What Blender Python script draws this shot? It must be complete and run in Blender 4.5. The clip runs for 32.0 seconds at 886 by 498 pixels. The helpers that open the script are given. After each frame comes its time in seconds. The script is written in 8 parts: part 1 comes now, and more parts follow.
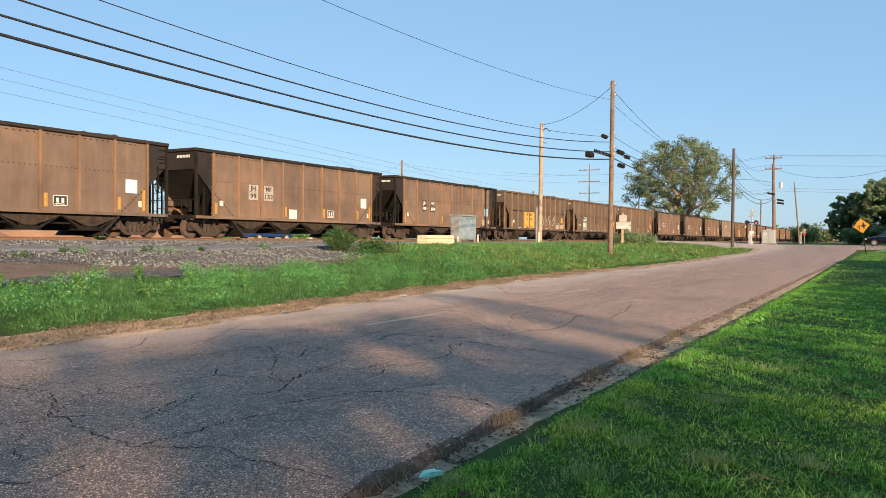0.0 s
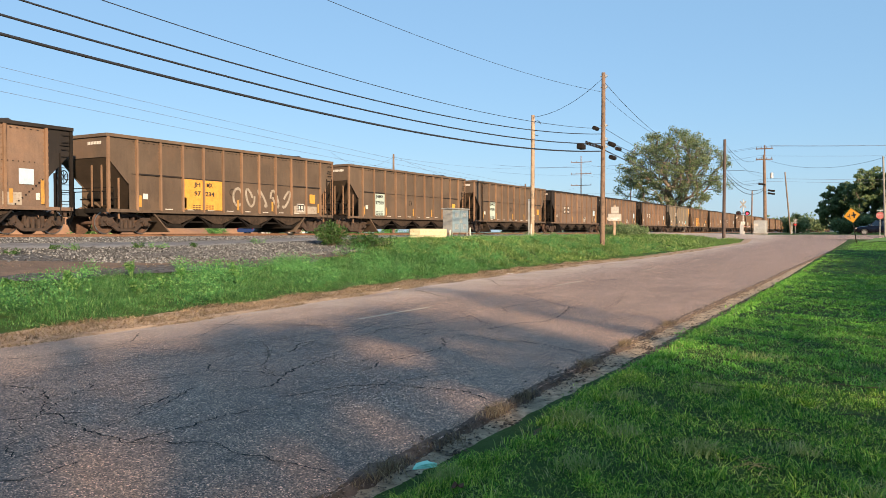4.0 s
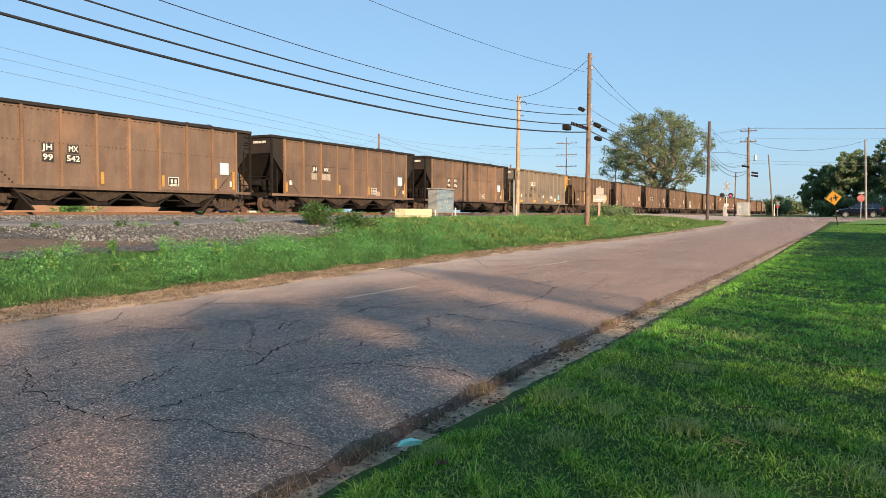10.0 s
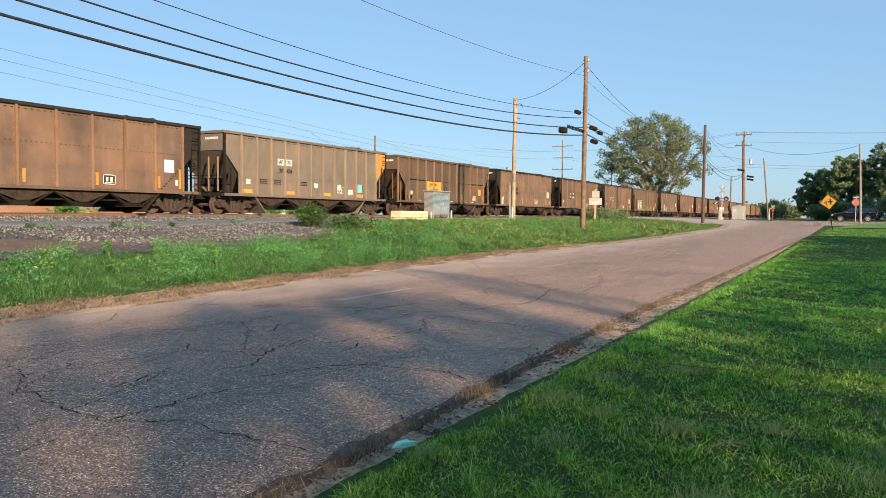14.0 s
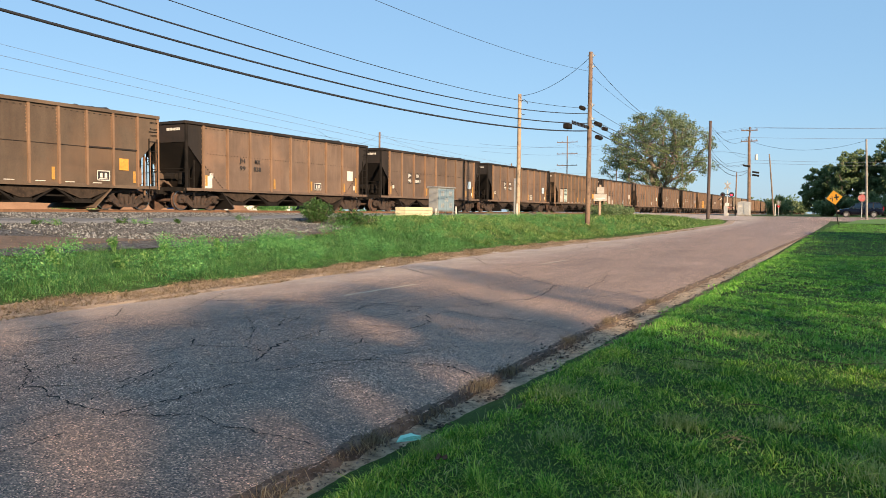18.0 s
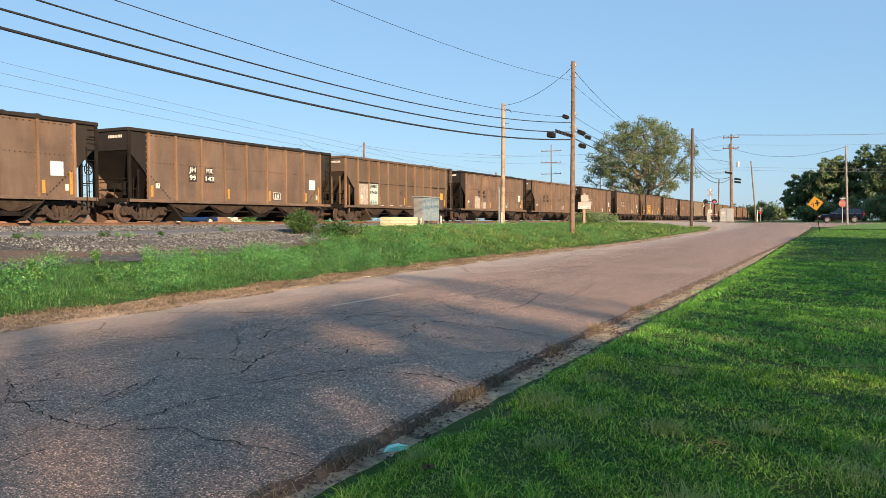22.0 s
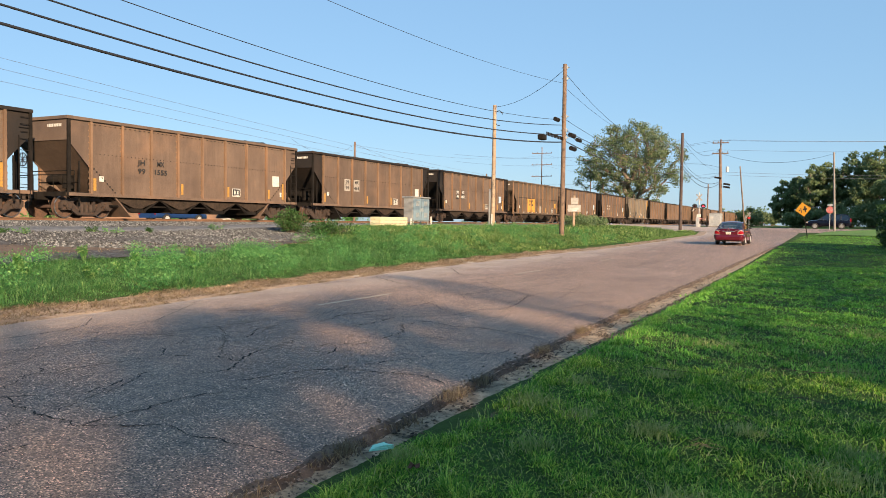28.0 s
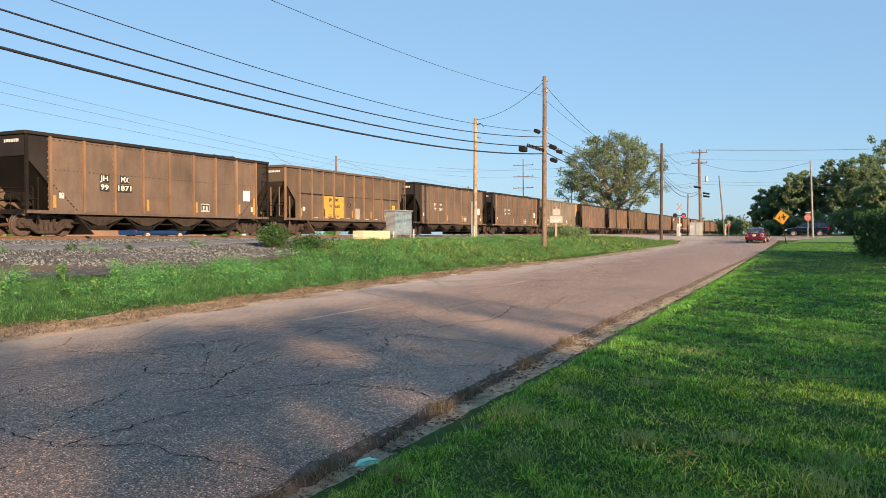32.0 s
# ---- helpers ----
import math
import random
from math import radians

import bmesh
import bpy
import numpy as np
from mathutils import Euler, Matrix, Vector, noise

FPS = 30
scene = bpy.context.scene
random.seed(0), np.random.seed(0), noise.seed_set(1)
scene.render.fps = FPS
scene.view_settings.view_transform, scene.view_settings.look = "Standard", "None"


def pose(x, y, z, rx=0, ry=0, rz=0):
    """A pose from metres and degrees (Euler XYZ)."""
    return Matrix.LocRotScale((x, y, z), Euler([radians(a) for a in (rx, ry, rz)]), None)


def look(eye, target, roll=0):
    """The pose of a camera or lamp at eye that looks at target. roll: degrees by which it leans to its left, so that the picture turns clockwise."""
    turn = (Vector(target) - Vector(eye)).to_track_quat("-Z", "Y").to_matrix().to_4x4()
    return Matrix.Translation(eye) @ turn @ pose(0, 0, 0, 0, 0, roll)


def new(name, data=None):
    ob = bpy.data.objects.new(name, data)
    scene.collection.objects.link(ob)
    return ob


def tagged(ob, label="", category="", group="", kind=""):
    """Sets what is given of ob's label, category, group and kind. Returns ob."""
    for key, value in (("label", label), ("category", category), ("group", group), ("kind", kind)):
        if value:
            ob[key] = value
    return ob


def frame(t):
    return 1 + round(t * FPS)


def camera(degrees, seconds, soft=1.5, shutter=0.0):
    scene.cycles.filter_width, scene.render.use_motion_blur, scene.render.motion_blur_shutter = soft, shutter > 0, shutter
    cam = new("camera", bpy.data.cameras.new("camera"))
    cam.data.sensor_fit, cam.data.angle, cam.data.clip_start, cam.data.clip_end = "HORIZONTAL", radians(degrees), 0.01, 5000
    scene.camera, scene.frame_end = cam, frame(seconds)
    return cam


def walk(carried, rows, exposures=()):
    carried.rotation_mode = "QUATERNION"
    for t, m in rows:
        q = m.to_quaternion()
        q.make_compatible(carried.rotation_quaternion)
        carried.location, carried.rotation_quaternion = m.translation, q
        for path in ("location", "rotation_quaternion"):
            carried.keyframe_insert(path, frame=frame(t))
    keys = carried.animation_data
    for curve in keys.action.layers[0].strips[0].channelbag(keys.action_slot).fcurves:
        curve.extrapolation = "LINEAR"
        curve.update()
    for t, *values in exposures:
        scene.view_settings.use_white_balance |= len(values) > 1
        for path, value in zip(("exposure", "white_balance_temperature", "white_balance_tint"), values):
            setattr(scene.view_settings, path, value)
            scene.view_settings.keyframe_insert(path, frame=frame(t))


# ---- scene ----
EYE_Z = 1.487


def aim(yaw, pitch, roll, dx, dy, dz):
    """A hand-held pose: yaw to the left of the track's direction (+y), tilt and lean, small drift of the eye."""
    a, b = radians(yaw), radians(pitch)
    e = Vector((dx, dy, EYE_Z + dz))
    return look(e, e + Vector((-math.sin(a) * math.cos(b), math.cos(a) * math.cos(b), math.sin(b))), roll)


cam = camera(59.94, 32.0, soft=0.6)
walk(cam, [
    (0, aim(29.73, -0.77, 0.47, -0.005, -0.007, 0.016)),
    (0.5, aim(29.67, -0.83, 0.37, -0.001, 0.001, 0.011)),
    (1, aim(29.71, -0.90, 0.57, -0.005, -0.006, 0.010)),
    (1.5, aim(29.76, -0.64, 0.62, 0.001, -0.011, 0.013)),
    (2, aim(29.45, -0.68, 0.55, -0.001, -0.002, 0.009)),
    (2.5, aim(29.12, -1.07, 0.17, 0.002, -0.004, 0.010)),
    (3, aim(29.16, -1.30, -0.10, 0.006, -0.007, 0.011)),
    (3.5, aim(29.25, -1.29, -0.11, 0.004, -0.005, 0.010)),
    (5.5, aim(28.75, -1.12, 0.10, 0.005, -0.004, 0.005)),
    (6, aim(28.74, -1.73, 0.01, 0.003, 0.001, -0.002)),
    (6.5, aim(28.66, -2.24, -0.07, 0.005, -0.008, 0.001)),
    (7, aim(28.57, -2.25, -0.16, 0.007, -0.008, 0.004)),
    (7.5, aim(28.38, -2.07, -0.37, 0.006, -0.008, 0.002)),
    (8, aim(28.24, -2.09, -0.46, 0.004, -0.001, 0.002)),
    (8.5, aim(28.36, -2.18, -0.31, -0.000, 0.001, 0.002)),
    (9, aim(28.44, -2.40, -0.09, 0.001, 0.001, -0.002)),
    (9.5, aim(28.29, -2.64, 0.16, -0.001, 0.000, -0.004)),
    (10, aim(28.06, -2.71, 0.23, 0.000, -0.006, -0.003)),
    (10.5, aim(27.92, -2.58, 0.19, 0.003, -0.006, -0.004)),
    (11, aim(28.01, -2.47, 0.26, 0.005, -0.004, -0.006)),
    (11.5, aim(28.06, -2.35, 0.48, 0.004, -0.010, -0.003)),
    (12, aim(28.01, -2.23, 0.70, -0.001, -0.010, -0.003)),
    (12.5, aim(27.90, -2.21, 0.63, -0.005, 0.003, -0.009)),
    (13, aim(27.63, -2.43, 0.55, 0.000, 0.003, -0.011)),
    (13.5, aim(27.61, -2.54, 0.48, -0.002, -0.004, -0.009)),
    (14, aim(27.75, -2.53, 0.47, -0.001, -0.004, -0.010)),
    (14.5, aim(27.72, -2.63, 0.38, 0.002, -0.011, -0.010)),
    (16.5, aim(28.10, -2.32, 0.28, 0.008, -0.016, -0.014)),
    (17, aim(28.13, -2.42, 0.40, 0.004, -0.010, -0.014)),
    (17.5, aim(28.09, -2.61, 0.38, 0.006, -0.009, -0.018)),
    (18, aim(28.10, -2.80, 0.39, 0.006, -0.007, -0.023)),
    (18.5, aim(28.02, -3.05, 0.33, 0.008, -0.014, -0.019)),
    (19, aim(27.89, -3.11, 0.24, 0.007, -0.011, -0.021)),
    (19.5, aim(27.70, -3.08, 0.35, 0.007, -0.009, -0.023)),
    (20, aim(27.54, -3.01, 0.53, 0.007, -0.011, -0.025)),
    (20.5, aim(27.36, -2.91, 0.46, 0.004, -0.011, -0.024)),
    (21, aim(27.33, -2.68, 0.30, 0.004, -0.018, -0.020)),
    (21.5, aim(27.23, -2.34, -0.05, 0.011, -0.027, -0.019)),
    (22, aim(27.02, -2.09, -0.20, 0.018, -0.021, -0.023)),
    (22.5, aim(26.75, -1.91, 0.16, 0.013, -0.019, -0.025)),
    (23, aim(26.78, -1.79, 0.37, 0.013, -0.024, -0.023)),
    (23.5, aim(27.02, -1.88, 0.30, 0.015, -0.024, -0.021)),
    (24, aim(27.08, -2.11, 0.23, 0.015, -0.024, -0.025)),
    (24.5, aim(26.90, -2.22, 0.31, 0.018, -0.029, -0.024)),
    (25, aim(26.66, -2.23, 0.25, 0.018, -0.023, -0.029)),
    (25.5, aim(26.66, -2.15, 0.14, 0.018, -0.026, -0.024)),
    (27.5, aim(26.22, -2.03, 0.37, 0.033, -0.020, -0.028)),
    (28, aim(26.25, -2.03, 0.63, 0.024, -0.015, -0.031)),
    (28.5, aim(26.10, -2.18, 0.39, 0.026, -0.020, -0.027)),
    (29, aim(25.59, -2.44, 0.14, 0.020, -0.008, -0.032)),
    (29.5, aim(25.43, -2.32, -0.01, 0.025, -0.004, -0.037)),
    (30, aim(25.43, -2.05, 0.10, 0.025, -0.010, -0.034)),
    (30.5, aim(25.33, -1.88, 0.07, 0.030, -0.025, -0.029)),
    (31, aim(25.16, -1.84, -0.12, 0.026, -0.010, -0.034)),
    (31.5, aim(25.15, -1.71, -0.41, 0.029, -0.012, -0.033)),
    (32, aim(24.98, -1.07, -0.20, 0.024, -0.016, -0.033)),
], exposures=[(0, 1.22), (32, 1.22)])


# world, sun and exposure
SUN_EL, SUN_AZ = 18.0, 126.9
world = bpy.data.worlds.new("world")
scene.world = world
world.use_nodes = True
wn = world.node_tree.nodes
sky = wn.new("ShaderNodeTexSky")
sky.sky_type, sky.sun_disc = "NISHITA", False
sky.sun_elevation, sky.sun_rotation = radians(SUN_EL), radians(SUN_AZ)
sky.air_density, sky.dust_density, sky.ozone_density, sky.altitude = 1.0, 0.5, 2.5, 50
wn["Background"].inputs["Strength"].default_value = 0.0622
# thin even haze over the clear sky
haze = wn.new("ShaderNodeMix")
haze.data_type = "RGBA"
haze.inputs[0].default_value = 0.6
haze.inputs[7].default_value = (2.3, 4.2, 6.5, 1)
world.node_tree.links.new(sky.outputs[0], haze.inputs[6])
world.node_tree.links.new(haze.outputs[2], wn["Background"].inputs["Color"])
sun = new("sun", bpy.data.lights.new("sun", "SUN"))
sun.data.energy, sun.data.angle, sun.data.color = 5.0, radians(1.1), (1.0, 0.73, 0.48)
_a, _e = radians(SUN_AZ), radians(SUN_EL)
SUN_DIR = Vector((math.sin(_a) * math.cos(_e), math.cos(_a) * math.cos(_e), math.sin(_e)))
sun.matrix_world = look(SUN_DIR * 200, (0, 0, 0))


# ---- materials ----
def nodes_of(name):
    m = bpy.data.materials.new(name)
    m.use_nodes = True
    nt = m.node_tree
    return m, nt, nt.nodes, nt.links, nt.nodes["Principled BSDF"]


def ramp(nt, fac, stops):
    r = nt.nodes.new("ShaderNodeValToRGB")
    r.color_ramp.elements[0].position, r.color_ramp.elements[0].color = stops[0][0], (*stops[0][1], 1)
    r.color_ramp.elements[1].position, r.color_ramp.elements[1].color = stops[-1][0], (*stops[-1][1], 1)
    for p, c in stops[1:-1]:
        r.color_ramp.elements.new(p).color = (*c, 1)
    nt.links.new(fac, r.inputs["Fac"])
    return r.outputs["Color"]


def tex(nt, vec, scale, detail=4.0, rough=0.55, kind="noise", stretch=None):
    if stretch:
        mp = nt.nodes.new("ShaderNodeMapping")
        mp.inputs["Scale"].default_value = stretch
        nt.links.new(vec, mp.inputs["Vector"])
        vec = mp.outputs[0]
    if kind == "noise":
        n = nt.nodes.new("ShaderNodeTexNoise")
        n.inputs["Detail"].default_value, n.inputs["Roughness"].default_value = detail, rough
    else:
        n = nt.nodes.new("ShaderNodeTexVoronoi")
        n.feature = kind
    n.inputs["Scale"].default_value = scale
    nt.links.new(vec, n.inputs["Vector"])
    return n.outputs[0]


def mix(nt, fac, a, b, mode="MIX"):
    n = nt.nodes.new("ShaderNodeMix")
    n.data_type, n.blend_type = "RGBA", mode
    for sock, v in ((n.inputs[0], fac), (n.inputs[6], a), (n.inputs[7], b)):
        if hasattr(v, "is_linked"):
            nt.links.new(v, sock)
        elif isinstance(v, (int, float)):
            sock.default_value = v
        else:
            sock.default_value = (*v, 1)
    return n.outputs[2]


def maths(nt, op, a, b=0.0, clamp=False):
    n = nt.nodes.new("ShaderNodeMath")
    n.operation, n.use_clamp = op, clamp
    for sock, v in ((n.inputs[0], a), (n.inputs[1], b)):
        if hasattr(v, "is_linked"):
            nt.links.new(v, sock)
        else:
            sock.default_value = v
    return n.outputs[0]


def coords(nt, world_space=False, own=True):
    """Object or world place; own: shifted by the object's random number so that twins differ."""
    if world_space:
        return nt.nodes.new("ShaderNodeNewGeometry").outputs["Position"]
    c = nt.nodes.new("ShaderNodeTexCoord").outputs["Object"]
    if not own:
        return c
    oi = nt.nodes.new("ShaderNodeObjectInfo")
    v = nt.nodes.new("ShaderNodeVectorMath")
    v.operation = "MULTIPLY_ADD"
    comb = nt.nodes.new("ShaderNodeCombineXYZ")
    for i in range(3):
        nt.links.new(oi.outputs["Random"], comb.inputs[i])
    nt.links.new(comb.outputs[0], v.inputs[0])
    v.inputs[1].default_value = (31.0, 47.0, 19.0)
    nt.links.new(c, v.inputs[2])
    return v.outputs[0]


def bumped(nt, bsdf, height, strength, distance=0.02):
    b = nt.nodes.new("ShaderNodeBump")
    b.inputs["Strength"].default_value, b.inputs["Distance"].default_value = strength, distance
    nt.links.new(height, b.inputs["Height"])
    nt.links.new(b.outputs[0], bsdf.inputs["Normal"])


def surface(name, c1, c2, scale=3.0, rough=0.8, metal=0.0, bump=0.3, fine=40.0, c3=None, world_space=False, distance=0.01, spec=0.4):
    """Two-scale mottled paint, stone or timber."""
    m, nt, n, l, b = nodes_of(name)
    v = coords(nt, world_space)
    big = tex(nt, v, scale, 5)
    small = tex(nt, v, fine, 3)
    col = ramp(nt, big, [(0.3, c1), (0.7, c2)])
    if c3:
        f = ramp(nt, tex(nt, v, scale * 2.7, 6, 0.7), [(0.52, (0, 0, 0)), (0.66, (1, 1, 1))])
        col = mix(nt, f, col, c3)
    col = mix(nt, 0.35, col, ramp(nt, small, [(0.25, (0.35, 0.35, 0.35)), (0.75, (0.65, 0.65, 0.65))]), "OVERLAY")
    l.new(col, b.inputs["Base Color"])
    b.inputs["Roughness"].default_value, b.inputs["Metallic"].default_value = rough, metal
    b.inputs["Specular IOR Level"].default_value = spec
    if bump:
        bumped(nt, b, small, bump, distance)
    return m


def plain(name, c, rough=0.5, metal=0.0, emit=0.0, spec=0.5):
    m, nt, n, l, b = nodes_of(name)
    b.inputs["Base Color"].default_value = (*c, 1)
    b.inputs["Roughness"].default_value, b.inputs["Metallic"].default_value = rough, metal
    b.inputs["Specular IOR Level"].default_value = spec
    if emit:
        b.inputs["Emission Color"].default_value, b.inputs["Emission Strength"].default_value = (*c, 1), emit
    return m


def blades(name, c1, c2, c3, rough=0.6, patch=0.8, through_leaf=0.35, tuft=0.0):
    """Leaves and grass: every blade its own shade, drifts of lighter and darker patches, light passes through."""
    m, nt, n, l, b = nodes_of(name)
    g = n.new("ShaderNodeNewGeometry")
    col = ramp(nt, g.outputs["Random Per Island"], [(0.0, c1), (0.6, c2), (1.0, c3)])
    pt = tex(nt, g.outputs["Position"], patch, 4)
    col = mix(nt, 0.6, col, ramp(nt, pt, [(0.3, (0.36, 0.36, 0.36)), (0.7, (0.64, 0.64, 0.62))]), "OVERLAY")
    if tuft:
        col = mix(nt, 0.6, col, ramp(nt, tex(nt, g.outputs["Position"], tuft, 3, 0.6), [(0.32, (0.22, 0.25, 0.2)), (0.5, (0.5, 0.5, 0.48)), (0.7, (0.76, 0.72, 0.7))]), "OVERLAY")
    l.new(col, b.inputs["Base Color"])
    b.inputs["Roughness"].default_value = rough
    b.inputs["Specular IOR Level"].default_value = 0.25
    tr = n.new("ShaderNodeBsdfTranslucent")
    l.new(col, tr.inputs["Color"])
    ms = n.new("ShaderNodeMixShader")
    ms.inputs[0].default_value = through_leaf
    l.new(b.outputs[0], ms.inputs[1])
    l.new(tr.outputs[0], ms.inputs[2])
    l.new(ms.outputs[0], n["Material Output"].inputs["Surface"])
    return m


def make_asphalt():
    m, nt, n, l, b = nodes_of("asphalt")
    v = coords(nt, True)
    big = tex(nt, v, 0.35, 5, 0.6)
    col = ramp(nt, big, [(0.3, (0.262, 0.185, 0.142)), (0.7, (0.375, 0.266, 0.204))])
    streak = tex(nt, v, 1.0, 4, 0.6, stretch=(1.6, 0.12, 1))
    col = mix(nt, 0.35, col, ramp(nt, streak, [(0.35, (0.38, 0.38, 0.38)), (0.65, (0.62, 0.6, 0.58))]), "OVERLAY")
    stones = n.new("ShaderNodeTexVoronoi")
    stones.inputs["Scale"].default_value = 105
    l.new(v, stones.inputs["Vector"])
    pick = n.new("ShaderNodeSeparateColor")
    l.new(stones.outputs["Color"], pick.inputs[0])
    light = ramp(nt, pick.outputs[0], [(0.0, (0.1, 0.1, 0.11)), (0.45, (0.66, 0.66, 0.66)), (0.8, (1.1, 1.08, 1.05)), (0.93, (2.0, 1.95, 1.85)), (1.0, (3.6, 3.5, 3.3))])
    col = mix(nt, 1.0, col, light, "MULTIPLY")
    # bigger worn patches where the binder is gone
    bare = ramp(nt, tex(nt, v, 6.0, 5, 0.7), [(0.35, (0.8, 0.8, 0.82)), (0.65, (1.18, 1.15, 1.1))])
    col = mix(nt, 1.0, col, bare, "MULTIPLY")
    # pale dust drifted along the far side of the road
    sep = n.new("ShaderNodeSeparateXYZ")
    l.new(v, sep.inputs[0])
    side = maths(nt, "MULTIPLY", maths(nt, "SUBTRACT", -7.9, sep.outputs[0]), 0.42, True)
    side = maths(nt, "MULTIPLY", side, ramp(nt, tex(nt, v, 0.8, 4, 0.6), [(0.3, (0.3, 0.3, 0.3)), (0.65, (0.9, 0.9, 0.9))]))
    col = mix(nt, side, col, (0.46, 0.375, 0.3))
    # old patch seams and oil-dark tracks
    dark = ramp(nt, tex(nt, v, 0.9, 5, 0.7, stretch=(1.0, 0.3, 1)), [(0.3, (0.74, 0.74, 0.76)), (0.52, (1.0, 1.0, 1.0))])
    col = mix(nt, 0.8, col, dark, "MULTIPLY")
    l.new(col, b.inputs["Base Color"])
    b.inputs["Roughness"].default_value = 0.62
    b.inputs["Specular IOR Level"].default_value = 0.5
    bumped(nt, b, stones.outputs["Distance"], 0.8, 0.014)
    return m


def make_ground():
    """Soil and short turf; browner where it is worn."""
    m, nt, n, l, b = nodes_of("turf_soil")
    v = coords(nt, True)
    col = ramp(nt, tex(nt, v, 0.5, 6, 0.65), [(0.3, (0.018, 0.034, 0.007)), (0.5, (0.036, 0.076, 0.014)), (0.72, (0.055, 0.095, 0.02))])
    col = mix(nt, 0.6, col, ramp(nt, tex(nt, v, 14, 4, 0.7), [(0.3, (0.3, 0.3, 0.3)), (0.7, (0.7, 0.7, 0.68))]), "OVERLAY")
    l.new(col, b.inputs["Base Color"])
    b.inputs["Roughness"].default_value = 0.95
    b.inputs["Specular IOR Level"].default_value = 0.15
    bumped(nt, b, tex(nt, v, 25, 4, 0.7), 0.8, 0.04)
    return m


def make_gravel(name, dark, mid, light, scale, warm=(0.3, 0.2, 0.13)):
    m, nt, n, l, b = nodes_of(name)
    v = coords(nt, True)
    vo = n.new("ShaderNodeTexVoronoi")
    vo.inputs["Scale"].default_value = scale
    l.new(v, vo.inputs["Vector"])
    sep = n.new("ShaderNodeSeparateColor")
    l.new(vo.outputs["Color"], sep.inputs[0])
    col = ramp(nt, sep.outputs[0], [(0.0, dark), (0.5, mid), (1.0, light)])
    patch = ramp(nt, tex(nt, v, 0.45, 5, 0.65), [(0.42, (0, 0, 0)), (0.62, (1, 1, 1))])
    col = mix(nt, maths(nt, "MULTIPLY", patch, 0.6), col, warm)
    l.new(col, b.inputs["Base Color"])
    b.inputs["Roughness"].default_value = 0.92
    b.inputs["Specular IOR Level"].default_value = 0.2
    bumped(nt, b, vo.outputs["Distance"], 0.8, 0.05)
    return m


def make_wagon_paint(name, c1, c2, dust, rust=(0.16, 0.07, 0.03)):
    """Old car-side paint: vertical streaks of dust and rust, brighter dust low down in blotches."""
    m, nt, n, l, b = nodes_of(name)
    v = coords(nt)
    col = ramp(nt, tex(nt, v, 0.55, 5, 0.6), [(0.3, c1), (0.7, c2)])
    run = tex(nt, v, 1.0, 5, 0.7, stretch=(1, 3.2, 0.35))
    col = mix(nt, maths(nt, "MULTIPLY", ramp(nt, run, [(0.45, (0, 0, 0)), (0.75, (1, 1, 1))]), 0.3), col, dust)
    spots = tex(nt, v, 5.5, 6, 0.75)
    col = mix(nt, maths(nt, "MULTIPLY", ramp(nt, spots, [(0.6, (0, 0, 0)), (0.74, (1, 1, 1))]), 0.4), col, rust)
    # fine grit all over
    col = mix(nt, 0.5, col, ramp(nt, tex(nt, v, 26.0, 4, 0.75), [(0.3, (0.32, 0.32, 0.32)), (0.7, (0.68, 0.67, 0.66))]), "OVERLAY")
    # sooty drifts from the load and orange road dust
    soot = ramp(nt, tex(nt, v, 0.8, 5, 0.65, stretch=(1, 1.0, 0.45)), [(0.35, (0.8, 0.8, 0.82)), (0.62, (1.05, 1.04, 1.03))])
    col = mix(nt, 0.9, col, soot, "MULTIPLY")
    clay = ramp(nt, tex(nt, v, 0.33, 4, 0.6), [(0.5, (0, 0, 0)), (0.7, (1, 1, 1))])
    col = mix(nt, maths(nt, "MULTIPLY", clay, 0.45), col, tuple(min(1.0, a * k) for a, k in zip(dust, (1.2, 0.95, 0.78))))
    oi = n.new("ShaderNodeObjectInfo")
    shade = ramp(nt, oi.outputs["Random"], [(0.0, (0.44, 0.44, 0.44)), (1.0, (0.56, 0.55, 0.54))])
    col = mix(nt, 1.0, col, shade, "OVERLAY")
    l.new(col, b.inputs["Base Color"])
    b.inputs["Roughness"].default_value = 0.75
    b.inputs["Specular IOR Level"].default_value = 0.3
    bumped(nt, b, tex(nt, v, 2.0, 3), 0.25, 0.03)
    return m


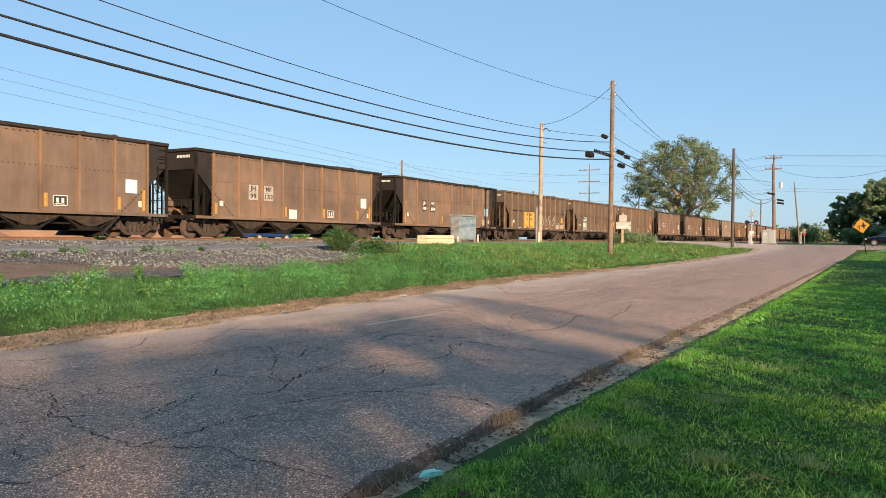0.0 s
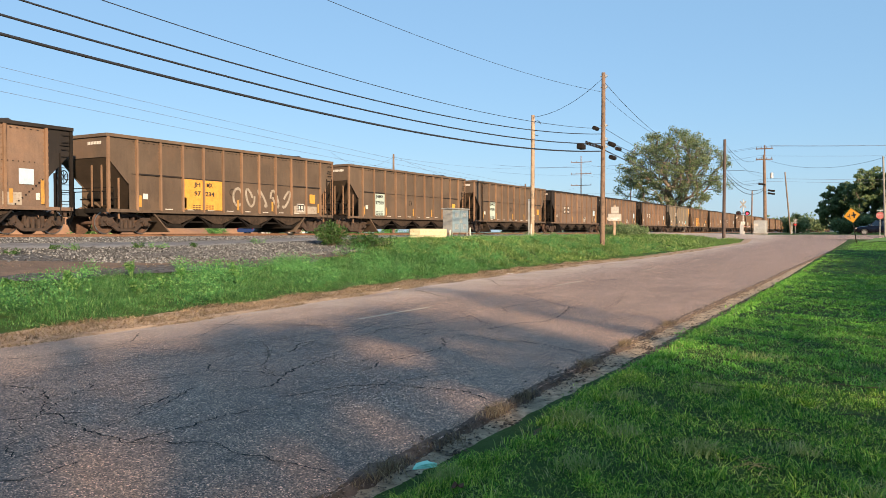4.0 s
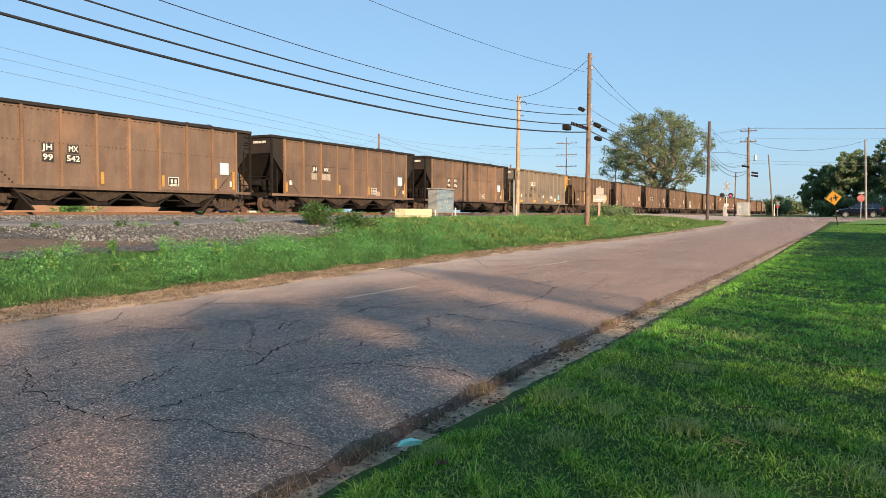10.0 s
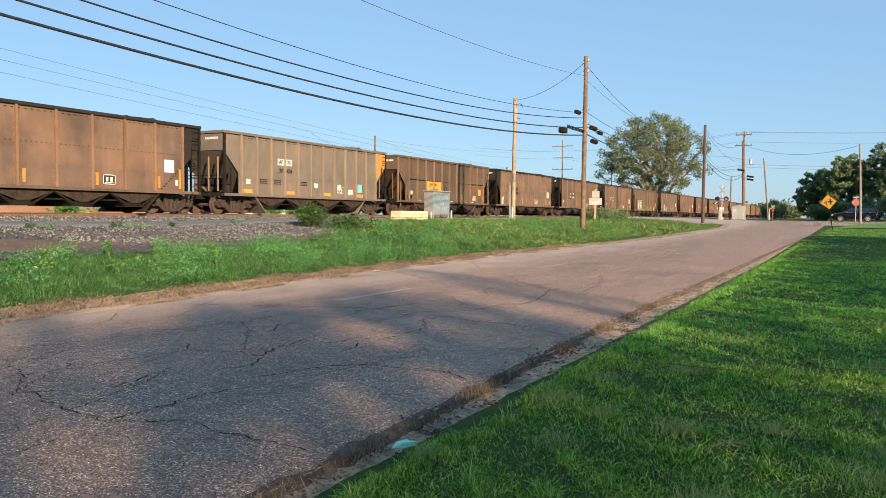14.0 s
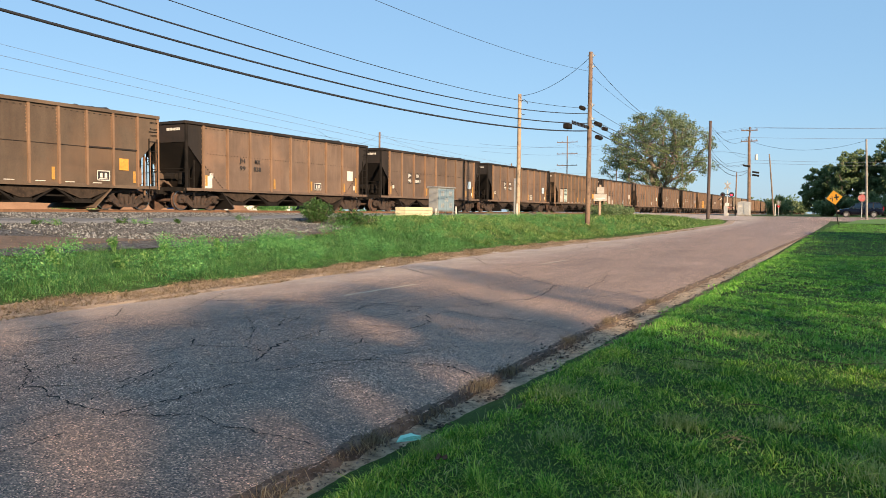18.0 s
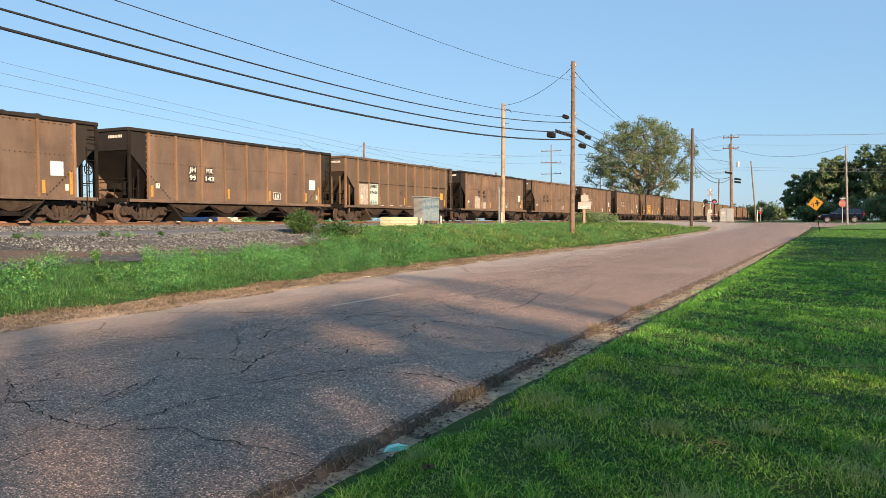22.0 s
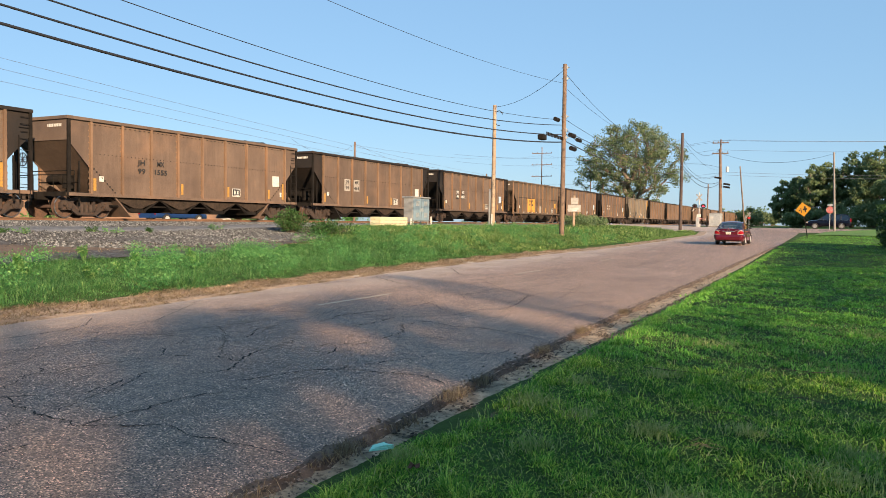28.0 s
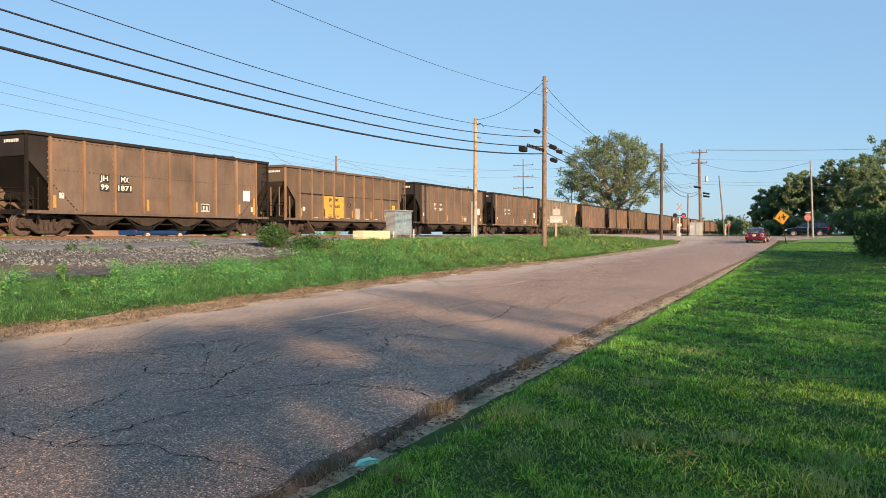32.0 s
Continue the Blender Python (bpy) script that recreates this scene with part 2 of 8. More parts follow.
MAT = {
    "asphalt": make_asphalt(),
    "ground": make_ground(),
    "ballast": make_gravel("ballast", (0.05411, 0.06055, 0.06943), (0.1461, 0.1645, 0.1877), (0.2706, 0.3126, 0.3591), 15, (0.1298, 0.1415, 0.1551)),
    "gravel": make_gravel("dirt_gravel", (0.03048, 0.03033, 0.03018), (0.06899, 0.06972, 0.07001), (0.1543, 0.1606, 0.1659), 13, (0.08119, 0.06891, 0.05963)),
    "concrete": surface("old_concrete", (0.17, 0.155, 0.14), (0.3, 0.28, 0.25), 2.6, 0.9, bump=0.8, fine=35, c3=(0.07, 0.055, 0.045), world_space=True),
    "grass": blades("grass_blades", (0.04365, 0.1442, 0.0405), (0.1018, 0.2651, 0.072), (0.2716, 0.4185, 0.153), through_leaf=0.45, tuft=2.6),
    # brighter, yellower copy of the verge grass: sunlight put into the colour
    "grass_sun_tinted": blades("sun_tinted_grass_blades", (0.085, 0.18, 0.042), (0.2, 0.335, 0.09), (0.44, 0.5, 0.2), through_leaf=0.45, patch=0.35, tuft=0.9),
    "weed_leaf": blades("broad_weed_leaves", (0.0435, 0.1522, 0.0508), (0.087, 0.2682, 0.0798), (0.2175, 0.435, 0.1305), 0.5, 0.9, 0.4, tuft=1.7),
    "lawn": blades("lawn_blades", (0.039, 0.1281, 0.0138), (0.1755, 0.4209, 0.046), (0.65, 0.7808, 0.161), patch=1.6, through_leaf=0.45, tuft=11.0),
    "straw": blades("dead_grass", (0.13, 0.088, 0.055), (0.24, 0.178, 0.112), (0.38, 0.305, 0.2), 0.8, 1.5, 0.15, tuft=3.0),
    "leaf": blades("tree_leaves", (0.1, 0.145, 0.066), (0.165, 0.215, 0.1), (0.27, 0.31, 0.165), 0.55, 0.25, 0.5),
    "leaf_dark": blades("dense_tree_leaves", (0.1231, 0.1894, 0.0852), (0.18, 0.251, 0.1137), (0.2652, 0.3126, 0.1516), 0.55, 0.15, 0.55),
    "leaf_hedge": blades("hedge_leaves", (0.02, 0.05, 0.014), (0.035, 0.085, 0.02), (0.06, 0.12, 0.03), 0.4, 0.8, 0.2),
    "bark": surface("bark", (0.10, 0.075, 0.055), (0.2, 0.16, 0.125), 4, 0.95, bump=0.8, fine=22, distance=0.03),
    "pole_wood": surface("pole_wood", (0.104, 0.068, 0.048), (0.192, 0.132, 0.092), 2.0, 0.9, bump=0.5, fine=30, c3=(0.072, 0.048, 0.036)),
    "pole_pale": surface("pale_pole_wood", (0.24, 0.176, 0.12), (0.352, 0.272, 0.192), 2.0, 0.9, bump=0.5, fine=30, c3=(0.16, 0.112, 0.08)),
    "pole_dark": surface("creosoted_pole", (0.05, 0.036, 0.032), (0.095, 0.07, 0.06), 2.0, 0.9, bump=0.5, fine=30, c3=(0.035, 0.027, 0.025)),
    "wire": plain("wire", (0.012, 0.013, 0.016), 0.6),
    "wire_thin": plain("thin_wire", (0.09, 0.1, 0.12), 0.6),
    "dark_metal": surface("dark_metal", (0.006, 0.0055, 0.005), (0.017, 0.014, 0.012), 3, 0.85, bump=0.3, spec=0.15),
    "black_paint": make_wagon_paint("black_paint", (0.01, 0.0091, 0.0091), (0.0205, 0.0173, 0.0155), (0.041, 0.0319, 0.025), (0.0273, 0.0159, 0.01)),
    "brown_paint": make_wagon_paint("brown_paint", (0.08756, 0.06307, 0.049), (0.1326, 0.09635, 0.074), (0.1989, 0.1514, 0.1163)),
    "tan_paint": make_wagon_paint("tan_paint", (0.07225, 0.05292, 0.0385), (0.09947, 0.0757, 0.0557), (0.1374, 0.1072, 0.0798)),
    "grey_paint": make_wagon_paint("grey_paint", (0.1058, 0.095, 0.0806), (0.1411, 0.1267, 0.1087), (0.1814, 0.1591, 0.1289), (0.121, 0.0756, 0.0482)),
    "post_paint": make_wagon_paint("post_paint", (0.1262, 0.0804, 0.0515), (0.2019, 0.1289, 0.082), (0.2525, 0.1724, 0.1117), (0.1515, 0.0728, 0.0386)),
    "post_grey": make_wagon_paint("post_grey", (0.18, 0.1483, 0.108), (0.234, 0.1937, 0.1397), (0.252, 0.2074, 0.1577)),
    "truck_iron": surface("truck_iron", (0.0204, 0.0149, 0.0128), (0.051, 0.0365, 0.0292), 4, 0.85, bump=0.4, c3=(0.0638, 0.0338, 0.0203)),
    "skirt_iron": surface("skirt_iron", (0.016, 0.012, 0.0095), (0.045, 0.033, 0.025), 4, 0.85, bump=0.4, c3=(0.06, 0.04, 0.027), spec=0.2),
    "wheel_rust": surface("wheel_rust", (0.06, 0.0357, 0.0256), (0.105, 0.0595, 0.0399), 5, 0.85, bump=0.3, c3=(0.03, 0.0238, 0.0209)),
    "wheel_tread": plain("worn_steel_tread", (0.55, 0.53, 0.5), 0.32, 1.0),
    "coal": surface("coal", (0.012, 0.012, 0.013), (0.03, 0.03, 0.032), 6, 0.7, bump=1.0, fine=18, distance=0.08),
    "rail_side": surface("rusty_rail", (0.104, 0.056, 0.0336), (0.176, 0.1, 0.06), 6, 0.85, bump=0.3),
    "tie": surface("tie_timber", (0.05, 0.04, 0.033), (0.12, 0.095, 0.075), 3, 0.95, bump=0.6),
    "white_paint": surface("faded_white_paint", (0.465, 0.45, 0.4125), (0.585, 0.57, 0.5325), 6, 0.7, bump=0.05, c3=(0.3375, 0.285, 0.225)),
    "placard_green": surface("pale_placard", (0.288, 0.3674, 0.344), (0.3571, 0.4461, 0.4128), 5, 0.7, bump=0.05),
    "orange_paint": surface("orange_placard", (0.4464, 0.216, 0.0324), (0.54, 0.288, 0.0504), 5, 0.7, bump=0.05, c3=(0.36, 0.1728, 0.0432)),
    "yellow_paint": surface("yellow_paint", (0.3024, 0.1656, 0.036), (0.4032, 0.2232, 0.0432), 5, 0.7, bump=0.05, c3=(0.1728, 0.1116, 0.0612)),
    "black_ink": plain("black_ink", (0.02, 0.02, 0.02), 0.7),
    "blue_paint": surface("sky_blue_placard", (0.315, 0.42, 0.51), (0.39, 0.495, 0.57), 5, 0.6, bump=0.05),
    "teal_paint": surface("teal_placard", (0.1, 0.36, 0.42), (0.16, 0.45, 0.5), 5, 0.6, bump=0.05),
    "cabinet_blue": surface("cabinet_paint", (0.136, 0.1955, 0.238), (0.187, 0.255, 0.2975), 3, 0.5, bump=0.05),
    "galvanised": surface("galvanised_steel", (0.38, 0.38, 0.37), (0.52, 0.52, 0.5), 5, 0.5, 0.6, bump=0.05),
    "cream_board": surface("cream_board", (0.465, 0.42, 0.27), (0.5625, 0.5175, 0.36), 3, 0.8, bump=0.2, c3=(0.3375, 0.285, 0.165)),
    "edge_soil": surface("edge_soil", (0.24, 0.175, 0.125), (0.38, 0.285, 0.2), 2.5, 0.95, bump=0.7, fine=30, c3=(0.13, 0.09, 0.05), world_space=True),
    "path_dust": surface("path_dust", (0.1312, 0.1359, 0.1413), (0.1837, 0.1925, 0.2018), 1.6, 0.95, bump=0.7, fine=26, c3=(0.08743, 0.08638, 0.08645), world_space=True, distance=0.03),
    "corner_turf": surface("corner_turf", (0.06, 0.1462, 0.0255), (0.096, 0.2064, 0.0382), 0.5, 0.95, bump=0.8, fine=7, c3=(0.136, 0.1892, 0.051), world_space=True, distance=0.05),
    "dry_field": surface("dry_field", (0.16, 0.17, 0.06), (0.3, 0.25, 0.12), 0.4, 0.95, bump=0.8, fine=9, c3=(0.12, 0.17, 0.05), world_space=True, distance=0.08),
    "dry_soil": surface("dry_soil", (0.09318, 0.06519, 0.04889), (0.1398, 0.1001, 0.07688), 1.3, 0.95, bump=0.8, fine=18, c3=(0.06059, 0.05123, 0.02792), world_space=True, distance=0.04),
    "cabinet_grey": surface("cabinet_side", (0.17, 0.1785, 0.1785), (0.238, 0.2465, 0.2465), 3, 0.55, bump=0.05),
    "dull_board": surface("weathered_board", (0.2295, 0.218, 0.1994), (0.3213, 0.3069, 0.2861), 5, 0.85, bump=0.2),
    "gutter_mud": surface("gutter_silt", (0.1654, 0.1247, 0.08256), (0.5342, 0.4116, 0.2766), 8.0, 0.95, bump=1.0, fine=60, c3=(0.07632, 0.05292, 0.03509), world_space=True, distance=0.02),
    "crumbled_edge": surface("crumbled_asphalt", (0.06, 0.041, 0.031), (0.17, 0.12, 0.09), 7.0, 0.95, bump=1.0, fine=85, c3=(0.04, 0.027, 0.02), world_space=True, distance=0.015),
    "lawn_far": blades("distant_lawn_blades", (0.066, 0.2035, 0.0286), (0.176, 0.462, 0.066), (0.33, 0.583, 0.121), patch=0.9, through_leaf=0.45, tuft=4.0),
    "lawn_pale": blades("pale_tuft_blades", (0.16, 0.27, 0.06), (0.3, 0.4, 0.12), (0.5, 0.5, 0.24), patch=2.2, through_leaf=0.4),
    "edge_dark": make_gravel("gutter_dirt", (0.0575, 0.0407, 0.027), (0.1725, 0.121, 0.0792), (0.414, 0.308, 0.198), 80, (0.115, 0.0748, 0.0432)),
    "faded_scrawl": surface("faded_scrawl", (0.225, 0.195, 0.1575), (0.315, 0.285, 0.24), 3, 0.8, bump=0.05, c3=(0.165, 0.12, 0.0825)),
    "chalky_patch": surface("chalky_patch", (0.24, 0.215, 0.185), (0.36, 0.335, 0.3), 4, 0.85, bump=0.05, c3=(0.16, 0.12, 0.09)),
    "red_lens": plain("red_lens", (0.9, 0.03, 0.06), 0.3, emit=2.2),
    "dark_lens": plain("dark_lens", (0.06, 0.01, 0.012), 0.25),
    "sign_yellow": plain("sign_yellow", (0.3931, 0.1856, 0.0082), 0.45),
    "sign_faded": surface("faded_red_sign", (0.3, 0.075, 0.07), (0.38, 0.11, 0.1), 6, 0.6, bump=0.0),
    "sign_red": plain("sign_red", (0.5, 0.03, 0.03), 0.45),
    "line_paint": surface("worn_line_paint", (0.42, 0.36, 0.26), (0.55, 0.48, 0.36), 8, 0.8, bump=0.2, c3=(0.2, 0.17, 0.14)),
    "red_dirt": surface("red_dirt", (0.1944, 0.108, 0.0612), (0.2664, 0.1584, 0.0936), 0.5, 0.95, bump=0.6, fine=6, distance=0.1),
    "brick_far": surface("far_wall", (0.3, 0.225, 0.165), (0.375, 0.3, 0.225), 2, 0.9, bump=0.1),
}


# ---- mesh helpers ----
def part(name, bm, material, parent, label=""):
    """Links a bmesh as one mesh object under a thing or a part."""
    me = bpy.data.meshes.new(name)
    bm.to_mesh(me)
    bm.free()
    me.materials.append(MAT[material] if isinstance(material, str) else material)
    ob = new(name, me)
    ob.parent = parent
    if label:
        ob["label"] = label
    return ob


def sheet(name, verts, faces, material, parent=None, smooth=False, label=""):
    """A mesh from arrays of corners and of triangles or quads (all of one kind)."""
    verts, faces = np.asarray(verts, np.float32), np.asarray(faces, np.int32)
    k = faces.shape[1]
    me = bpy.data.meshes.new(name)
    me.vertices.add(len(verts))
    me.vertices.foreach_set("co", verts.ravel())
    me.loops.add(faces.size)
    me.loops.foreach_set("vertex_index", faces.ravel())
    me.polygons.add(len(faces))
    me.polygons.foreach_set("loop_start", np.arange(0, faces.size, k, dtype=np.int32))
    if smooth:
        me.polygons.foreach_set("use_smooth", np.ones(len(faces), bool))
    me.update(calc_edges=True)
    me.materials.append(MAT[material] if isinstance(material, str) else material)
    ob = new(name, me)
    ob.parent = parent
    if label:
        ob["label"] = label
    return ob


def box(bm, x0, x1, y0, y1, z0, z1, bevel=0.0):
    r = bmesh.ops.create_cube(bm, size=1.0)
    vs = r["verts"]
    for v in vs:
        v.co = ((x0 + x1) / 2 + v.co.x * (x1 - x0), (y0 + y1) / 2 + v.co.y * (y1 - y0), (z0 + z1) / 2 + v.co.z * (z1 - z0))
    if bevel:
        bmesh.ops.bevel(bm, geom=list({e for v in vs for e in v.link_edges}), offset=bevel, segments=2, affect="EDGES", profile=0.7)
    return vs


def tube(bm, a, b, r0, r1=None, n=8, caps=True):
    """A tapered round bar from a to b."""
    a, b = Vector(a), Vector(b)
    d = b - a
    m = Matrix.Translation((a + b) / 2) @ d.to_track_quat("Z", "Y").to_matrix().to_4x4()
    bmesh.ops.create_cone(bm, cap_ends=caps, segments=n, radius1=r0, radius2=r0 if r1 is None else r1, depth=d.length, matrix=m)


def beam(bm, a, b, w, h):
    """A square bar from a to b."""
    a, b = Vector(a), Vector(b)
    d = b - a
    m = Matrix.Translation((a + b) / 2) @ d.to_track_quat("Z", "Y").to_matrix().to_4x4() @ Matrix.Diagonal((w, h, d.length, 1))
    bmesh.ops.create_cube(bm, size=1.0, matrix=m)


def prism(bm, pts, axis, lo, hi):
    """A flat outline pushed along an axis. pts: (a, b) in the two other axes, in order x, y, z."""
    def at(p, w):
        q = list(p)
        q.insert("xyz".index(axis), w)
        return bm.verts.new(q)
    f0, f1 = [at(p, lo) for p in pts], [at(p, hi) for p in pts]
    n = len(pts)
    bm.faces.new(f0[::-1])
    bm.faces.new(f1)
    for i in range(n):
        bm.faces.new((f0[i], f0[(i + 1) % n], f1[(i + 1) % n], f1[i]))
    bmesh.ops.recalc_face_normals(bm, faces=bm.faces[:])


def strand(name, pts, radius, material, parent=None, sides=5):
    """A cable through points, as a mesh tube."""
    pts = [Vector(p) for p in pts]
    vs, fs = [], []
    for i, p in enumerate(pts):
        d = (pts[min(i + 1, len(pts) - 1)] - pts[max(i - 1, 0)]).normalized()
        u = d.cross(Vector((0, 0, 1))).normalized()
        w = u.cross(d)
        for k in range(sides):
            a = 2 * math.pi * k / sides
            vs.append(p + radius * (math.cos(a) * u + math.sin(a) * w))
        if i:
            o = (i - 1) * sides
            for k in range(sides):
                fs.append((o + k, o + (k + 1) % sides, o + sides + (k + 1) % sides, o + sides + k))
    return sheet(name, vs, fs, material, parent, smooth=True)


def lettering(name, words, height, material, parent, at, width=None):
    """Raised letters on a car side: they read along +y, stand up along z and face +x."""
    cu = bpy.data.curves.new("letters", "FONT")
    cu.body, cu.size, cu.extrude, cu.align_x, cu.align_y = words, height / 0.72, 0.003, "CENTER", "CENTER"
    cu.resolution_u, cu.offset = 2, 0.007
    tmp = bpy.data.objects.new("letters", cu)
    scene.collection.objects.link(tmp)
    me = bpy.data.meshes.new_from_object(tmp.evaluated_get(bpy.context.evaluated_depsgraph_get()))
    bpy.data.objects.remove(tmp)
    turn = Matrix(((0, 0, 1, 0), (1, 0, 0, 0), (0, 1, 0, 0), (0, 0, 0, 1)))
    me.transform(turn)
    if width:
        w = max(v.co.y for v in me.vertices) - min(v.co.y for v in me.vertices)
        me.transform(Matrix.Diagonal((1, width / w, 1, 1)))
    me.materials.clear()
    me.materials.append(MAT[material])
    ob = new(name, me)
    ob.parent = parent
    ob.location = at
    return ob


def smooth(a, b, x):
    t = min(1.0, max(0.0, (x - a) / (b - a)))
    return t * t * (3 - 2 * t)


# ---- lie of the land ----
RAIL_Z, TRACK_X = 1.448, -28.16


def road_z(y):
    return float(np.interp(y, [30, 51, 81, 100, 140, 400], [0, 0.2, 0.53, 0.98, 1.2, 1.25]))


LEFT_Y, LEFT_X = [-60, 6, 9, 13, 18, 27, 34, 40, 47, 76, 90, 97], [-10.0, -10.1, -10.2, -10.6, -11.05, -11.5, -11.35, -10.8, -10.55, -10.1, -11.5, -16]
RIGHT_Y, RIGHT_X = [-60, 3, 5, 7.5, 10, 14, 33, 56, 78, 90, 95], [-2.75, -2.77, -2.82, -2.9, -2.97, -2.97, -2.92, -2.4, -1.9, -0.5, 4]


def road_left(y):
    return float(np.interp(y, LEFT_Y, LEFT_X))


def road_right(y):
    return float(np.interp(y, RIGHT_Y, RIGHT_X))


def ground_z(x, y):
    rz = road_z(y)
    if x > -8:
        return rz - 0.12 + 0.14 * smooth(-2.62, -2.2, x)
    d = road_left(y) - x
    near = np.interp(d, [0.05, 0.6, 1.1, 1.9, 4.9, 7.9, 9.9, 11.9, 14.4, 16], [-0.05, 0.03, 0.1, 0.2, 0.35, 0.55, 0.75, 0.95, 1.13, 1.2])
    far = np.interp(d, [0.05, 0.5, 1.2, 2.4, 4, 6, 8, 10, 14], [-0.05, 0.04, 0.16, 0.42, 0.7, 0.92, 1.05, 1.14, 1.2])
    k = smooth(20, 34, y)
    z = near * (1 - k) + far * k
    z += 0.04 * noise.noise((x * 0.5, y * 0.5, 3.0)) * smooth(-11.5, -13, x)
    return float(max(z, rz - 0.05)) if y < 85 else float(max(rz - 0.05, z * (1 - smooth(85, 100, y)) + 1.15 * smooth(85, 100, y)))


def axis_steps(*spans):
    out = []
    for a, b, s in spans:
        out += list(np.arange(a, b, s))
    return out + [spans[-1][1]]


def laid_grid(name, xs, ys, height, material, parent=None):
    nx, ny = len(xs), len(ys)
    vs = [(x, y, height(x, y)) for y in ys for x in xs]
    fs = [(j * nx + i, j * nx + i + 1, (j + 1) * nx + i + 1, (j + 1) * nx + i) for j in range(ny - 1) for i in range(nx - 1)]
    return sheet(name, vs, fs, material, parent, smooth=True)


gx = axis_steps((-1800, -200, 200), (-200, -40, 20), (-40, -9, 0.5), (-9, 8, 0.7), (8, 40, 4), (40, 200, 20), (200, 1800, 200))
gy = axis_steps((-1800, -100, 200), (-100, -6, 8), (-6, 40, 0.8), (40, 110, 2), (110, 200, 10), (200, 1800, 160))
tagged(laid_grid("ground", gx, gy, ground_z, "ground"), "flat ground of short turf and bare soil", "ground", kind="structure")


def strip(name, ys, left, right, height, material, n=8):
    vs, fs = [], []
    for j, y in enumerate(ys):
        a, b = left(y), right(y)
        for i in range(n + 1):
            x = a + (b - a) * i / n
            vs.append((x, y, height(x, y)))
            if i and j:
                o = (j - 1) * (n + 1) + i - 1
                fs.append((o, o + 1, o + n + 2, o + n + 1))
    return sheet(name, vs, fs, material, smooth=True)


def ragged(base, amount, scale, seed):
    return lambda y: base(y) + amount * noise.noise((y * scale, seed, 0.0)) + 0.4 * amount * noise.noise((y * scale * 4, seed, 5.0))


def road_top(x, y):
    k = (x - road_left(y)) / max(0.1, road_right(y) - road_left(y))
    return road_z(y) - 0.03 * abs(2 * k - 1) ** 3 - 0.028 * smooth(-0.3, 0.02, x - road_right(y)) + 0.006 * noise.noise((x * 0.8, y * 0.3, 0))


road_ys = axis_steps((-420, -60, 20), (-60, -4, 2), (-4, 40, 0.25), (40, 97, 1.0))
tagged(strip("road", road_ys, ragged(road_left, 0.12, 0.9, 1), ragged(road_right, 0.03, 2.1, 2), road_top, "asphalt", 14),
       "old cracked asphalt road with a worn surface", "road", kind="structure")
def cross_top(x, y):
    full = float(np.interp(x, [-120, -33, -24, -14, 10, 90], [1.1, 1.40, 1.40, 1.12, 1.02, 1.05])) + 0.03
    low = max(ground_z(x, y), road_z(y)) + 0.012
    return low + (full - low) * smooth(88, 97, y) if y < 97 else full - 0.06 * smooth(107, 110, y)


tagged(strip("cross_road", axis_steps((88, 110, 1)), lambda y: -120, lambda y: 90,
             cross_top, "asphalt", 60),
       "side street of worn asphalt over the level crossing", "road", kind="structure")
# broken edge of the asphalt: a crumbling drop into the gutter
def edge_top(x, y):
    d = x - road_right(y)
    rough = 0.02 * noise.noise((x * 7, y * 4, 6)) + 0.014 * noise.noise((x * 19, y * 15, 6)) + 0.01 * noise.noise((x * 41, y * 37, 2))
    bite = 0.07 * noise.noise((y * 1.3, 4.0, 8.0)) + 0.05 * noise.noise((y * 4.1, 2.0, 8.0)) + 0.03 * noise.noise((y * 11.0, 2.0, 3.0))
    return road_top(min(x, road_right(y)), y) + 0.006 - 0.085 * smooth(-0.02 + bite, 0.13 + bite, d) + rough * smooth(-0.06, 0.03, d)


# the dark brown holds caked dirt and also the shade on the drop
tagged(strip("asphalt_edge", axis_steps((-4, 14, 0.03), (14, 84, 0.2)), ragged(lambda y: road_right(y) - 0.06, 0.07, 2.3, 31), ragged(lambda y: road_right(y) + 0.17, 0.06, 1.7, 32), edge_top, "crumbled_edge", 14),
       "crumbled dark drop at the edge of the broken asphalt", "road edge", kind="structure")
# old concrete gutter under grey silt between asphalt and lawn
tagged(strip("gutter", axis_steps((-4, 16, 0.06), (16, 84, 0.3)), lambda y: road_right(y) + 0.02, lambda y: road_right(y) + 0.8,
             lambda x, y: road_z(y) - 0.098 + 0.08 * smooth(road_right(y) + 0.36, road_right(y) + 0.78, x) + 0.014 * noise.noise((x * 5, y * 2, 4)) + 0.008 * noise.noise((x * 17, y * 11, 4)), "gutter_mud", 14),
       "shallow concrete gutter covered with pale grey silt", "kerb", kind="structure")
# dark soil washed from the lawn over the gutter
tagged(strip("soil_lip", axis_steps((-4, 14, 0.05), (14, 84, 0.3)), ragged(lambda y: road_right(y) + 0.4, 0.09, 1.3, 41), lambda y: road_right(y) + 0.75,
             lambda x, y: road_z(y) - 0.088 + 0.08 * smooth(road_right(y) + 0.36, road_right(y) + 0.72, x) + 0.016 * noise.noise((x * 8, y * 4, 9)) + 0.01 * noise.noise((x * 25, y * 19, 6)), "edge_dark", 9),
       "dark bare soil lip where the lawn meets the gutter", "soil", kind="structure")
# grass corner between the road and the side street
corner_l = ragged(lambda y: road_right(y) + 0.7, 0.15, 0.9, 61)
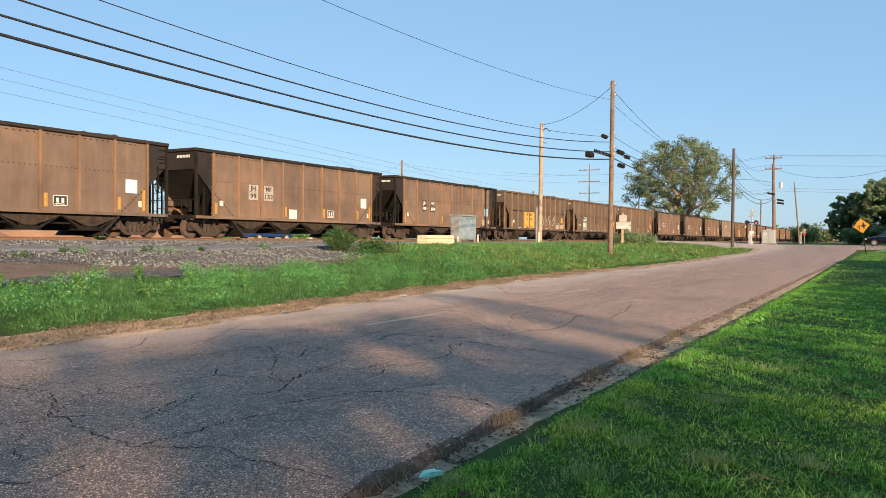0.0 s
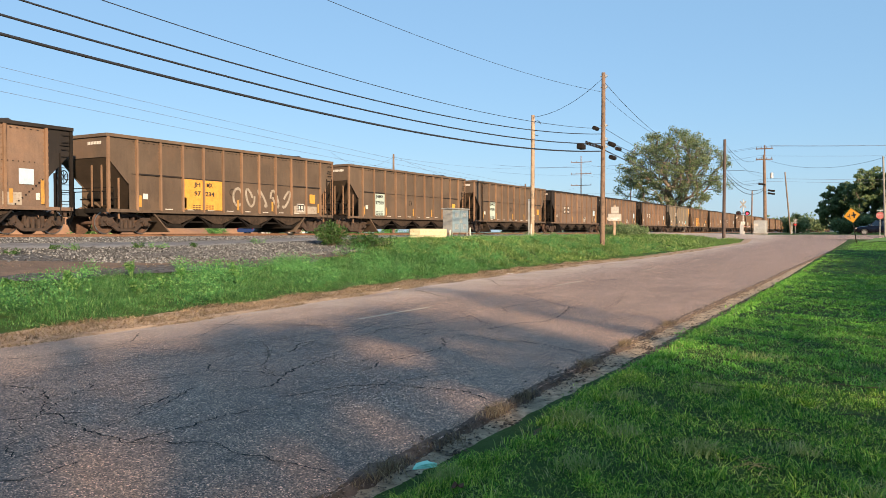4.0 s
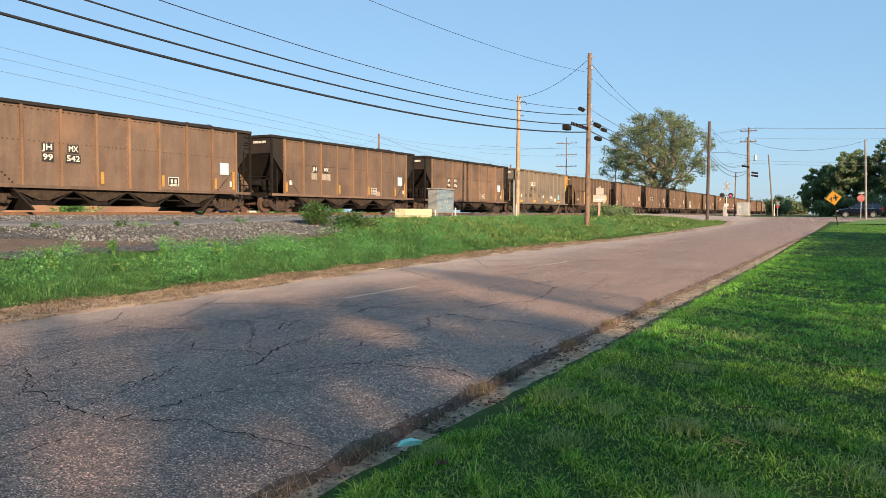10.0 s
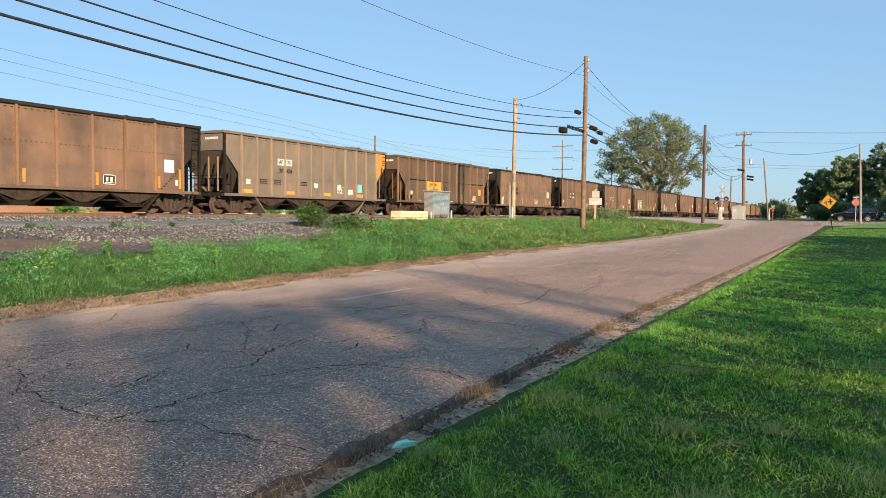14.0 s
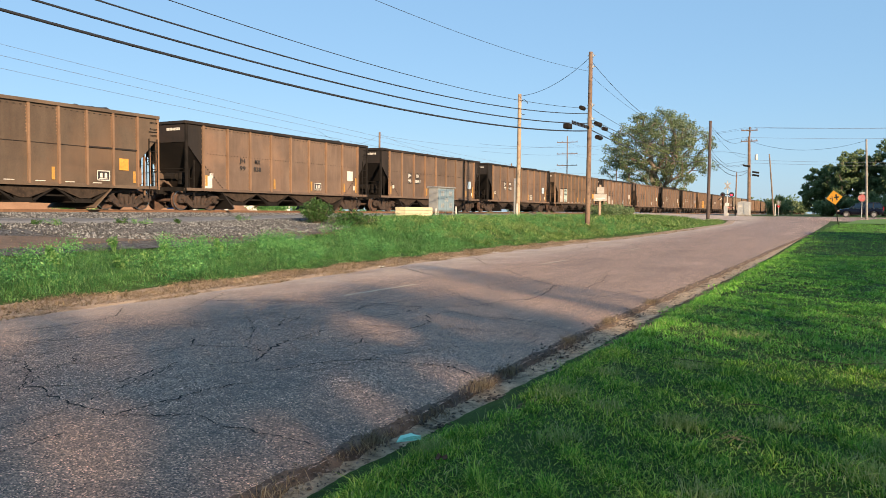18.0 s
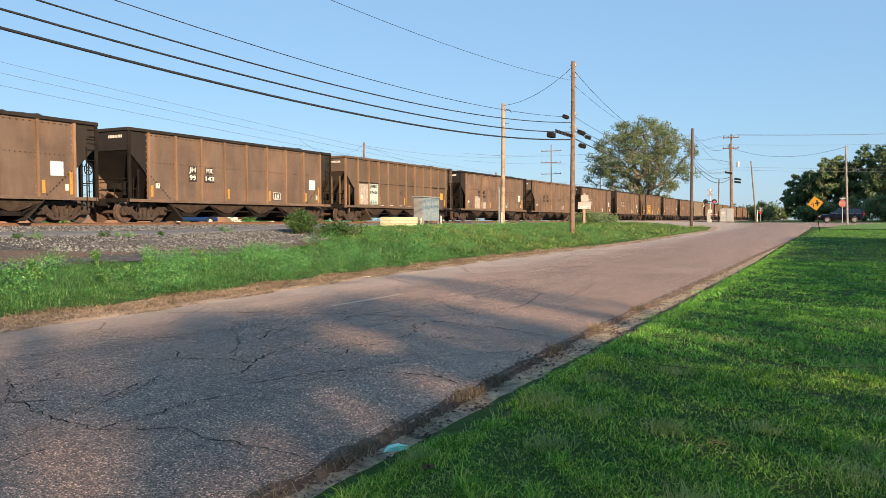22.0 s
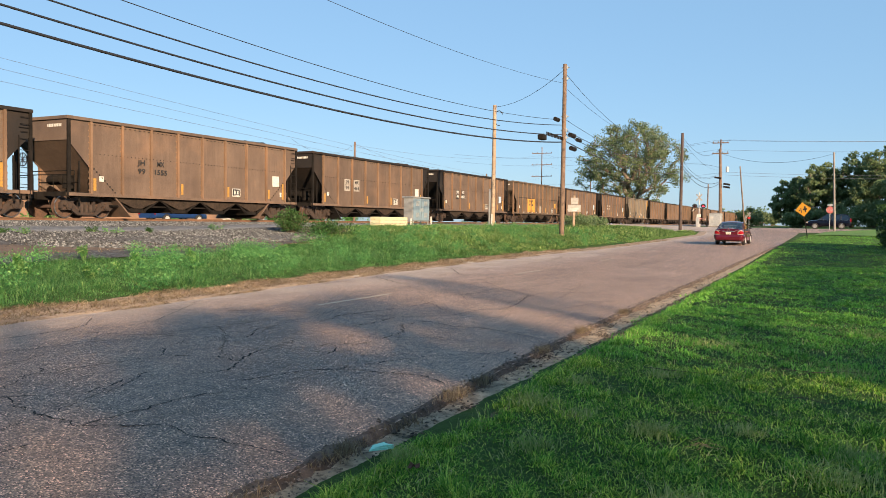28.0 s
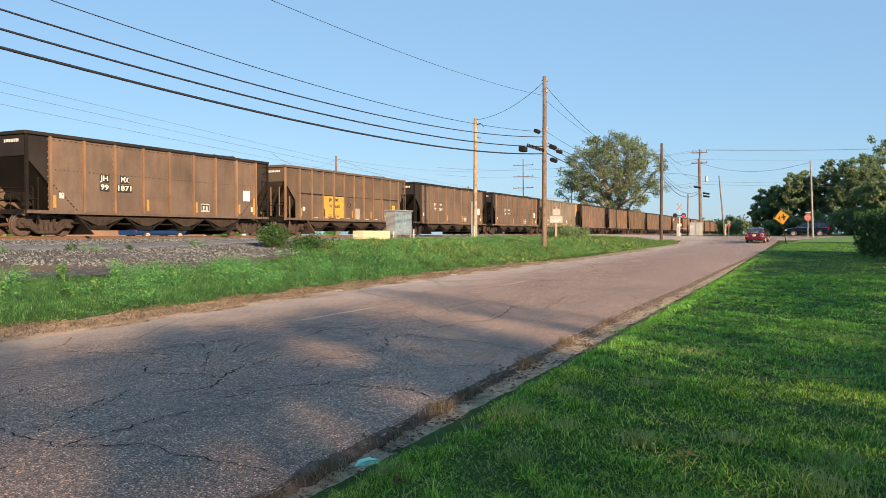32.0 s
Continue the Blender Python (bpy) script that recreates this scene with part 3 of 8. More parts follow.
tagged(strip("corner_lawn", axis_steps((80, 97.5, 0.7)), corner_l, lambda y: 75.0, lambda x, y: max(ground_z(x, y), cross_top(x, y) if y > 87 else -1) + 0.02 + 0.05 * smooth(0, 1.5, x - corner_l(y)), "corner_turf", 60),
       "mown grass corner reaching the side street", "grass", kind="structure")
# rough yellow field beyond the side street
field_l, field_r = (lambda y: -9.0 + 0.3 * (y - 110)), (lambda y: 70.0)
tagged(strip("dry_field", axis_steps((108, 150, 1.5)), field_l, field_r, lambda x, y: 1.04 + 0.05 * noise.noise((x * 0.3, y * 0.3, 2)) + 0.0 * x, "dry_field", 60), "rough yellow-green field of dry grass beyond the side street", "field", kind="structure")
# bare dirt and gravel beside the track, ballast, crossing apron
tagged(strip("gravel_verge", axis_steps((-30, 120, 0.7)), lambda y: -25.9,
             ragged(lambda y: float(np.interp(y, [12, 20, 26, 31, 36, 60, 120], [-16.3, -16.9, -18.6, -21.9, -22.6, -23.2, -23.5])), 0.5, 0.5, 9),
             lambda x, y: ground_z(x, y) + 0.02 + 0.03 * noise.noise((x * 1.3, y * 1.3, 8)), "gravel", 14),
       "bare dirt and gravel verge along the track", "gravel", kind="structure")
tagged(strip("ballast_bed", axis_steps((-60, 120, 0.8), (120, 700, 10)), lambda y: -31.4, lambda y: -24.9,
             lambda x, y: float(np.interp(x, [-31.4, -30.2, -26.2, -24.9], [1.1, 1.3, 1.3, 1.14])) + 0.02 * noise.noise((x * 2, y * 2, 1)), "ballast", 14),
       "grey crushed stone ballast under the rails", "ballast", kind="structure")
def feathered(left, right, lift, rim, seed):
    """A sheet that rises out of the ground at its rims."""
    return lambda x, y: ground_z(x, y) - 0.03 + (lift + 0.03) * smooth(0, rim, min(x - left(y), right(y) - x)) + 0.015 * noise.noise((x * 2.3, y * 1.4, seed))


path_l, path_r = ragged(lambda y: -24.95, 0.12, 0.7, 51), ragged(lambda y: -22.9, 0.4, 0.35, 52)
tagged(strip("service_path", axis_steps((-30, 60, 0.4)), path_l, path_r, feathered(path_l, path_r, 0.075, 0.35, 8), "path_dust", 12), "narrow pale dusty path beside the ballast", "path", kind="structure")
dry_l, dry_r = ragged(lambda y: float(np.interp(y, [8, 17], [-22.0, -18.6])), 0.4, 0.6, 53), ragged(lambda y: float(np.interp(y, [8, 17], [-16.4, -18.5])), 0.4, 0.7, 54)
tagged(strip("dry_soil", axis_steps((-30, 16.5, 0.3)), dry_l, dry_r, feathered(dry_l, dry_r, 0.06, 0.5, 3), "dry_soil", 14), "patch of dry pinkish soil with dead stalks", "soil", kind="structure")
tagged(strip("dirt_edge", axis_steps((-30, 88, 0.5)), ragged(lambda y: road_left(y) - 0.7, 0.25, 0.8, 21), ragged(lambda y: road_left(y) + 0.2, 0.12, 1.7, 22),
             lambda x, y: max(ground_z(x, y), road_z(y) - 0.02) + 0.02 + 0.02 * noise.noise((x * 3, y * 2, 2)) - 0.075 * smooth(-0.06, 0.14, x - road_left(y)), "edge_soil", 8),
       "brown dirt edge between the asphalt and the grass", "ground", kind="structure")


# ---- railway ----
def rail_bm(y0, y1):
    bm = bmesh.new()
    pr = [(-0.07, 0), (0.07, 0), (0.07, 0.02), (0.012, 0.045), (0.012, 0.125), (0.037, 0.14), (0.037, 0.172), (-0.037, 0.172), (-0.037, 0.14), (-0.012, 0.125), (-0.012, 0.045), (-0.07, 0.02)]
    prism(bm, pr, "y", y0, y1)
    return bm


track = tagged(new("railway_track"), "straight railway track with rusty rails on timber ties", "railway track", kind="structure")
track.location = (TRACK_X, 0, RAIL_Z - 0.172)
for _x in (-0.755, 0.755):
    part("rail", rail_bm(-60, 700), "rail_side", track).location = (_x, 0, 0)
_bm = bmesh.new()
box(_bm, -1.3, 1.3, -0.11, 0.11, -0.16, 0.004, 0.01)
_t0 = part("tie", _bm, "tie", track)
for _i in range(1, 240):
    o = new("tie", _t0.data)
    o.parent = track
    o.location = (0.03 * math.sin(_i * 12.9), -6 + _i * 0.52, 0)
_t0.location = (0, -6, 0)

# ---- coal hopper wagons ----
CAR_L, BODY_L, CAR_H = 16.155, 14.6, 4.03
HALF_W, SILL_Z, SLOPE = 1.6, 0.96, 1.0
PHASE = 24.281
B2 = BODY_L / 2


def car_shell(bm):
    """Side sheets with their cut-away lower corners, end sheets, slope sheets and the open top."""
    t = CAR_H - 0.1
    c1, c2 = CAR_H - 0.95, CAR_H - 1.98
    side = [(-B2, t), (-B2, c1), (-B2 + 1.05, c2), (-B2 + 1.05, SILL_Z), (B2 - 1.05, SILL_Z), (B2 - 1.05, c2), (B2, c1), (B2, t)]
    prism(bm, side, "x", -0.02, 0.02)


def end_sheet(bm):
    box(bm, -HALF_W + 0.1, HALF_W - 0.1, B2 - 0.04, B2, CAR_H - 0.95, CAR_H - 0.1)


def slope_sheet(bm):
    c1, y = CAR_H - 0.95, B2
    prism(bm, [(y - 0.02, c1), (y - 3.1, c1 - 3.02), (y - 3.16, c1 - 3.0), (y - 0.06, c1 + 0.03)], "x", -HALF_W + 0.12, HALF_W - 0.12)


def end_panel(bm):
    """The dark corner of the side sheets beside the end posts."""
    c1, c2 = CAR_H - 0.95, CAR_H - 1.98
    y = B2
    prism(bm, [(y, CAR_H - 0.1), (y, c1), (y - 1.0, c2), (y - 1.0, CAR_H - 0.1)], "x", HALF_W - 0.081, HALF_W - 0.075)


def far_end_panel(bm):
    end_panel(bm)
    for v in bm.verts:
        v.co.x = -v.co.x
    bmesh.ops.recalc_face_normals(bm, faces=bm.faces[:])


def truck_part(parent, y):
    """A three-piece bogie: bolster, two side frames and two wheelsets."""
    bm = bmesh.new()
    box(bm, -1.0, 1.0, -0.2, 0.2, 0.38, 0.72, 0.03)
    tube(bm, (0, 0, 0.72), (0, 0, 0.9), 0.25, n=12)
    tr = part("bogie", bm, "truck_iron", parent)
    tr.location = (0, y, 0)
    bm = bmesh.new()
    pts = [(-1.18, 0.38), (-1.18, 0.62), (-0.95, 0.66), (-0.45, 0.78), (0.45, 0.78), (0.95, 0.66), (1.18, 0.62), (1.18, 0.38), (0.72, 0.38), (0.42, 0.17), (-0.42, 0.17), (-0.72, 0.38)]
    for a, b in zip(pts, pts[1:] + pts[:1]):
        beam(bm, (0, *a), (0, *b), 0.13, 0.13)
    for s in (-1, 1):
        beam(bm, (0, s * 0.75, 0.62), (0, s * 0.36, 0.2), 0.12, 0.13)
        beam(bm, (0, s * 0.34, 0.2), (0, s * 0.34, 0.75), 0.12, 0.1)
        tube(bm, (-0.07, s * 0.89, 0.457), (0.14, s * 0.89, 0.457), 0.14, n=12)
        tube(bm, (0.14, s * 0.89, 0.457), (0.17, s * 0.89, 0.457), 0.09, n=8)
        box(bm, -0.09, 0.09, s * 0.89 - 0.2, s * 0.89 + 0.2, 0.5, 0.66, 0.02)
    for i in range(3):
        tube(bm, (0.0, -0.22 + 0.22 * i, 0.24), (0.0, -0.22 + 0.22 * i, 0.56), 0.085, n=8)
    me = part("side_frame", bm, "truck_iron", tr)
    me.location = (1.02, 0, 0)
    o = new("side_frame", me.data)
    o.parent, o.matrix_basis = tr, pose(-1.02, 0, 0, 0, 0, 180)
    return tr


def wheelset_bm():
    bm = bmesh.new()
    tube(bm, (-1.05, 0, 0), (1.05, 0, 0), 0.075, n=10)
    for s in (-1, 1):
        a, b = s * 0.69, s * 0.835
        tube(bm, (a, 0, 0), (a - s * -0.035, 0, 0), 0.485, n=36)
        tube(bm, (a + s * 0.035, 0, 0), (b, 0, 0), 0.46, 0.452, n=36)
        tube(bm, (b, 0, 0), (b + s * 0.03, 0, 0), 0.16, 0.12, n=16)
        # dished plate: a ring set in between hub and rim
        for k in range(2):
            ang = 1.9 + 2.4 * k
            tube(bm, (b - s * 0.002, 0.29 * math.cos(ang), 0.29 * math.sin(ang)), (b + s * 0.004, 0.29 * math.cos(ang), 0.29 * math.sin(ang)), 0.02, n=8)
    return bm


def tread_bm():
    bm = bmesh.new()
    for s in (-1, 1):
        b = s * 0.836
        r = bmesh.ops.create_circle(bm, cap_ends=False, segments=40, radius=0.462, matrix=Matrix.Translation((b, 0, 0)) @ pose(0, 0, 0, 0, 90, 0))
        inner = bmesh.ops.create_circle(bm, cap_ends=False, segments=40, radius=0.425, matrix=Matrix.Translation((b + s * 0.004, 0, 0)) @ pose(0, 0, 0, 0, 90, 0))
        o, i = r["verts"], inner["verts"]
        for k in range(40):
            bm.faces.new((o[k], o[(k + 1) % 40], i[(k + 1) % 40], i[k]))
    bmesh.ops.recalc_face_normals(bm, faces=bm.faces[:])
    return bm


WAGON_MESH = {}


def piece(key, name, make, material, parent, at=(0, 0, 0), label=""):
    """A part on a mesh shared by all the wagons."""
    full = (key, material)
    if full not in WAGON_MESH:
        bm = bmesh.new()
        make(bm)
        me = bpy.data.meshes.new(name)
        bm.to_mesh(me)
        bm.free()
        me.materials.append(MAT[material])
        WAGON_MESH[full] = me
    ob = new(name, WAGON_MESH[full])
    ob.parent, ob.location = parent, at
    if label:
        ob["label"] = label
    return ob


def post_a(bm):
    box(bm, -0.02, 0.085, -0.05, 0.05, SILL_Z, CAR_H - 0.12)
    for i in range(12):
        for s in (-1, 1):
            box(bm, 0.0, 0.022, s * 0.09 - 0.018, s * 0.09 + 0.018, SILL_Z + 0.15 + i * 0.24, SILL_Z + 0.2 + i * 0.24)


def post_b(bm):
    box(bm, -0.02, 0.085, -0.045, 0.045, SILL_Z, CAR_H - 0.12)
    for i in range(8):
        box(bm, 0.0, 0.016, -0.085, -0.05, CAR_H - 0.3 - i * 0.13, CAR_H - 0.26 - i * 0.13)


def chord(bm):
    for s in (-1, 1):
        box(bm, s * HALF_W - 0.11 if s > 0 else -HALF_W - 0.02, s * HALF_W + 0.02 if s > 0 else -HALF_W + 0.11, -B2, B2, CAR_H - 0.13, CAR_H, 0.012)
        box(bm, -HALF_W, HALF_W, s * B2 - 0.07, s * B2 + 0.05, CAR_H - 0.13, CAR_H, 0.012)


def sill(bm):
    box(bm, -0.12, 0.06, -B2, B2, SILL_Z - 0.08, SILL_Z + 0.05, 0.01)
    for i in range(26):
        box(bm, 0.06, 0.075, -B2 + 0.5 + i * 0.54, -B2 + 0.53 + i * 0.54, SILL_Z - 0.03, SILL_Z)


def bay(bm):
    """One hopper: two slope sheets in a V with a gate and outlet frame below."""
    w = 1.36
    for s in (-1, 1):
        prism(bm, [(s * 1.3, SILL_Z + 0.02), (s * 0.42, 0.33), (s * 0.46, 0.3), (s * 1.36, SILL_Z - 0.03)], "x", -w, w)
        beam(bm, (w, s * 1.3, SILL_Z - 0.1), (w, s * 0.36, 0.34), 0.09, 0.07)
        beam(bm, (w - 0.15, s * 0.9, SILL_Z - 0.15), (w - 0.1, s * 0.2, 0.4), 0.05, 0.05)
    box(bm, -w, w, -0.48, 0.48, 0.26, 0.34, 0.01)
    box(bm, w - 0.03, w, -0.35, 0.35, 0.3, 0.62)


def centre_sill(bm):
    box(bm, -0.2, 0.2, -B2 - 0.35, B2 + 0.35, 0.72, 1.02)
    for s in (-1, 1):
        # end platform, coupler and striker
        box(bm, -1.45, 1.45, s * B2 - 0.08, s * B2 + 0.02, SILL_Z - 0.1, SILL_Z + 0.06)
        box(bm, -0.9, 0.9, s * (B2 - 1.25) - 0.12, s * (B2 - 1.25) + 0.12, 0.88, 1.05)
        beam(bm, (0.0, s * (B2 + 0.2), 0.85), (0.0, s * (B2 + 0.62), 0.85), 0.16, 0.18)
    box(bm, 0.9, 1.28, -5.0, 5.0, 0.5, 0.56)
    box(bm, -0.7, 0.7, -5.4, 5.4, 0.52, 0.93, 0.05)


def bay_plate(bm):
    """The sloping skirt of a hopper, a tapered plate below the side sill."""
    prism(bm, [(-1.25, SILL_Z - 0.1), (1.25, SILL_Z - 0.1), (0.16, 0.44), (-0.16, 0.44)], "x", 1.385, 1.4)
    for s in (-1, 1):
        beam(bm, (1.41, s * 1.25, SILL_Z - 0.12), (1.41, s * 0.16, 0.44), 0.05, 0.035)


def rivet_row(bm):
    for i in range(48):
        yy = -B2 + 1.25 + i * 0.255
        box(bm, 0, 0.012, yy - 0.04, yy + 0.04, CAR_H - 0.25, CAR_H - 0.225)


def seam(bm):
    box(bm, 0, 0.01, -B2 + 1.1, B2 - 1.1, CAR_H - 1.57, CAR_H - 1.553)


def end_stencil(bm):
    for i in range(9):
        box(bm, 0.35 + i * 0.095, 0.42 + i * 0.095, -0.004, 0.0, CAR_H - 0.42, CAR_H - 0.3)


def knuckle(bm):
    box(bm, -0.14, 0.16, -0.15, 0.15, -0.17, 0.15, 0.04)
    tube(bm, (0.3, 0, -0.35), (0.34, 0.05, 0.0), 0.03, n=6)


def ladder(bm):
    """Side ladder at a corner: two stiles and rungs, with the end rungs round the corner."""
    for y in (0.05, 0.48):
        box(bm, 0.0, 0.03, y - 0.02, y + 0.02, SILL_Z - 0.25, CAR_H - 1.0)
    for i in range(7):
        tube(bm, (0.02, 0.05, SILL_Z - 0.15 + i * 0.42), (0.02, 0.48, SILL_Z - 0.15 + i * 0.42), 0.014, n=5)
    for i in range(3):
        tube(bm, (0.05, 0.08, CAR_H - 0.85 + i * 0.27), (0.05, 0.46, CAR_H - 0.85 + i * 0.27), 0.014, n=5)


def corner_post(bm):
    box(bm, -0.06, 0.04, -0.05, 0.07, SILL_Z - 0.1, CAR_H - 0.1, 0.008)


def mid_post(bm):
    beam(bm, (0, 0, SILL_Z), (0, 0, CAR_H - 1.4), 0.05, 0.06)


def brake_gear(bm):
    tube(bm, (-0.5, 0, 1.55), (0.25, 0, 1.55), 0.2, n=14)
    tube(bm, (0.45, 0.1, 1.2), (0.45, 0.1, 1.75), 0.22, n=14)
    tube(bm, (0.95, 0.0, 1.0), (0.95, 0.0, 1.9), 0.025, n=6)
    tube(bm, (-1.2, 0.0, 1.45), (1.2, 0.0, 1.45), 0.03, n=6)
    tube(bm, (-1.3, -0.3, 1.9), (1.35, -0.3, 1.9), 0.02, n=6)
    box(bm, -0.9, 0.9, -0.2, 0.25, 1.02, 1.07)


def hand_rail(bm):
    tube(bm, (-1.5, 0, 1.72), (1.5, 0, 1.72), 0.02, n=6)
    for x in (-1.5, -0.6, 0.6, 1.5):
        tube(bm, (x, 0, 1.0), (x, 0, 1.72), 0.016, n=6)


def brake_wheel(bm):
    for k in range(16):
        a, b = 2 * math.pi * k / 16, 2 * math.pi * (k + 1) / 16
        tube(bm, (0.25 * math.cos(a), 0, 0.25 * math.sin(a)), (0.25 * math.cos(b), 0, 0.25 * math.sin(b)), 0.02, n=5)
    for k in range(4):
        a = math.pi * k / 4
        tube(bm, (0.25 * math.cos(a), 0, 0.25 * math.sin(a)), (-0.25 * math.cos(a), 0, -0.25 * math.sin(a)), 0.014, n=5)


def coal_heap(bm):
    nx, ny = 12, 90
    g = []
    for j in range(ny):
        for i in range(nx):
            x = -1.42 + 2.84 * i / (nx - 1)
            y = -B2 + 0.15 + (BODY_L - 0.3) * j / (ny - 1)
            ends = smooth(0, 2.6, B2 - abs(y))
            z = CAR_H - 0.16 + ends * (0.34 * (1 - (x / 1.42) ** 4) * (0.72 + 0.36 * math.sin(y * 0.42 - 1.2)) + 0.11 * noise.noise((x * 3, y * 3, 2)) + 0.06 * noise.noise((x * 8, y * 8, 5)))
            g.append(bm.verts.new((x, y, z)))
    for j in range(ny - 1):
        for i in range(nx - 1):
            bm.faces.new((g[j * nx + i], g[j * nx + i + 1], g[(j + 1) * nx + i + 1], g[(j + 1) * nx + i]))


def panel(y0, y1, z0, z1):
    return lambda bm: box(bm, 0.0, 0.006, y0, y1, z0, z1)


SIDE_X = HALF_W - 0.078
WHEELSETS = []


def wagon(kind, light=False):
    """A loaded hopper wagon standing at the origin; y runs along the track."""
    w = tagged(new("hopper_wagon"), category="freight wagon", group="coal hopper wagons of the train")
    paint, posts, ends = {"a": ("brown_paint", "post_paint", "black_paint"), "b": ("tan_paint", "post_paint", "tan_paint"), "c": ("grey_paint", "post_grey", "grey_paint"), "d": ("brown_paint", "post_paint", "brown_paint")}[kind]
    for sx in (-1, 1):
        piece("shell", "side_sheet", car_shell, paint, w, (sx * (HALF_W - 0.1), 0, 0))
    for turn in (0, math.pi):
        piece("endsheet", "end_sheet", end_sheet, ends, w).rotation_euler = (0, 0, turn)
        piece("slope", "slope_sheet", slope_sheet, ends, w).rotation_euler = (0, 0, turn)
        piece("endpanel", "end_panel", end_panel, ends, w).rotation_euler = (0, 0, turn)
        piece("endpanel_m", "end_panel", far_end_panel, ends, w).rotation_euler = (0, 0, turn)
    piece("chord", "top_chord", chord, "black_paint" if kind == "a" else paint, w)
    if kind in "ad":
        ys = [-B2 + 1.05 + i * (BODY_L - 2.1) / 8 for i in range(9)]
        maker = post_a
    elif kind == "b":
        ys = [-B2 + 1.4 + i * (BODY_L - 2.5) / 10 for i in range(11)]
        maker = post_b
    else:
        ys = [-B2 + 1.2 + i * (BODY_L - 2.4) / 11 for i in range(12)]
        maker = post_b
    for y in ys:
        piece("post" + kind, "side_post", maker, posts, w, (SIDE_X, y, 0))
        if not light:
            piece("post" + kind, "side_post", maker, posts, w, (-SIDE_X, y, 0)).rotation_euler = (0, 0, math.pi)
    for s in (-1, 1):
        piece("sill", "side_sill", sill, paint, w, (s * SIDE_X, 0, 0)).rotation_euler = (0, 0, 0 if s > 0 else math.pi)
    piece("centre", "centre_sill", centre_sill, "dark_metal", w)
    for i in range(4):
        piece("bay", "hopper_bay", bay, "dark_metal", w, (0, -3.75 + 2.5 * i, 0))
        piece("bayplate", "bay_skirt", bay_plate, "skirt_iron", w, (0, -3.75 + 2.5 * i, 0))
    if not light:
        tagged(piece("rivets", "rivet_row", rivet_row, "black_paint", w, (SIDE_X + 0.02, 0, 0)), kind="stuff")
        tagged(piece("endmark", "end_stencil", end_stencil, "white_paint", w, (0, -B2 - 0.002, 0)), kind="stuff")
        if kind == "b":
            piece("seam", "panel_seam", seam, "black_paint", w, (SIDE_X + 0.02, 0, 0))
    piece("coal", "coal_load", coal_heap, "coal", w, label="heaped load of black coal")
    for s in (-1, 1):
        for v in (-1, 1):
            piece("cpost", "corner_post", corner_post, "dark_metal" if kind != "b" else "post_paint", w, (v * (HALF_W - 0.06), s * (B2 - 0.04), 0))
        piece("knuckle", "coupler", knuckle, "truck_iron", w, (0, s * (B2 + 0.72), 0.85))
        lad = piece("ladder", "ladder", ladder, "dark_metal", w, (SIDE_X + 0.03, B2 - 0.56, 0) if s > 0 else (-SIDE_X - 0.03, -B2 + 0.56, 0))
        if s < 0:
            lad.rotation_euler = (0, 0, math.pi)
        piece("mid", "end_stanchion", mid_post, "dark_metal", w, (0.75 * s, s * (B2 - 0.1), 0))
        if kind in "bc":
            for xx in (0.5, 1.1):
                piece("mid", "end_stanchion", mid_post, "post_grey" if kind == "c" else "post_paint", w, (xx, s * (B2 - 0.06), 0.15))
        piece("mid", "end_stanchion", mid_post, "dark_metal" if kind != "b" else "post_paint", w, (HALF_W - 0.2, s * (B2 - 0.62), -0.35))
    piece("brake", "brake_gear", brake_gear, "dark_metal", w, (0, -B2 + 0.75, 0))
    piece("brwheel", "brake_wheel", brake_wheel, "dark_metal", w, (0.9, B2 + 0.1, 2.2))
    piece("rail_e", "hand_rail", hand_rail, "dark_metal", w, (0, -B2 + 0.05, 0))
    if kind == "b":
        for y0, y1 in ((ys[0], ys[2]), (ys[8], ys[10])):
            piece("rib%.2f" % y0, "rib", lambda bm: box(bm, 0.0, 0.06, y0 + 0.05, y1 - 0.05, CAR_H - 1.58, CAR_H - 1.52, 0.01), "black_paint", w, (SIDE_X, 0, 0))
    for y in (-B2 + 1.25, B2 - 1.25):
        tr = truck_part(w, y) if "truck" not in WAGON_MESH else None
        if tr is None:
            src = WAGON_MESH["truck"]
            tr = new("bogie", src[0])
            tr.parent, tr.location = w, (0, y, 0)
            for s in (-1, 1):
                o = new("side_frame", src[1])
                o.parent, o.matrix_basis = tr, pose(s * 1.02, 0, 0, 0, 0, 0 if s > 0 else 180)
        else:
            WAGON_MESH["truck"] = (tr.data, tr.children[0].data)
        for i, s in enumerate((-0.89, 0.89)):
            if "wheelset" not in WAGON_MESH:
                ws = part("wheelset", wheelset_bm(), "wheel_rust", tr)
                tb = tread_bm()
                tm = bpy.data.meshes.new("tread")
                me2 = bmesh.new()
                me2.from_mesh(ws.data)
                tb.to_mesh(tm)
                me2.from_mesh(tm)
                n0 = len(ws.data.polygons)
                me2.faces.ensure_lookup_table()
                for f in me2.faces[n0:]:
                    f.material_index = 1
                me2.to_mesh(ws.data)
                me2.free()
                tb.free()
                bpy.data.meshes.remove(tm)
                ws.data.materials.append(MAT["wheel_tread"])
                WAGON_MESH["wheelset"] = ws.data
            else:
                ws = new("wheelset", WAGON_MESH["wheelset"])
                ws.parent = tr
            ws.location = (0, s, 0.457)
            WHEELSETS.append((ws, i))
    return w, ys


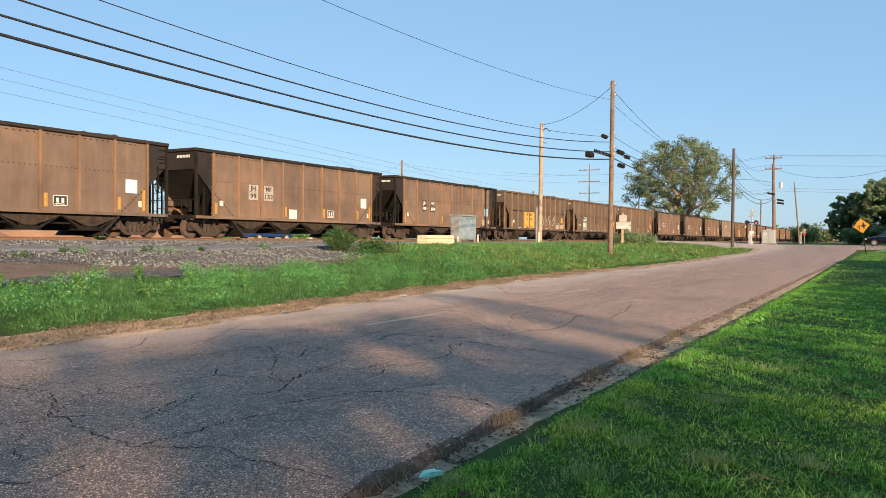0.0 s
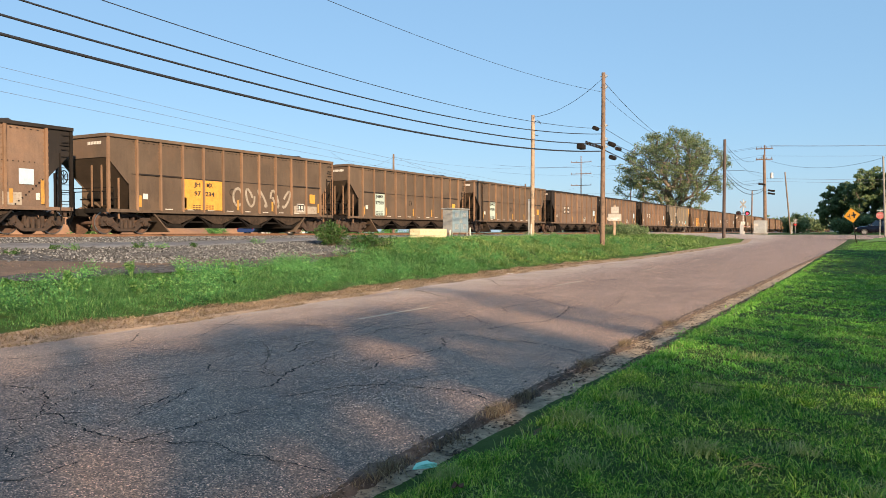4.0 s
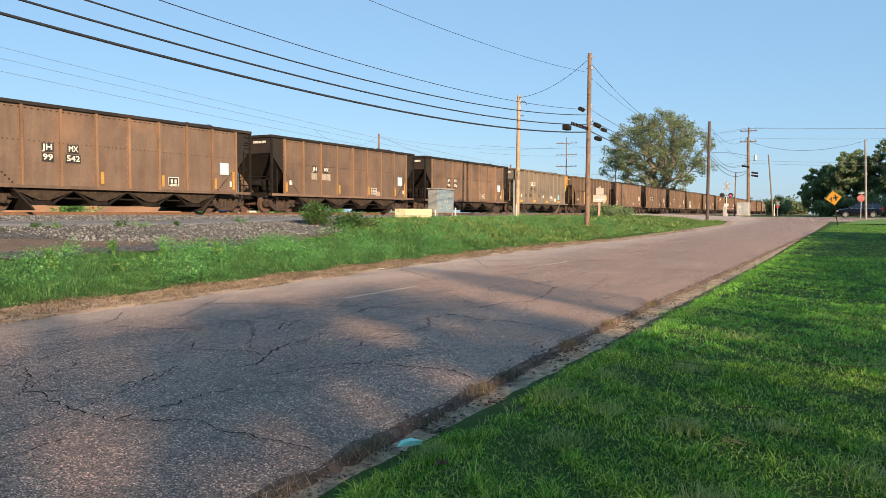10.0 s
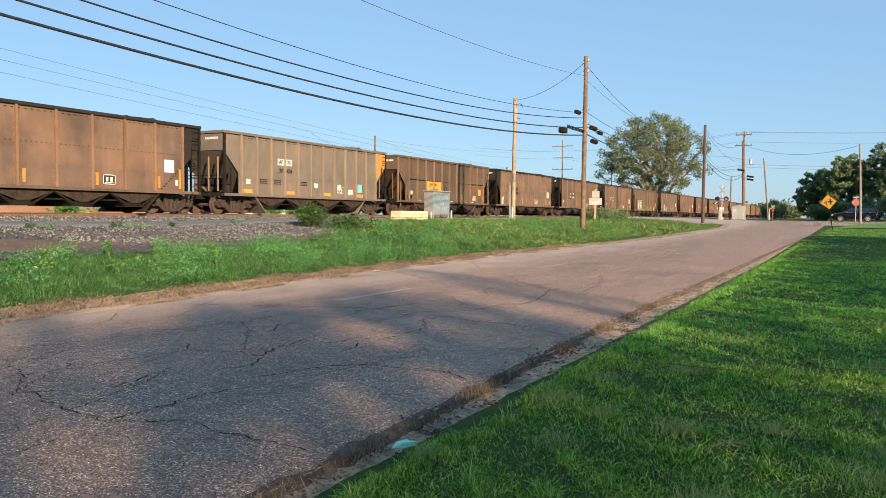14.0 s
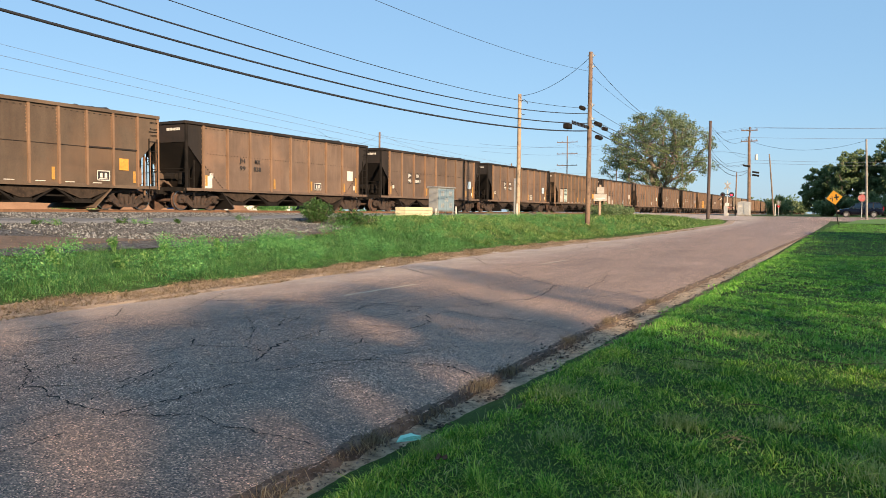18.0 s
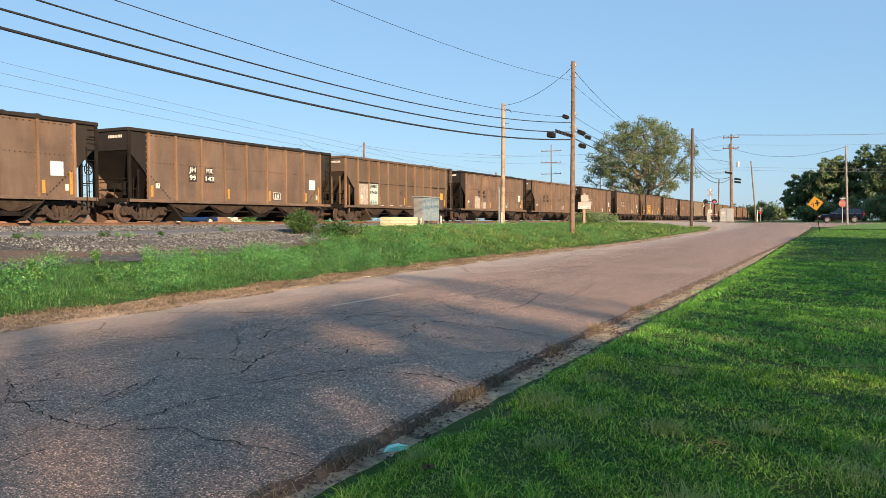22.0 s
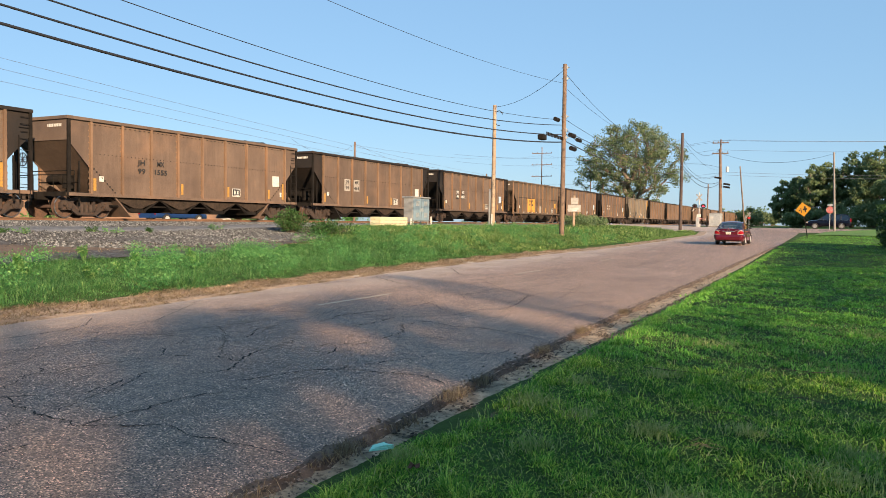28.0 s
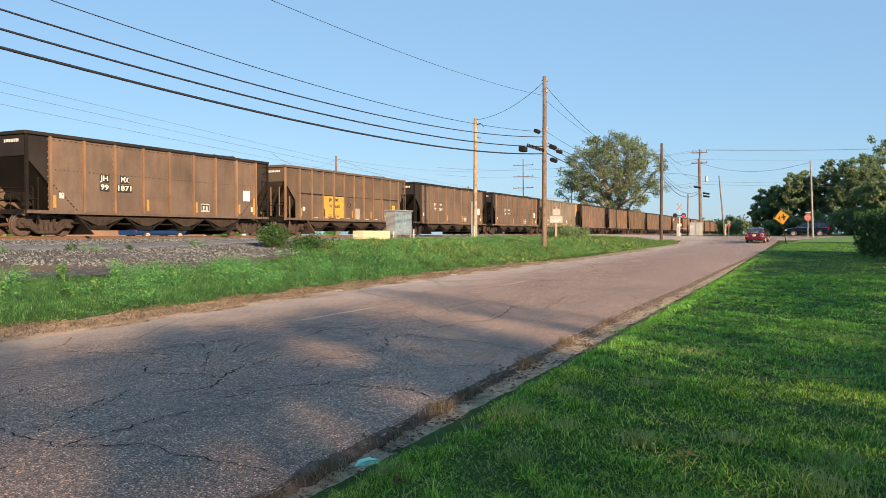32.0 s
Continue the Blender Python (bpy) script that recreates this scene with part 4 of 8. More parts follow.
def side_marks(w, ys, kind, mark, left, right, style):
    """Reporting marks and small stencils on the side that faces the road."""
    x = SIDE_X
    z1, z2 = 2.42, 2.05
    if kind in "ad":
        if mark:
            yl, yr = (ys[1] + ys[2]) / 2 + 0.25, (ys[2] + ys[3]) / 2 - 0.25
            for words, y, z in ((mark[:2], yl, z1), (mark[2:], yr, z1), (left, yl, z2), (right, yr, z2)):
                if not words:
                    continue
                wd = 0.155 * len(words) + 0.1
                ink = "white_paint"
                if style == "light":
                    ink = "black_ink"
                    part("mark_panel", boxed(0, 0.005, y - 0.33, y + 0.33, z - 0.18, z + 0.18), "chalky_patch", w).location = (x + 0.0215, 0, 0)
                elif style == "dark":
                    part("mark_panel", boxed(0, 0.005, y - wd / 2 - 0.04, y + wd / 2 + 0.04, z - 0.16, z + 0.16), "black_ink", w).location = (x + 0.0215, 0, 0)
                elif style == "ink":
                    ink = "black_ink"
                lettering("reporting_mark", words, 0.22, ink, w, (x + 0.031, y, z), width=wd)
        # pale square card, white stencil box, yellow reflectors, cards
        y = ys[7] + 0.8
        part("route_card", boxed(0, 0.008, y - 0.28, y + 0.28, 1.8, 2.36), "blue_paint" if style in ("dark", "white") else "white_paint", w).location = (x + 0.022, 0, 0)
        y = ys[5] + 0.8
        stencil_box(w, x, y, 1.16)
        for y in (ys[0] + 0.12, ys[3] + 0.2, ys[5] + 0.16, ys[7] + 0.16):
            part("reflector", boxed(0, 0.006, y, y + 0.14, 1.12, 1.62), "yellow_paint", w).location = (x + 0.022, 0, 0)
        part("reflector", boxed(0, 0.006, ys[8] - 0.22, ys[8] - 0.08, 1.1, 2.0), "yellow_paint", w).location = (x + 0.022, 0, 0)
        part("card", boxed(0, 0.006, ys[0] + 0.4, ys[0] + 0.62, 1.5, 1.72), "white_paint", w).location = (x + 0.022, 0, 0)
        part("card", boxed(0, 0.006, ys[7] + 1.15, ys[7] + 1.3, 1.25, 1.5), "white_paint", w).location = (x + 0.022, 0, 0)
        # slanting rivet line over the slope sheet
        bm = bmesh.new()
        for s in (-1, 1):
            for i in range(9):
                yy, zz = s * (B2 - 1.2 - i * 0.13), 2.0 - i * 0.115
                box(bm, 0, 0.022, yy - 0.026, yy + 0.026, zz - 0.024, zz + 0.024)
        for i in range(60):
            yy = -B2 + 1.3 + i * 0.2
            box(bm, 0, 0.014, yy - 0.016, yy + 0.016, 2.6, 2.63)
        tagged(part("rivet_line", bm, "black_paint", w), kind="stuff").location = (x + 0.02, 0, 0)
    else:
        y0, y1 = (ys[1], ys[2]) if style == "green" else (ys[2], ys[4])
        if style == "green":
            part("mark_panel", boxed(0, 0.006, y0 + 0.08, y1 - 0.06, 1.1, 2.42), "placard_green", w).location = (x + 0.022, 0, 0)
            lettering("reporting_mark", mark, 0.2, "black_ink", w, (x + 0.032, (y0 + y1) / 2, 2.26), width=0.85)
            lettering("reporting_mark", left + right, 0.2, "black_ink", w, (x + 0.032, (y0 + y1) / 2, 1.86), width=0.9)
            small_bars(w, x + 0.032, (y0 + y1) / 2, 1.3, 0.8, "black_ink")
        elif style == "orange":
            for a, b in ((y0, (y0 + y1) / 2), ((y0 + y1) / 2, y1)):
                part("mark_panel", boxed(0, 0.006, a + 0.06, b - 0.06, 1.08, 2.42), "orange_paint", w).location = (x + 0.022, 0, 0)
            ym = (y0 + y1) / 2
            for words, y, z in ((mark[:2], ym - 0.36, 2.2), (mark[2:], ym + 0.36, 2.2), (left, ym - 0.36, 1.8), (right, ym + 0.38, 1.8)):
                lettering("reporting_mark", words, 0.2, "black_ink", w, (x + 0.032, y, z), width=0.17 * len(words) + 0.04)
            small_bars(w, x + 0.032, ym - 0.4, 1.25, 0.5, "black_ink")
            small_bars(w, x + 0.032, ym + 0.4, 1.25, 0.5, "black_ink")
        stencil_box(w, x, ys[8] + 0.75, 1.16)
        part("route_card", boxed(0, 0.008, ys[9] + 0.3, ys[9] + 0.75, 1.62, 2.1), "orange_paint", w).location = (x + 0.022, 0, 0)
        for y in (ys[0] + 0.1, ys[2] + 0.08, ys[5] - 0.3, ys[7] - 0.3, ys[9] + 0.98):
            part("reflector", boxed(0, 0.006, y, y + 0.13, 1.12, 1.6), "yellow_paint", w).location = (x + 0.022, 0, 0)
        part("card", boxed(0, 0.006, ys[0] + 0.3, ys[0] + 0.55, 1.45, 1.68), "white_paint", w).location = (x + 0.022, 0, 0)
        for i in range(1, 9):
            y = ys[i] + 0.25
            part("dash_mark", boxed(0, 0.006, y, y + 0.4, 1.045, 1.075), "white_paint", w).location = (x + 0.022, 0, 0)
        # round builder's stencil as a plain ring
        bm = bmesh.new()
        for k in range(20):
            a, b = 2 * math.pi * k / 20, 2 * math.pi * (k + 1) / 20
            beam(bm, (0, 0.16 * math.cos(a), 0.16 * math.sin(a)), (0, 0.16 * math.cos(b), 0.16 * math.sin(b)), 0.02, 0.006)
        part("ring_stencil", bm, "dark_metal", w).location = (x + 0.024, ys[4] + 0.6, 1.95)


def grey_marks(w, ys, lettered):
    x = SIDE_X + 0.022
    ym = ys[3]
    if lettered:
        for words, y, z, board in (("AP", ym - 0.32, 2.75, True), ("OX", ym + 0.32, 2.75, True), ("20", ym - 0.3, 2.3, False), ("424", ym + 0.36, 2.3, False)):
            if board:
                part("mark_panel", boxed(0, 0.006, y - 0.26, y + 0.26, z - 0.17, z + 0.17), "white_paint", w).location = (x, 0, 0)
            lettering("reporting_mark", words, 0.21, "black_ink", w, (x + 0.01, y, z), width=0.17 * len(words))
        for i, y in enumerate((ys[8] + 0.3, ys[9] + 0.2)):
            part("route_card", boxed(0, 0.006, y, y + 0.5, 1.35 if i else 1.2, 1.85 if i else 1.5), "teal_paint" if i else "white_paint", w).location = (x, 0, 0)
        bm = bmesh.new()
        for a, b in (((8.55, 1.15), (8.6, 1.7)), ((8.6, 1.7), (9.0, 1.72)), ((8.6, 1.4), (8.9, 1.42)), ((9.0, 1.7), (9.05, 1.15)), ((9.05, 1.5), (9.5, 1.1))):
            beam(bm, (0, -B2 + a[0] + 2.3, a[1]), (0, -B2 + b[0] + 2.3, b[1]), 0.004, 0.04)
        part("scrawl", bm, "sign_red", w).location = (x + 0.002, 0, 0)
    for i in (0, 3, 6, 9):
        part("reflector", boxed(0, 0.006, ys[i] + 0.15, ys[i] + 0.8, 1.06, 1.24), "orange_paint", w).location = (x, 0, 0)
    for i in (1, 2, 4, 9):
        small_bars(w, x, ys[i] + 0.55, 1.75, 0.6, "dark_metal")
    for i in (0, 5, 7):
        part("card", boxed(0, 0.006, ys[i] + 0.35, ys[i] + 0.65, 1.5, 1.75), "white_paint", w).location = (x, 0, 0)
    stencil_box(w, x - 0.022, ys[7] + 0.6, 1.25)
    prism_bm = bmesh.new()
    prism(prism_bm, [(B2 - 0.06, CAR_H - 0.16), (B2 - 1.1, CAR_H - 0.16), (B2 - 1.1, CAR_H - 1.9), (B2 - 0.06, CAR_H - 0.95)], "x", 0, 0.006)
    part("yellow_corner", prism_bm, "yellow_paint", w).location = (x, 0, 0)


def boxed(*a):
    bm = bmesh.new()
    box(bm, *a)
    return bm


def small_bars(w, x, y, z, width, ink):
    bm = bmesh.new()
    for i in range(3):
        for j in range(3):
            box(bm, 0, 0.003, y - width / 2 + j * width / 3, y - width / 2 + j * width / 3 + width / 4, z - i * 0.09, z - i * 0.09 + 0.04)
    part("small_print", bm, ink, w).location = (x, 0, 0)


def stencil_box(w, x, y, z):
    bm = bmesh.new()
    for a in ((y - 0.3, y + 0.3, z, z + 0.035), (y - 0.3, y + 0.3, z + 0.37, z + 0.405), (y - 0.3, y - 0.265, z, z + 0.405), (y + 0.265, y + 0.3, z, z + 0.405),
              (y - 0.16, y - 0.05, z + 0.12, z + 0.3), (y + 0.05, y + 0.16, z + 0.12, z + 0.3), (y - 0.2, y + 0.2, z + 0.06, z + 0.09)):
        box(bm, 0, 0.006, *a)
    ob = part("stencil_box", bm, "white_paint", w)
    ob.location = (x + 0.028, 0, 0)
    part("stencil_ground", boxed(0, 0.004, y - 0.31, y + 0.31, z - 0.01, z + 0.415), "black_ink", w).location = (x + 0.0215, 0, 0)


# the run of cars: kind, mark, first and last figures, style of the marks
MARKS = {
    -1: ("a", "", "", "", "white"), 0: ("a", "JHMX", "99", "152", "light"), 1: ("a", "JHMX", "99", "684", "dark"), 2: ("b", "JHMX", "97", "234", "orange"),
    3: ("b", "JHMX", "97", "389", "green"), 4: ("b", "JHMX", "97", "591", "green"), 5: ("a", "JHMX", "99", "542", "dark"), 6: ("a", "JHMX", "", "", "dark"),
    7: ("a", "JHMX", "99", "576", "dark"), 8: ("c", "APOX", "20", "424", "grey"), 9: ("b", "JHMX", "97", "025", "orange"), 10: ("a", "JHMX", "99", "838", "ink"),
    11: ("a", "JHMX", "99", "1041", "dark"), 12: ("a", "JHMX", "99", "143", "dark"), 13: ("b", "JHMX", "97", "466", "green"), 14: ("a", "JHMX", "99", "947", "ink"),
    15: ("d", "JHMX", "99", "1555", "ink"), 16: ("a", "JHMX", "99", "464", "light"), 17: ("a", "JHMX", "99", "1871", "dark"), 18: ("b", "JHMX", "97", "160", "orange"),
    19: ("a", "JHMX", "99", "204", "white"), 20: ("a", "JHMX", "99", "713", "white"), 21: ("c", "", "", "", "grey"),
}
LABELS = {
    "dark": "dusty brown coal hopper with black ends and boxed white figures", "white": "dusty brown coal hopper with black ends and a pale card",
    "orange": "brown coal hopper with a bright orange number placard", "green": "brown coal hopper with a pale green number placard",
    "grey": "pale grey coal hopper with close-set side posts", "ink": "tan coal hopper with plain black figures", "light": "brown coal hopper with figures on whitened patches",
}
PATCHES = {
    0: [(-1.05, -0.45, 1.02, 1.5, "white_paint")], 1: [(4.6, 5.3, 1.05, 1.5, "faded_scrawl")], 2: [(4.0, 5.9, 1.05, 1.45, "faded_scrawl")],
    6: [(2.6, 3.1, 1.05, 1.35, "faded_scrawl"), (-3.95, -3.45, 1.85, 2.2, "faded_scrawl"), (-3.15, -2.2, 1.85, 2.2, "faded_scrawl")],
    9: [(-6.0, -5.4, 1.15, 1.4, "dark_metal")], 10: [(-6.3, -5.7, 1.02, 1.6, "white_paint")],
    13: [(-5.85, -4.72, 1.08, 2.38, "chalky_patch")], 14: [(-4.6, -3.45, 1.05, 2.05, "chalky_patch"), (-3.2, -2.3, 1.05, 1.6, "chalky_patch")], 18: [(0.2, 0.9, 1.05, 1.75, "faded_scrawl")],
}
TRAIN = []
for k in range(-2, 40):
    if k in MARKS:
        kd, mk, fl, fr, st = MARKS[k]
    else:
        kd, mk, fl, fr, st = ("a" if k % 3 else "d" if k % 2 else "b"), "", "", "", "white"
    wg, posts_y = wagon(kd, light=k > 21)
    wg["label"] = LABELS[st]
    if -2 < k < 22 and kd == "c":
        grey_marks(wg, posts_y, bool(mk))
    elif -2 < k < 22:
        side_marks(wg, posts_y, kd, mk, fl, fr, st)
    for y0, y1, z0, z1, mt in PATCHES.get(k, ()):
        part("paint_patch", boxed(0, 0.004, y0, y1, z0, z1), mt, wg).location = (SIDE_X + 0.0205, 0, 0)
    if k == 2:
        # faded pale scrawl along the lower side
        for j, yc in enumerate((-0.1, 0.75, 1.6, 2.5, 3.4)):
            bm = bmesh.new()
            pts = [(yc + 0.3 * math.cos(a + j), 1.75 + 0.42 * math.sin(a * (1 + 0.2 * (j % 2)))) for a in [0.45 * i for i in range(13)]]
            for a, b in zip(pts, pts[1:]):
                beam(bm, (0, *a), (0, *b), 0.004, 0.13)
            tagged(part("scrawl", bm, "faded_scrawl", wg), kind="stuff").location = (SIDE_X + 0.024, 0, 0)
    wg.location = (TRACK_X, PHASE + k * CAR_L + B2, RAIL_Z)
    TRAIN.append((wg, k))


# ---- poles and wires ----
def pole(x, y, z0, z1, r0, r1, material, label, lean=(0, 0), name="utility_pole"):
    p = tagged(new(name), label, "utility pole", kind="")
    p.location = (x, y, z0)
    bm = bmesh.new()
    n, h = 9, z1 - z0
    rings = []
    for i in range(n):
        t = i / (n - 1)
        r = r0 + (r1 - r0) * t
        c = Vector((lean[0] * t + 0.02 * math.sin(3.1 * t + x), lean[1] * t + 0.02 * math.sin(2.3 * t + y), -0.3 + (h + 0.3) * t))
        rings.append([bm.verts.new(c + Vector((r * math.cos(a), r * math.sin(a), 0))) for a in [2 * math.pi * k / 12 for k in range(12)]])
    for a, b in zip(rings, rings[1:]):
        for k in range(12):
            bm.faces.new((a[k], a[(k + 1) % 12], b[(k + 1) % 12], b[k]))
    bm.faces.new(rings[-1])
    for f in bm.faces:
        f.smooth = True
    part("shaft", bm, material, p)
    return p


def sagging(name, a, b, sag, radius, parent=None, material="wire", n=24, label=""):
    a, b = Vector(a), Vector(b)
    pts = [a.lerp(b, i / n) - Vector((0, 0, 4 * sag * (i / n) * (1 - i / n))) for i in range(n + 1)]
    ob = strand(name, pts, radius, material, parent)
    if parent is None:
        tagged(ob, label or "black overhead cable sagging between poles", "cable", group="overhead cables")
    return ob


def clamp_box(bm, x, y, z, l=0.5, r=0.14):
    tube(bm, (x, y - l / 2, z), (x, y + l / 2, z), r, n=12)


MAT["dull_dark"] = surface("weathered_grey_pole", (0.16, 0.145, 0.13), (0.26, 0.24, 0.22), 3, 0.9, bump=0.3)
P1 = pole(-13.95, 44.4, ground_z(-13.95, 44.4), 10.9, 0.155, 0.115, "pole_wood", "tall brown timber utility pole standing in the grass verge")
P2 = pole(-20.0, 48.2, ground_z(-20, 48.2), 9.35, 0.15, 0.12, "pole_pale", "pale weathered timber pole with splintered top")
P3 = pole(-14.4, 90.0, ground_z(-14.4, 90), 11.75, 0.19, 0.15, "pole_dark", "dark timber utility pole near the side street")
P4 = pole(-12.6, 112.0, 1.1, 11.9, 0.24, 0.17, "pole_wood", "timber pole with two crossarms and a transformer", lean=(-0.25, 0))
P5 = pole(1.2, 92.0, 0.45, 9.3, 0.12, 0.09, "dull_dark", "slim grey pole on the lawn corner", lean=(-0.25, 0))
P6 = pole(-11.7, 138.0, 1.2, 11.3, 0.14, 0.1, "bark", "short leaning timber pole beyond the crossing", lean=(-0.9, 0))
P7 = pole(-14.4, 112.5, 1.2, 7.1, 0.1, 0.08, "pole_wood", "thin service pole beside the crossing")
P0 = pole(-14.0, -16.0, 0.3, 10.9, 0.155, 0.115, "pole_wood", "tall brown timber utility pole in the verge")
PR = pole(64.0, 120.0, 1.1, 15.0, 0.2, 0.15, "pole_wood", "timber utility pole along the side street")
BG = [(-52, 80.5, 11.2), (-46, 108, 8.8), (-66, 122, 9.4), (-62, 180, 20.0), (-52, 188, 17.5), (-45, 8, 12.6)]
BGP = [pole(x, y, 1.1, z, 0.16, 0.11, "pole_wood", "thin timber pole behind the railway") for x, y, z in BG]
for px, zs, w in ((BGP[3], (18.4, 15.6, 12.8), 2.6), (BGP[4], (15.4,), 1.2)):
    for z in zs:
        bm = bmesh.new()
        box(bm, -w, w, -0.08, 0.08, z - 1.1, z - 0.95)
        for i in range(5):
            tube(bm, (-w + 0.15 + i * (w * 2 - 0.3) / 4, 0, z - 0.95), (-w + 0.15 + i * (w * 2 - 0.3) / 4, 0, z - 0.7), 0.06, n=6)
        part("crossarm", bm, "pole_wood", px)
for z in (10.9, 12.35):
    bm = bmesh.new()
    box(bm, -1.05, 1.05, -0.2, -0.08, z - 1.16, z - 1.03)
    for i in range(4):
        tube(bm, (-0.95 + i * 0.63, -0.14, z - 1.03), (-0.95 + i * 0.63, -0.14, z - 0.83), 0.05, 0.035, n=8)
    part("crossarm", bm, "pole_wood", P4).location = (-0.2, 0, 0.35)
bm = bmesh.new()
tube(bm, (0, 0, 10.4), (0, 0, 13.0), 0.1, n=8)
part("top_mast", bm, "pole_wood", P4).location = (-0.2, 0.2, -0.9)
bm = bmesh.new()
tube(bm, (0.75, -0.1, 7.6), (0.75, -0.1, 8.3), 0.2, n=12)
tube(bm, (0.75, -0.1, 8.3), (0.75, -0.1, 8.36), 0.14, 0.06, n=12)
part("transformer", bm, "galvanised", P4)
for dz in (5.6, 6.0, 6.9):
    bm = bmesh.new()
    tube(bm, (-0.9 if dz > 6.5 else 0.3, -0.2, dz), (0.0 if dz > 6.5 else 1.15, -0.2, dz - 0.15), 0.13, n=10)
    part("splice_case", bm, "dark_metal", P4)
# fittings on the near pole
for dx, y, z, l, r in ((-0.02, -1.3, 6.53, 0.6, 0.12), (0.05, 1.6, 5.9, 0.9, 0.14), (0.05, 3.0, 5.75, 0.7, 0.12), (0.08, 1.7, 5.1, 0.8, 0.14)):
    bm = bmesh.new()
    clamp_box(bm, dx, y, z + 0.35, l, r)
    part("splice_case", bm, "dark_metal", P1)
bm = bmesh.new()
box(bm, -0.16, 0.16, -4.2, -3.55, 5.44, 5.72, 0.05)
part("terminal_box", bm, "dark_metal", P1)
for i in range(12):
    bm = bmesh.new()
    box(bm, -0.03, 0.03, -3.1 + i * 0.27, -3.03 + i * 0.27, 5.78, 5.98)
    part("cable_tie", bm, "dark_metal", P1)
for z in (5.95, 6.4, 7.2, 9.45, 10.1):
    bm = bmesh.new()
    tube(bm, (-0.17, 0, z), (0.3, 0, z), 0.03, n=6)
    box(bm, 0.12, 0.2, -0.07, 0.07, z - 0.1, z + 0.1, 0.02)
    part("bracket", bm, "galvanised", P1)
bm = bmesh.new()
for k in range(10):
    a = 0.5 + k * 0.45
    tube(bm, (0.3 + 0.32 * math.cos(a), 0.05, 7.35 + 0.5 * math.sin(a)), (0.3 + 0.32 * math.cos(a + 0.45), 0.05, 7.35 + 0.5 * math.sin(a + 0.45)), 0.022, n=5)
part("cable_loop", bm, "wire", P2)
bm = bmesh.new()
box(bm, -0.28, -0.16, -0.12, 0.12, 0.2, 2.6)
part("riser_guard", bm, "galvanised", P2)

for z0, z1, sag, r in ((7.23, 6.28, 1.765, 0.034), (7.5, 6.72, 1.75, 0.026), (8.08, 7.29, 1.95, 0.021), (8.57, 7.6, 1.846, 0.012), (10.12, 9.77, 1.644, 0.009)):
    sagging("overhead_cable", (-14.0, -16, z0), (-14.0, 44.35, z1), sag, r, n=48)
for a, b, sag, r in ((6.36, 7.4, 0.9, 0.03), (6.8, 8.1, 1.0, 0.022), (7.0, 8.5, 0.9, 0.02), (7.65, 9.2, 1.2, 0.012), (10.35, 11.2, 2.2, 0.014), (9.5, 11.0, 1.6, 0.009)):
    sagging("overhead_cable", (-13.9, 44.5, a), (-14.3, 89.8, b), sag, r)
for a, b, sag, r in ((11.2, 11.9, 1.4, 0.018), (10.9, 9.0, 0.9, 0.014), (8.6, 8.7, 1.4, 0.016), (8.1, 7.4, 1.0, 0.03), (7.8, 7.2, 1.3, 0.03), (8.3, 9.3, -0.2, 0.02)):
    sagging("overhead_cable", (-14.3, 90.2, a), (-12.8, 111.8, b), sag, r)
sagging("service_drop", (-19.9, 48.1, 9.2), (-13.95, 44.4, 10.6), 0.45, 0.014, label="thin service cable drooping between two poles")
sagging("overhead_cable", (-12.5, 111.8, 11.2), (1.1, 92, 9.2), 1.1, 0.016)
for z, x in ((13.1, -0.9), (13.1, 0.6), (11.8, -0.9), (8.7, 0.3), (8.3, 0.3)):
    sagging("overhead_cable", (-12.6 + x, 111.9, z), (64, 120, z + 2.0), 1.6, 0.014, material="wire_thin")
    sagging("overhead_cable", (-12.6 + x, 112.1, z), (-62, 130, z + 1.0), 1.5, 0.012, material="wire_thin")
for dz in (0.0, -0.75, -1.6):
    sagging("overhead_cable", (-45, 8, 12.4 + dz), (-46, 108, 8.6 + dz * 0.5), 0.55, 0.011, material="wire_thin", label="thin far cable behind the railway")
for a, b in (((-52, 80.5, 11.0), (-46, 108, 8.6)), ((-46, 60, 9.3), (-52, 80.5, 10.9)), ((-52, 80.5, 10.8), (-62, 180, 18.0)), ((-46, 108, 8.4), (-66, 122, 9.2)), ((-66, 122, 9.0), (-62, 180, 12.5)), ((-62, 180, 15.6), (-36, 240, 14.0)), ((-62, 180, 18.3), (-30, 240, 15.5))):
    sagging("overhead_cable", a, b, 1.3, 0.012, material="wire_thin", label="thin far cable behind the railway")


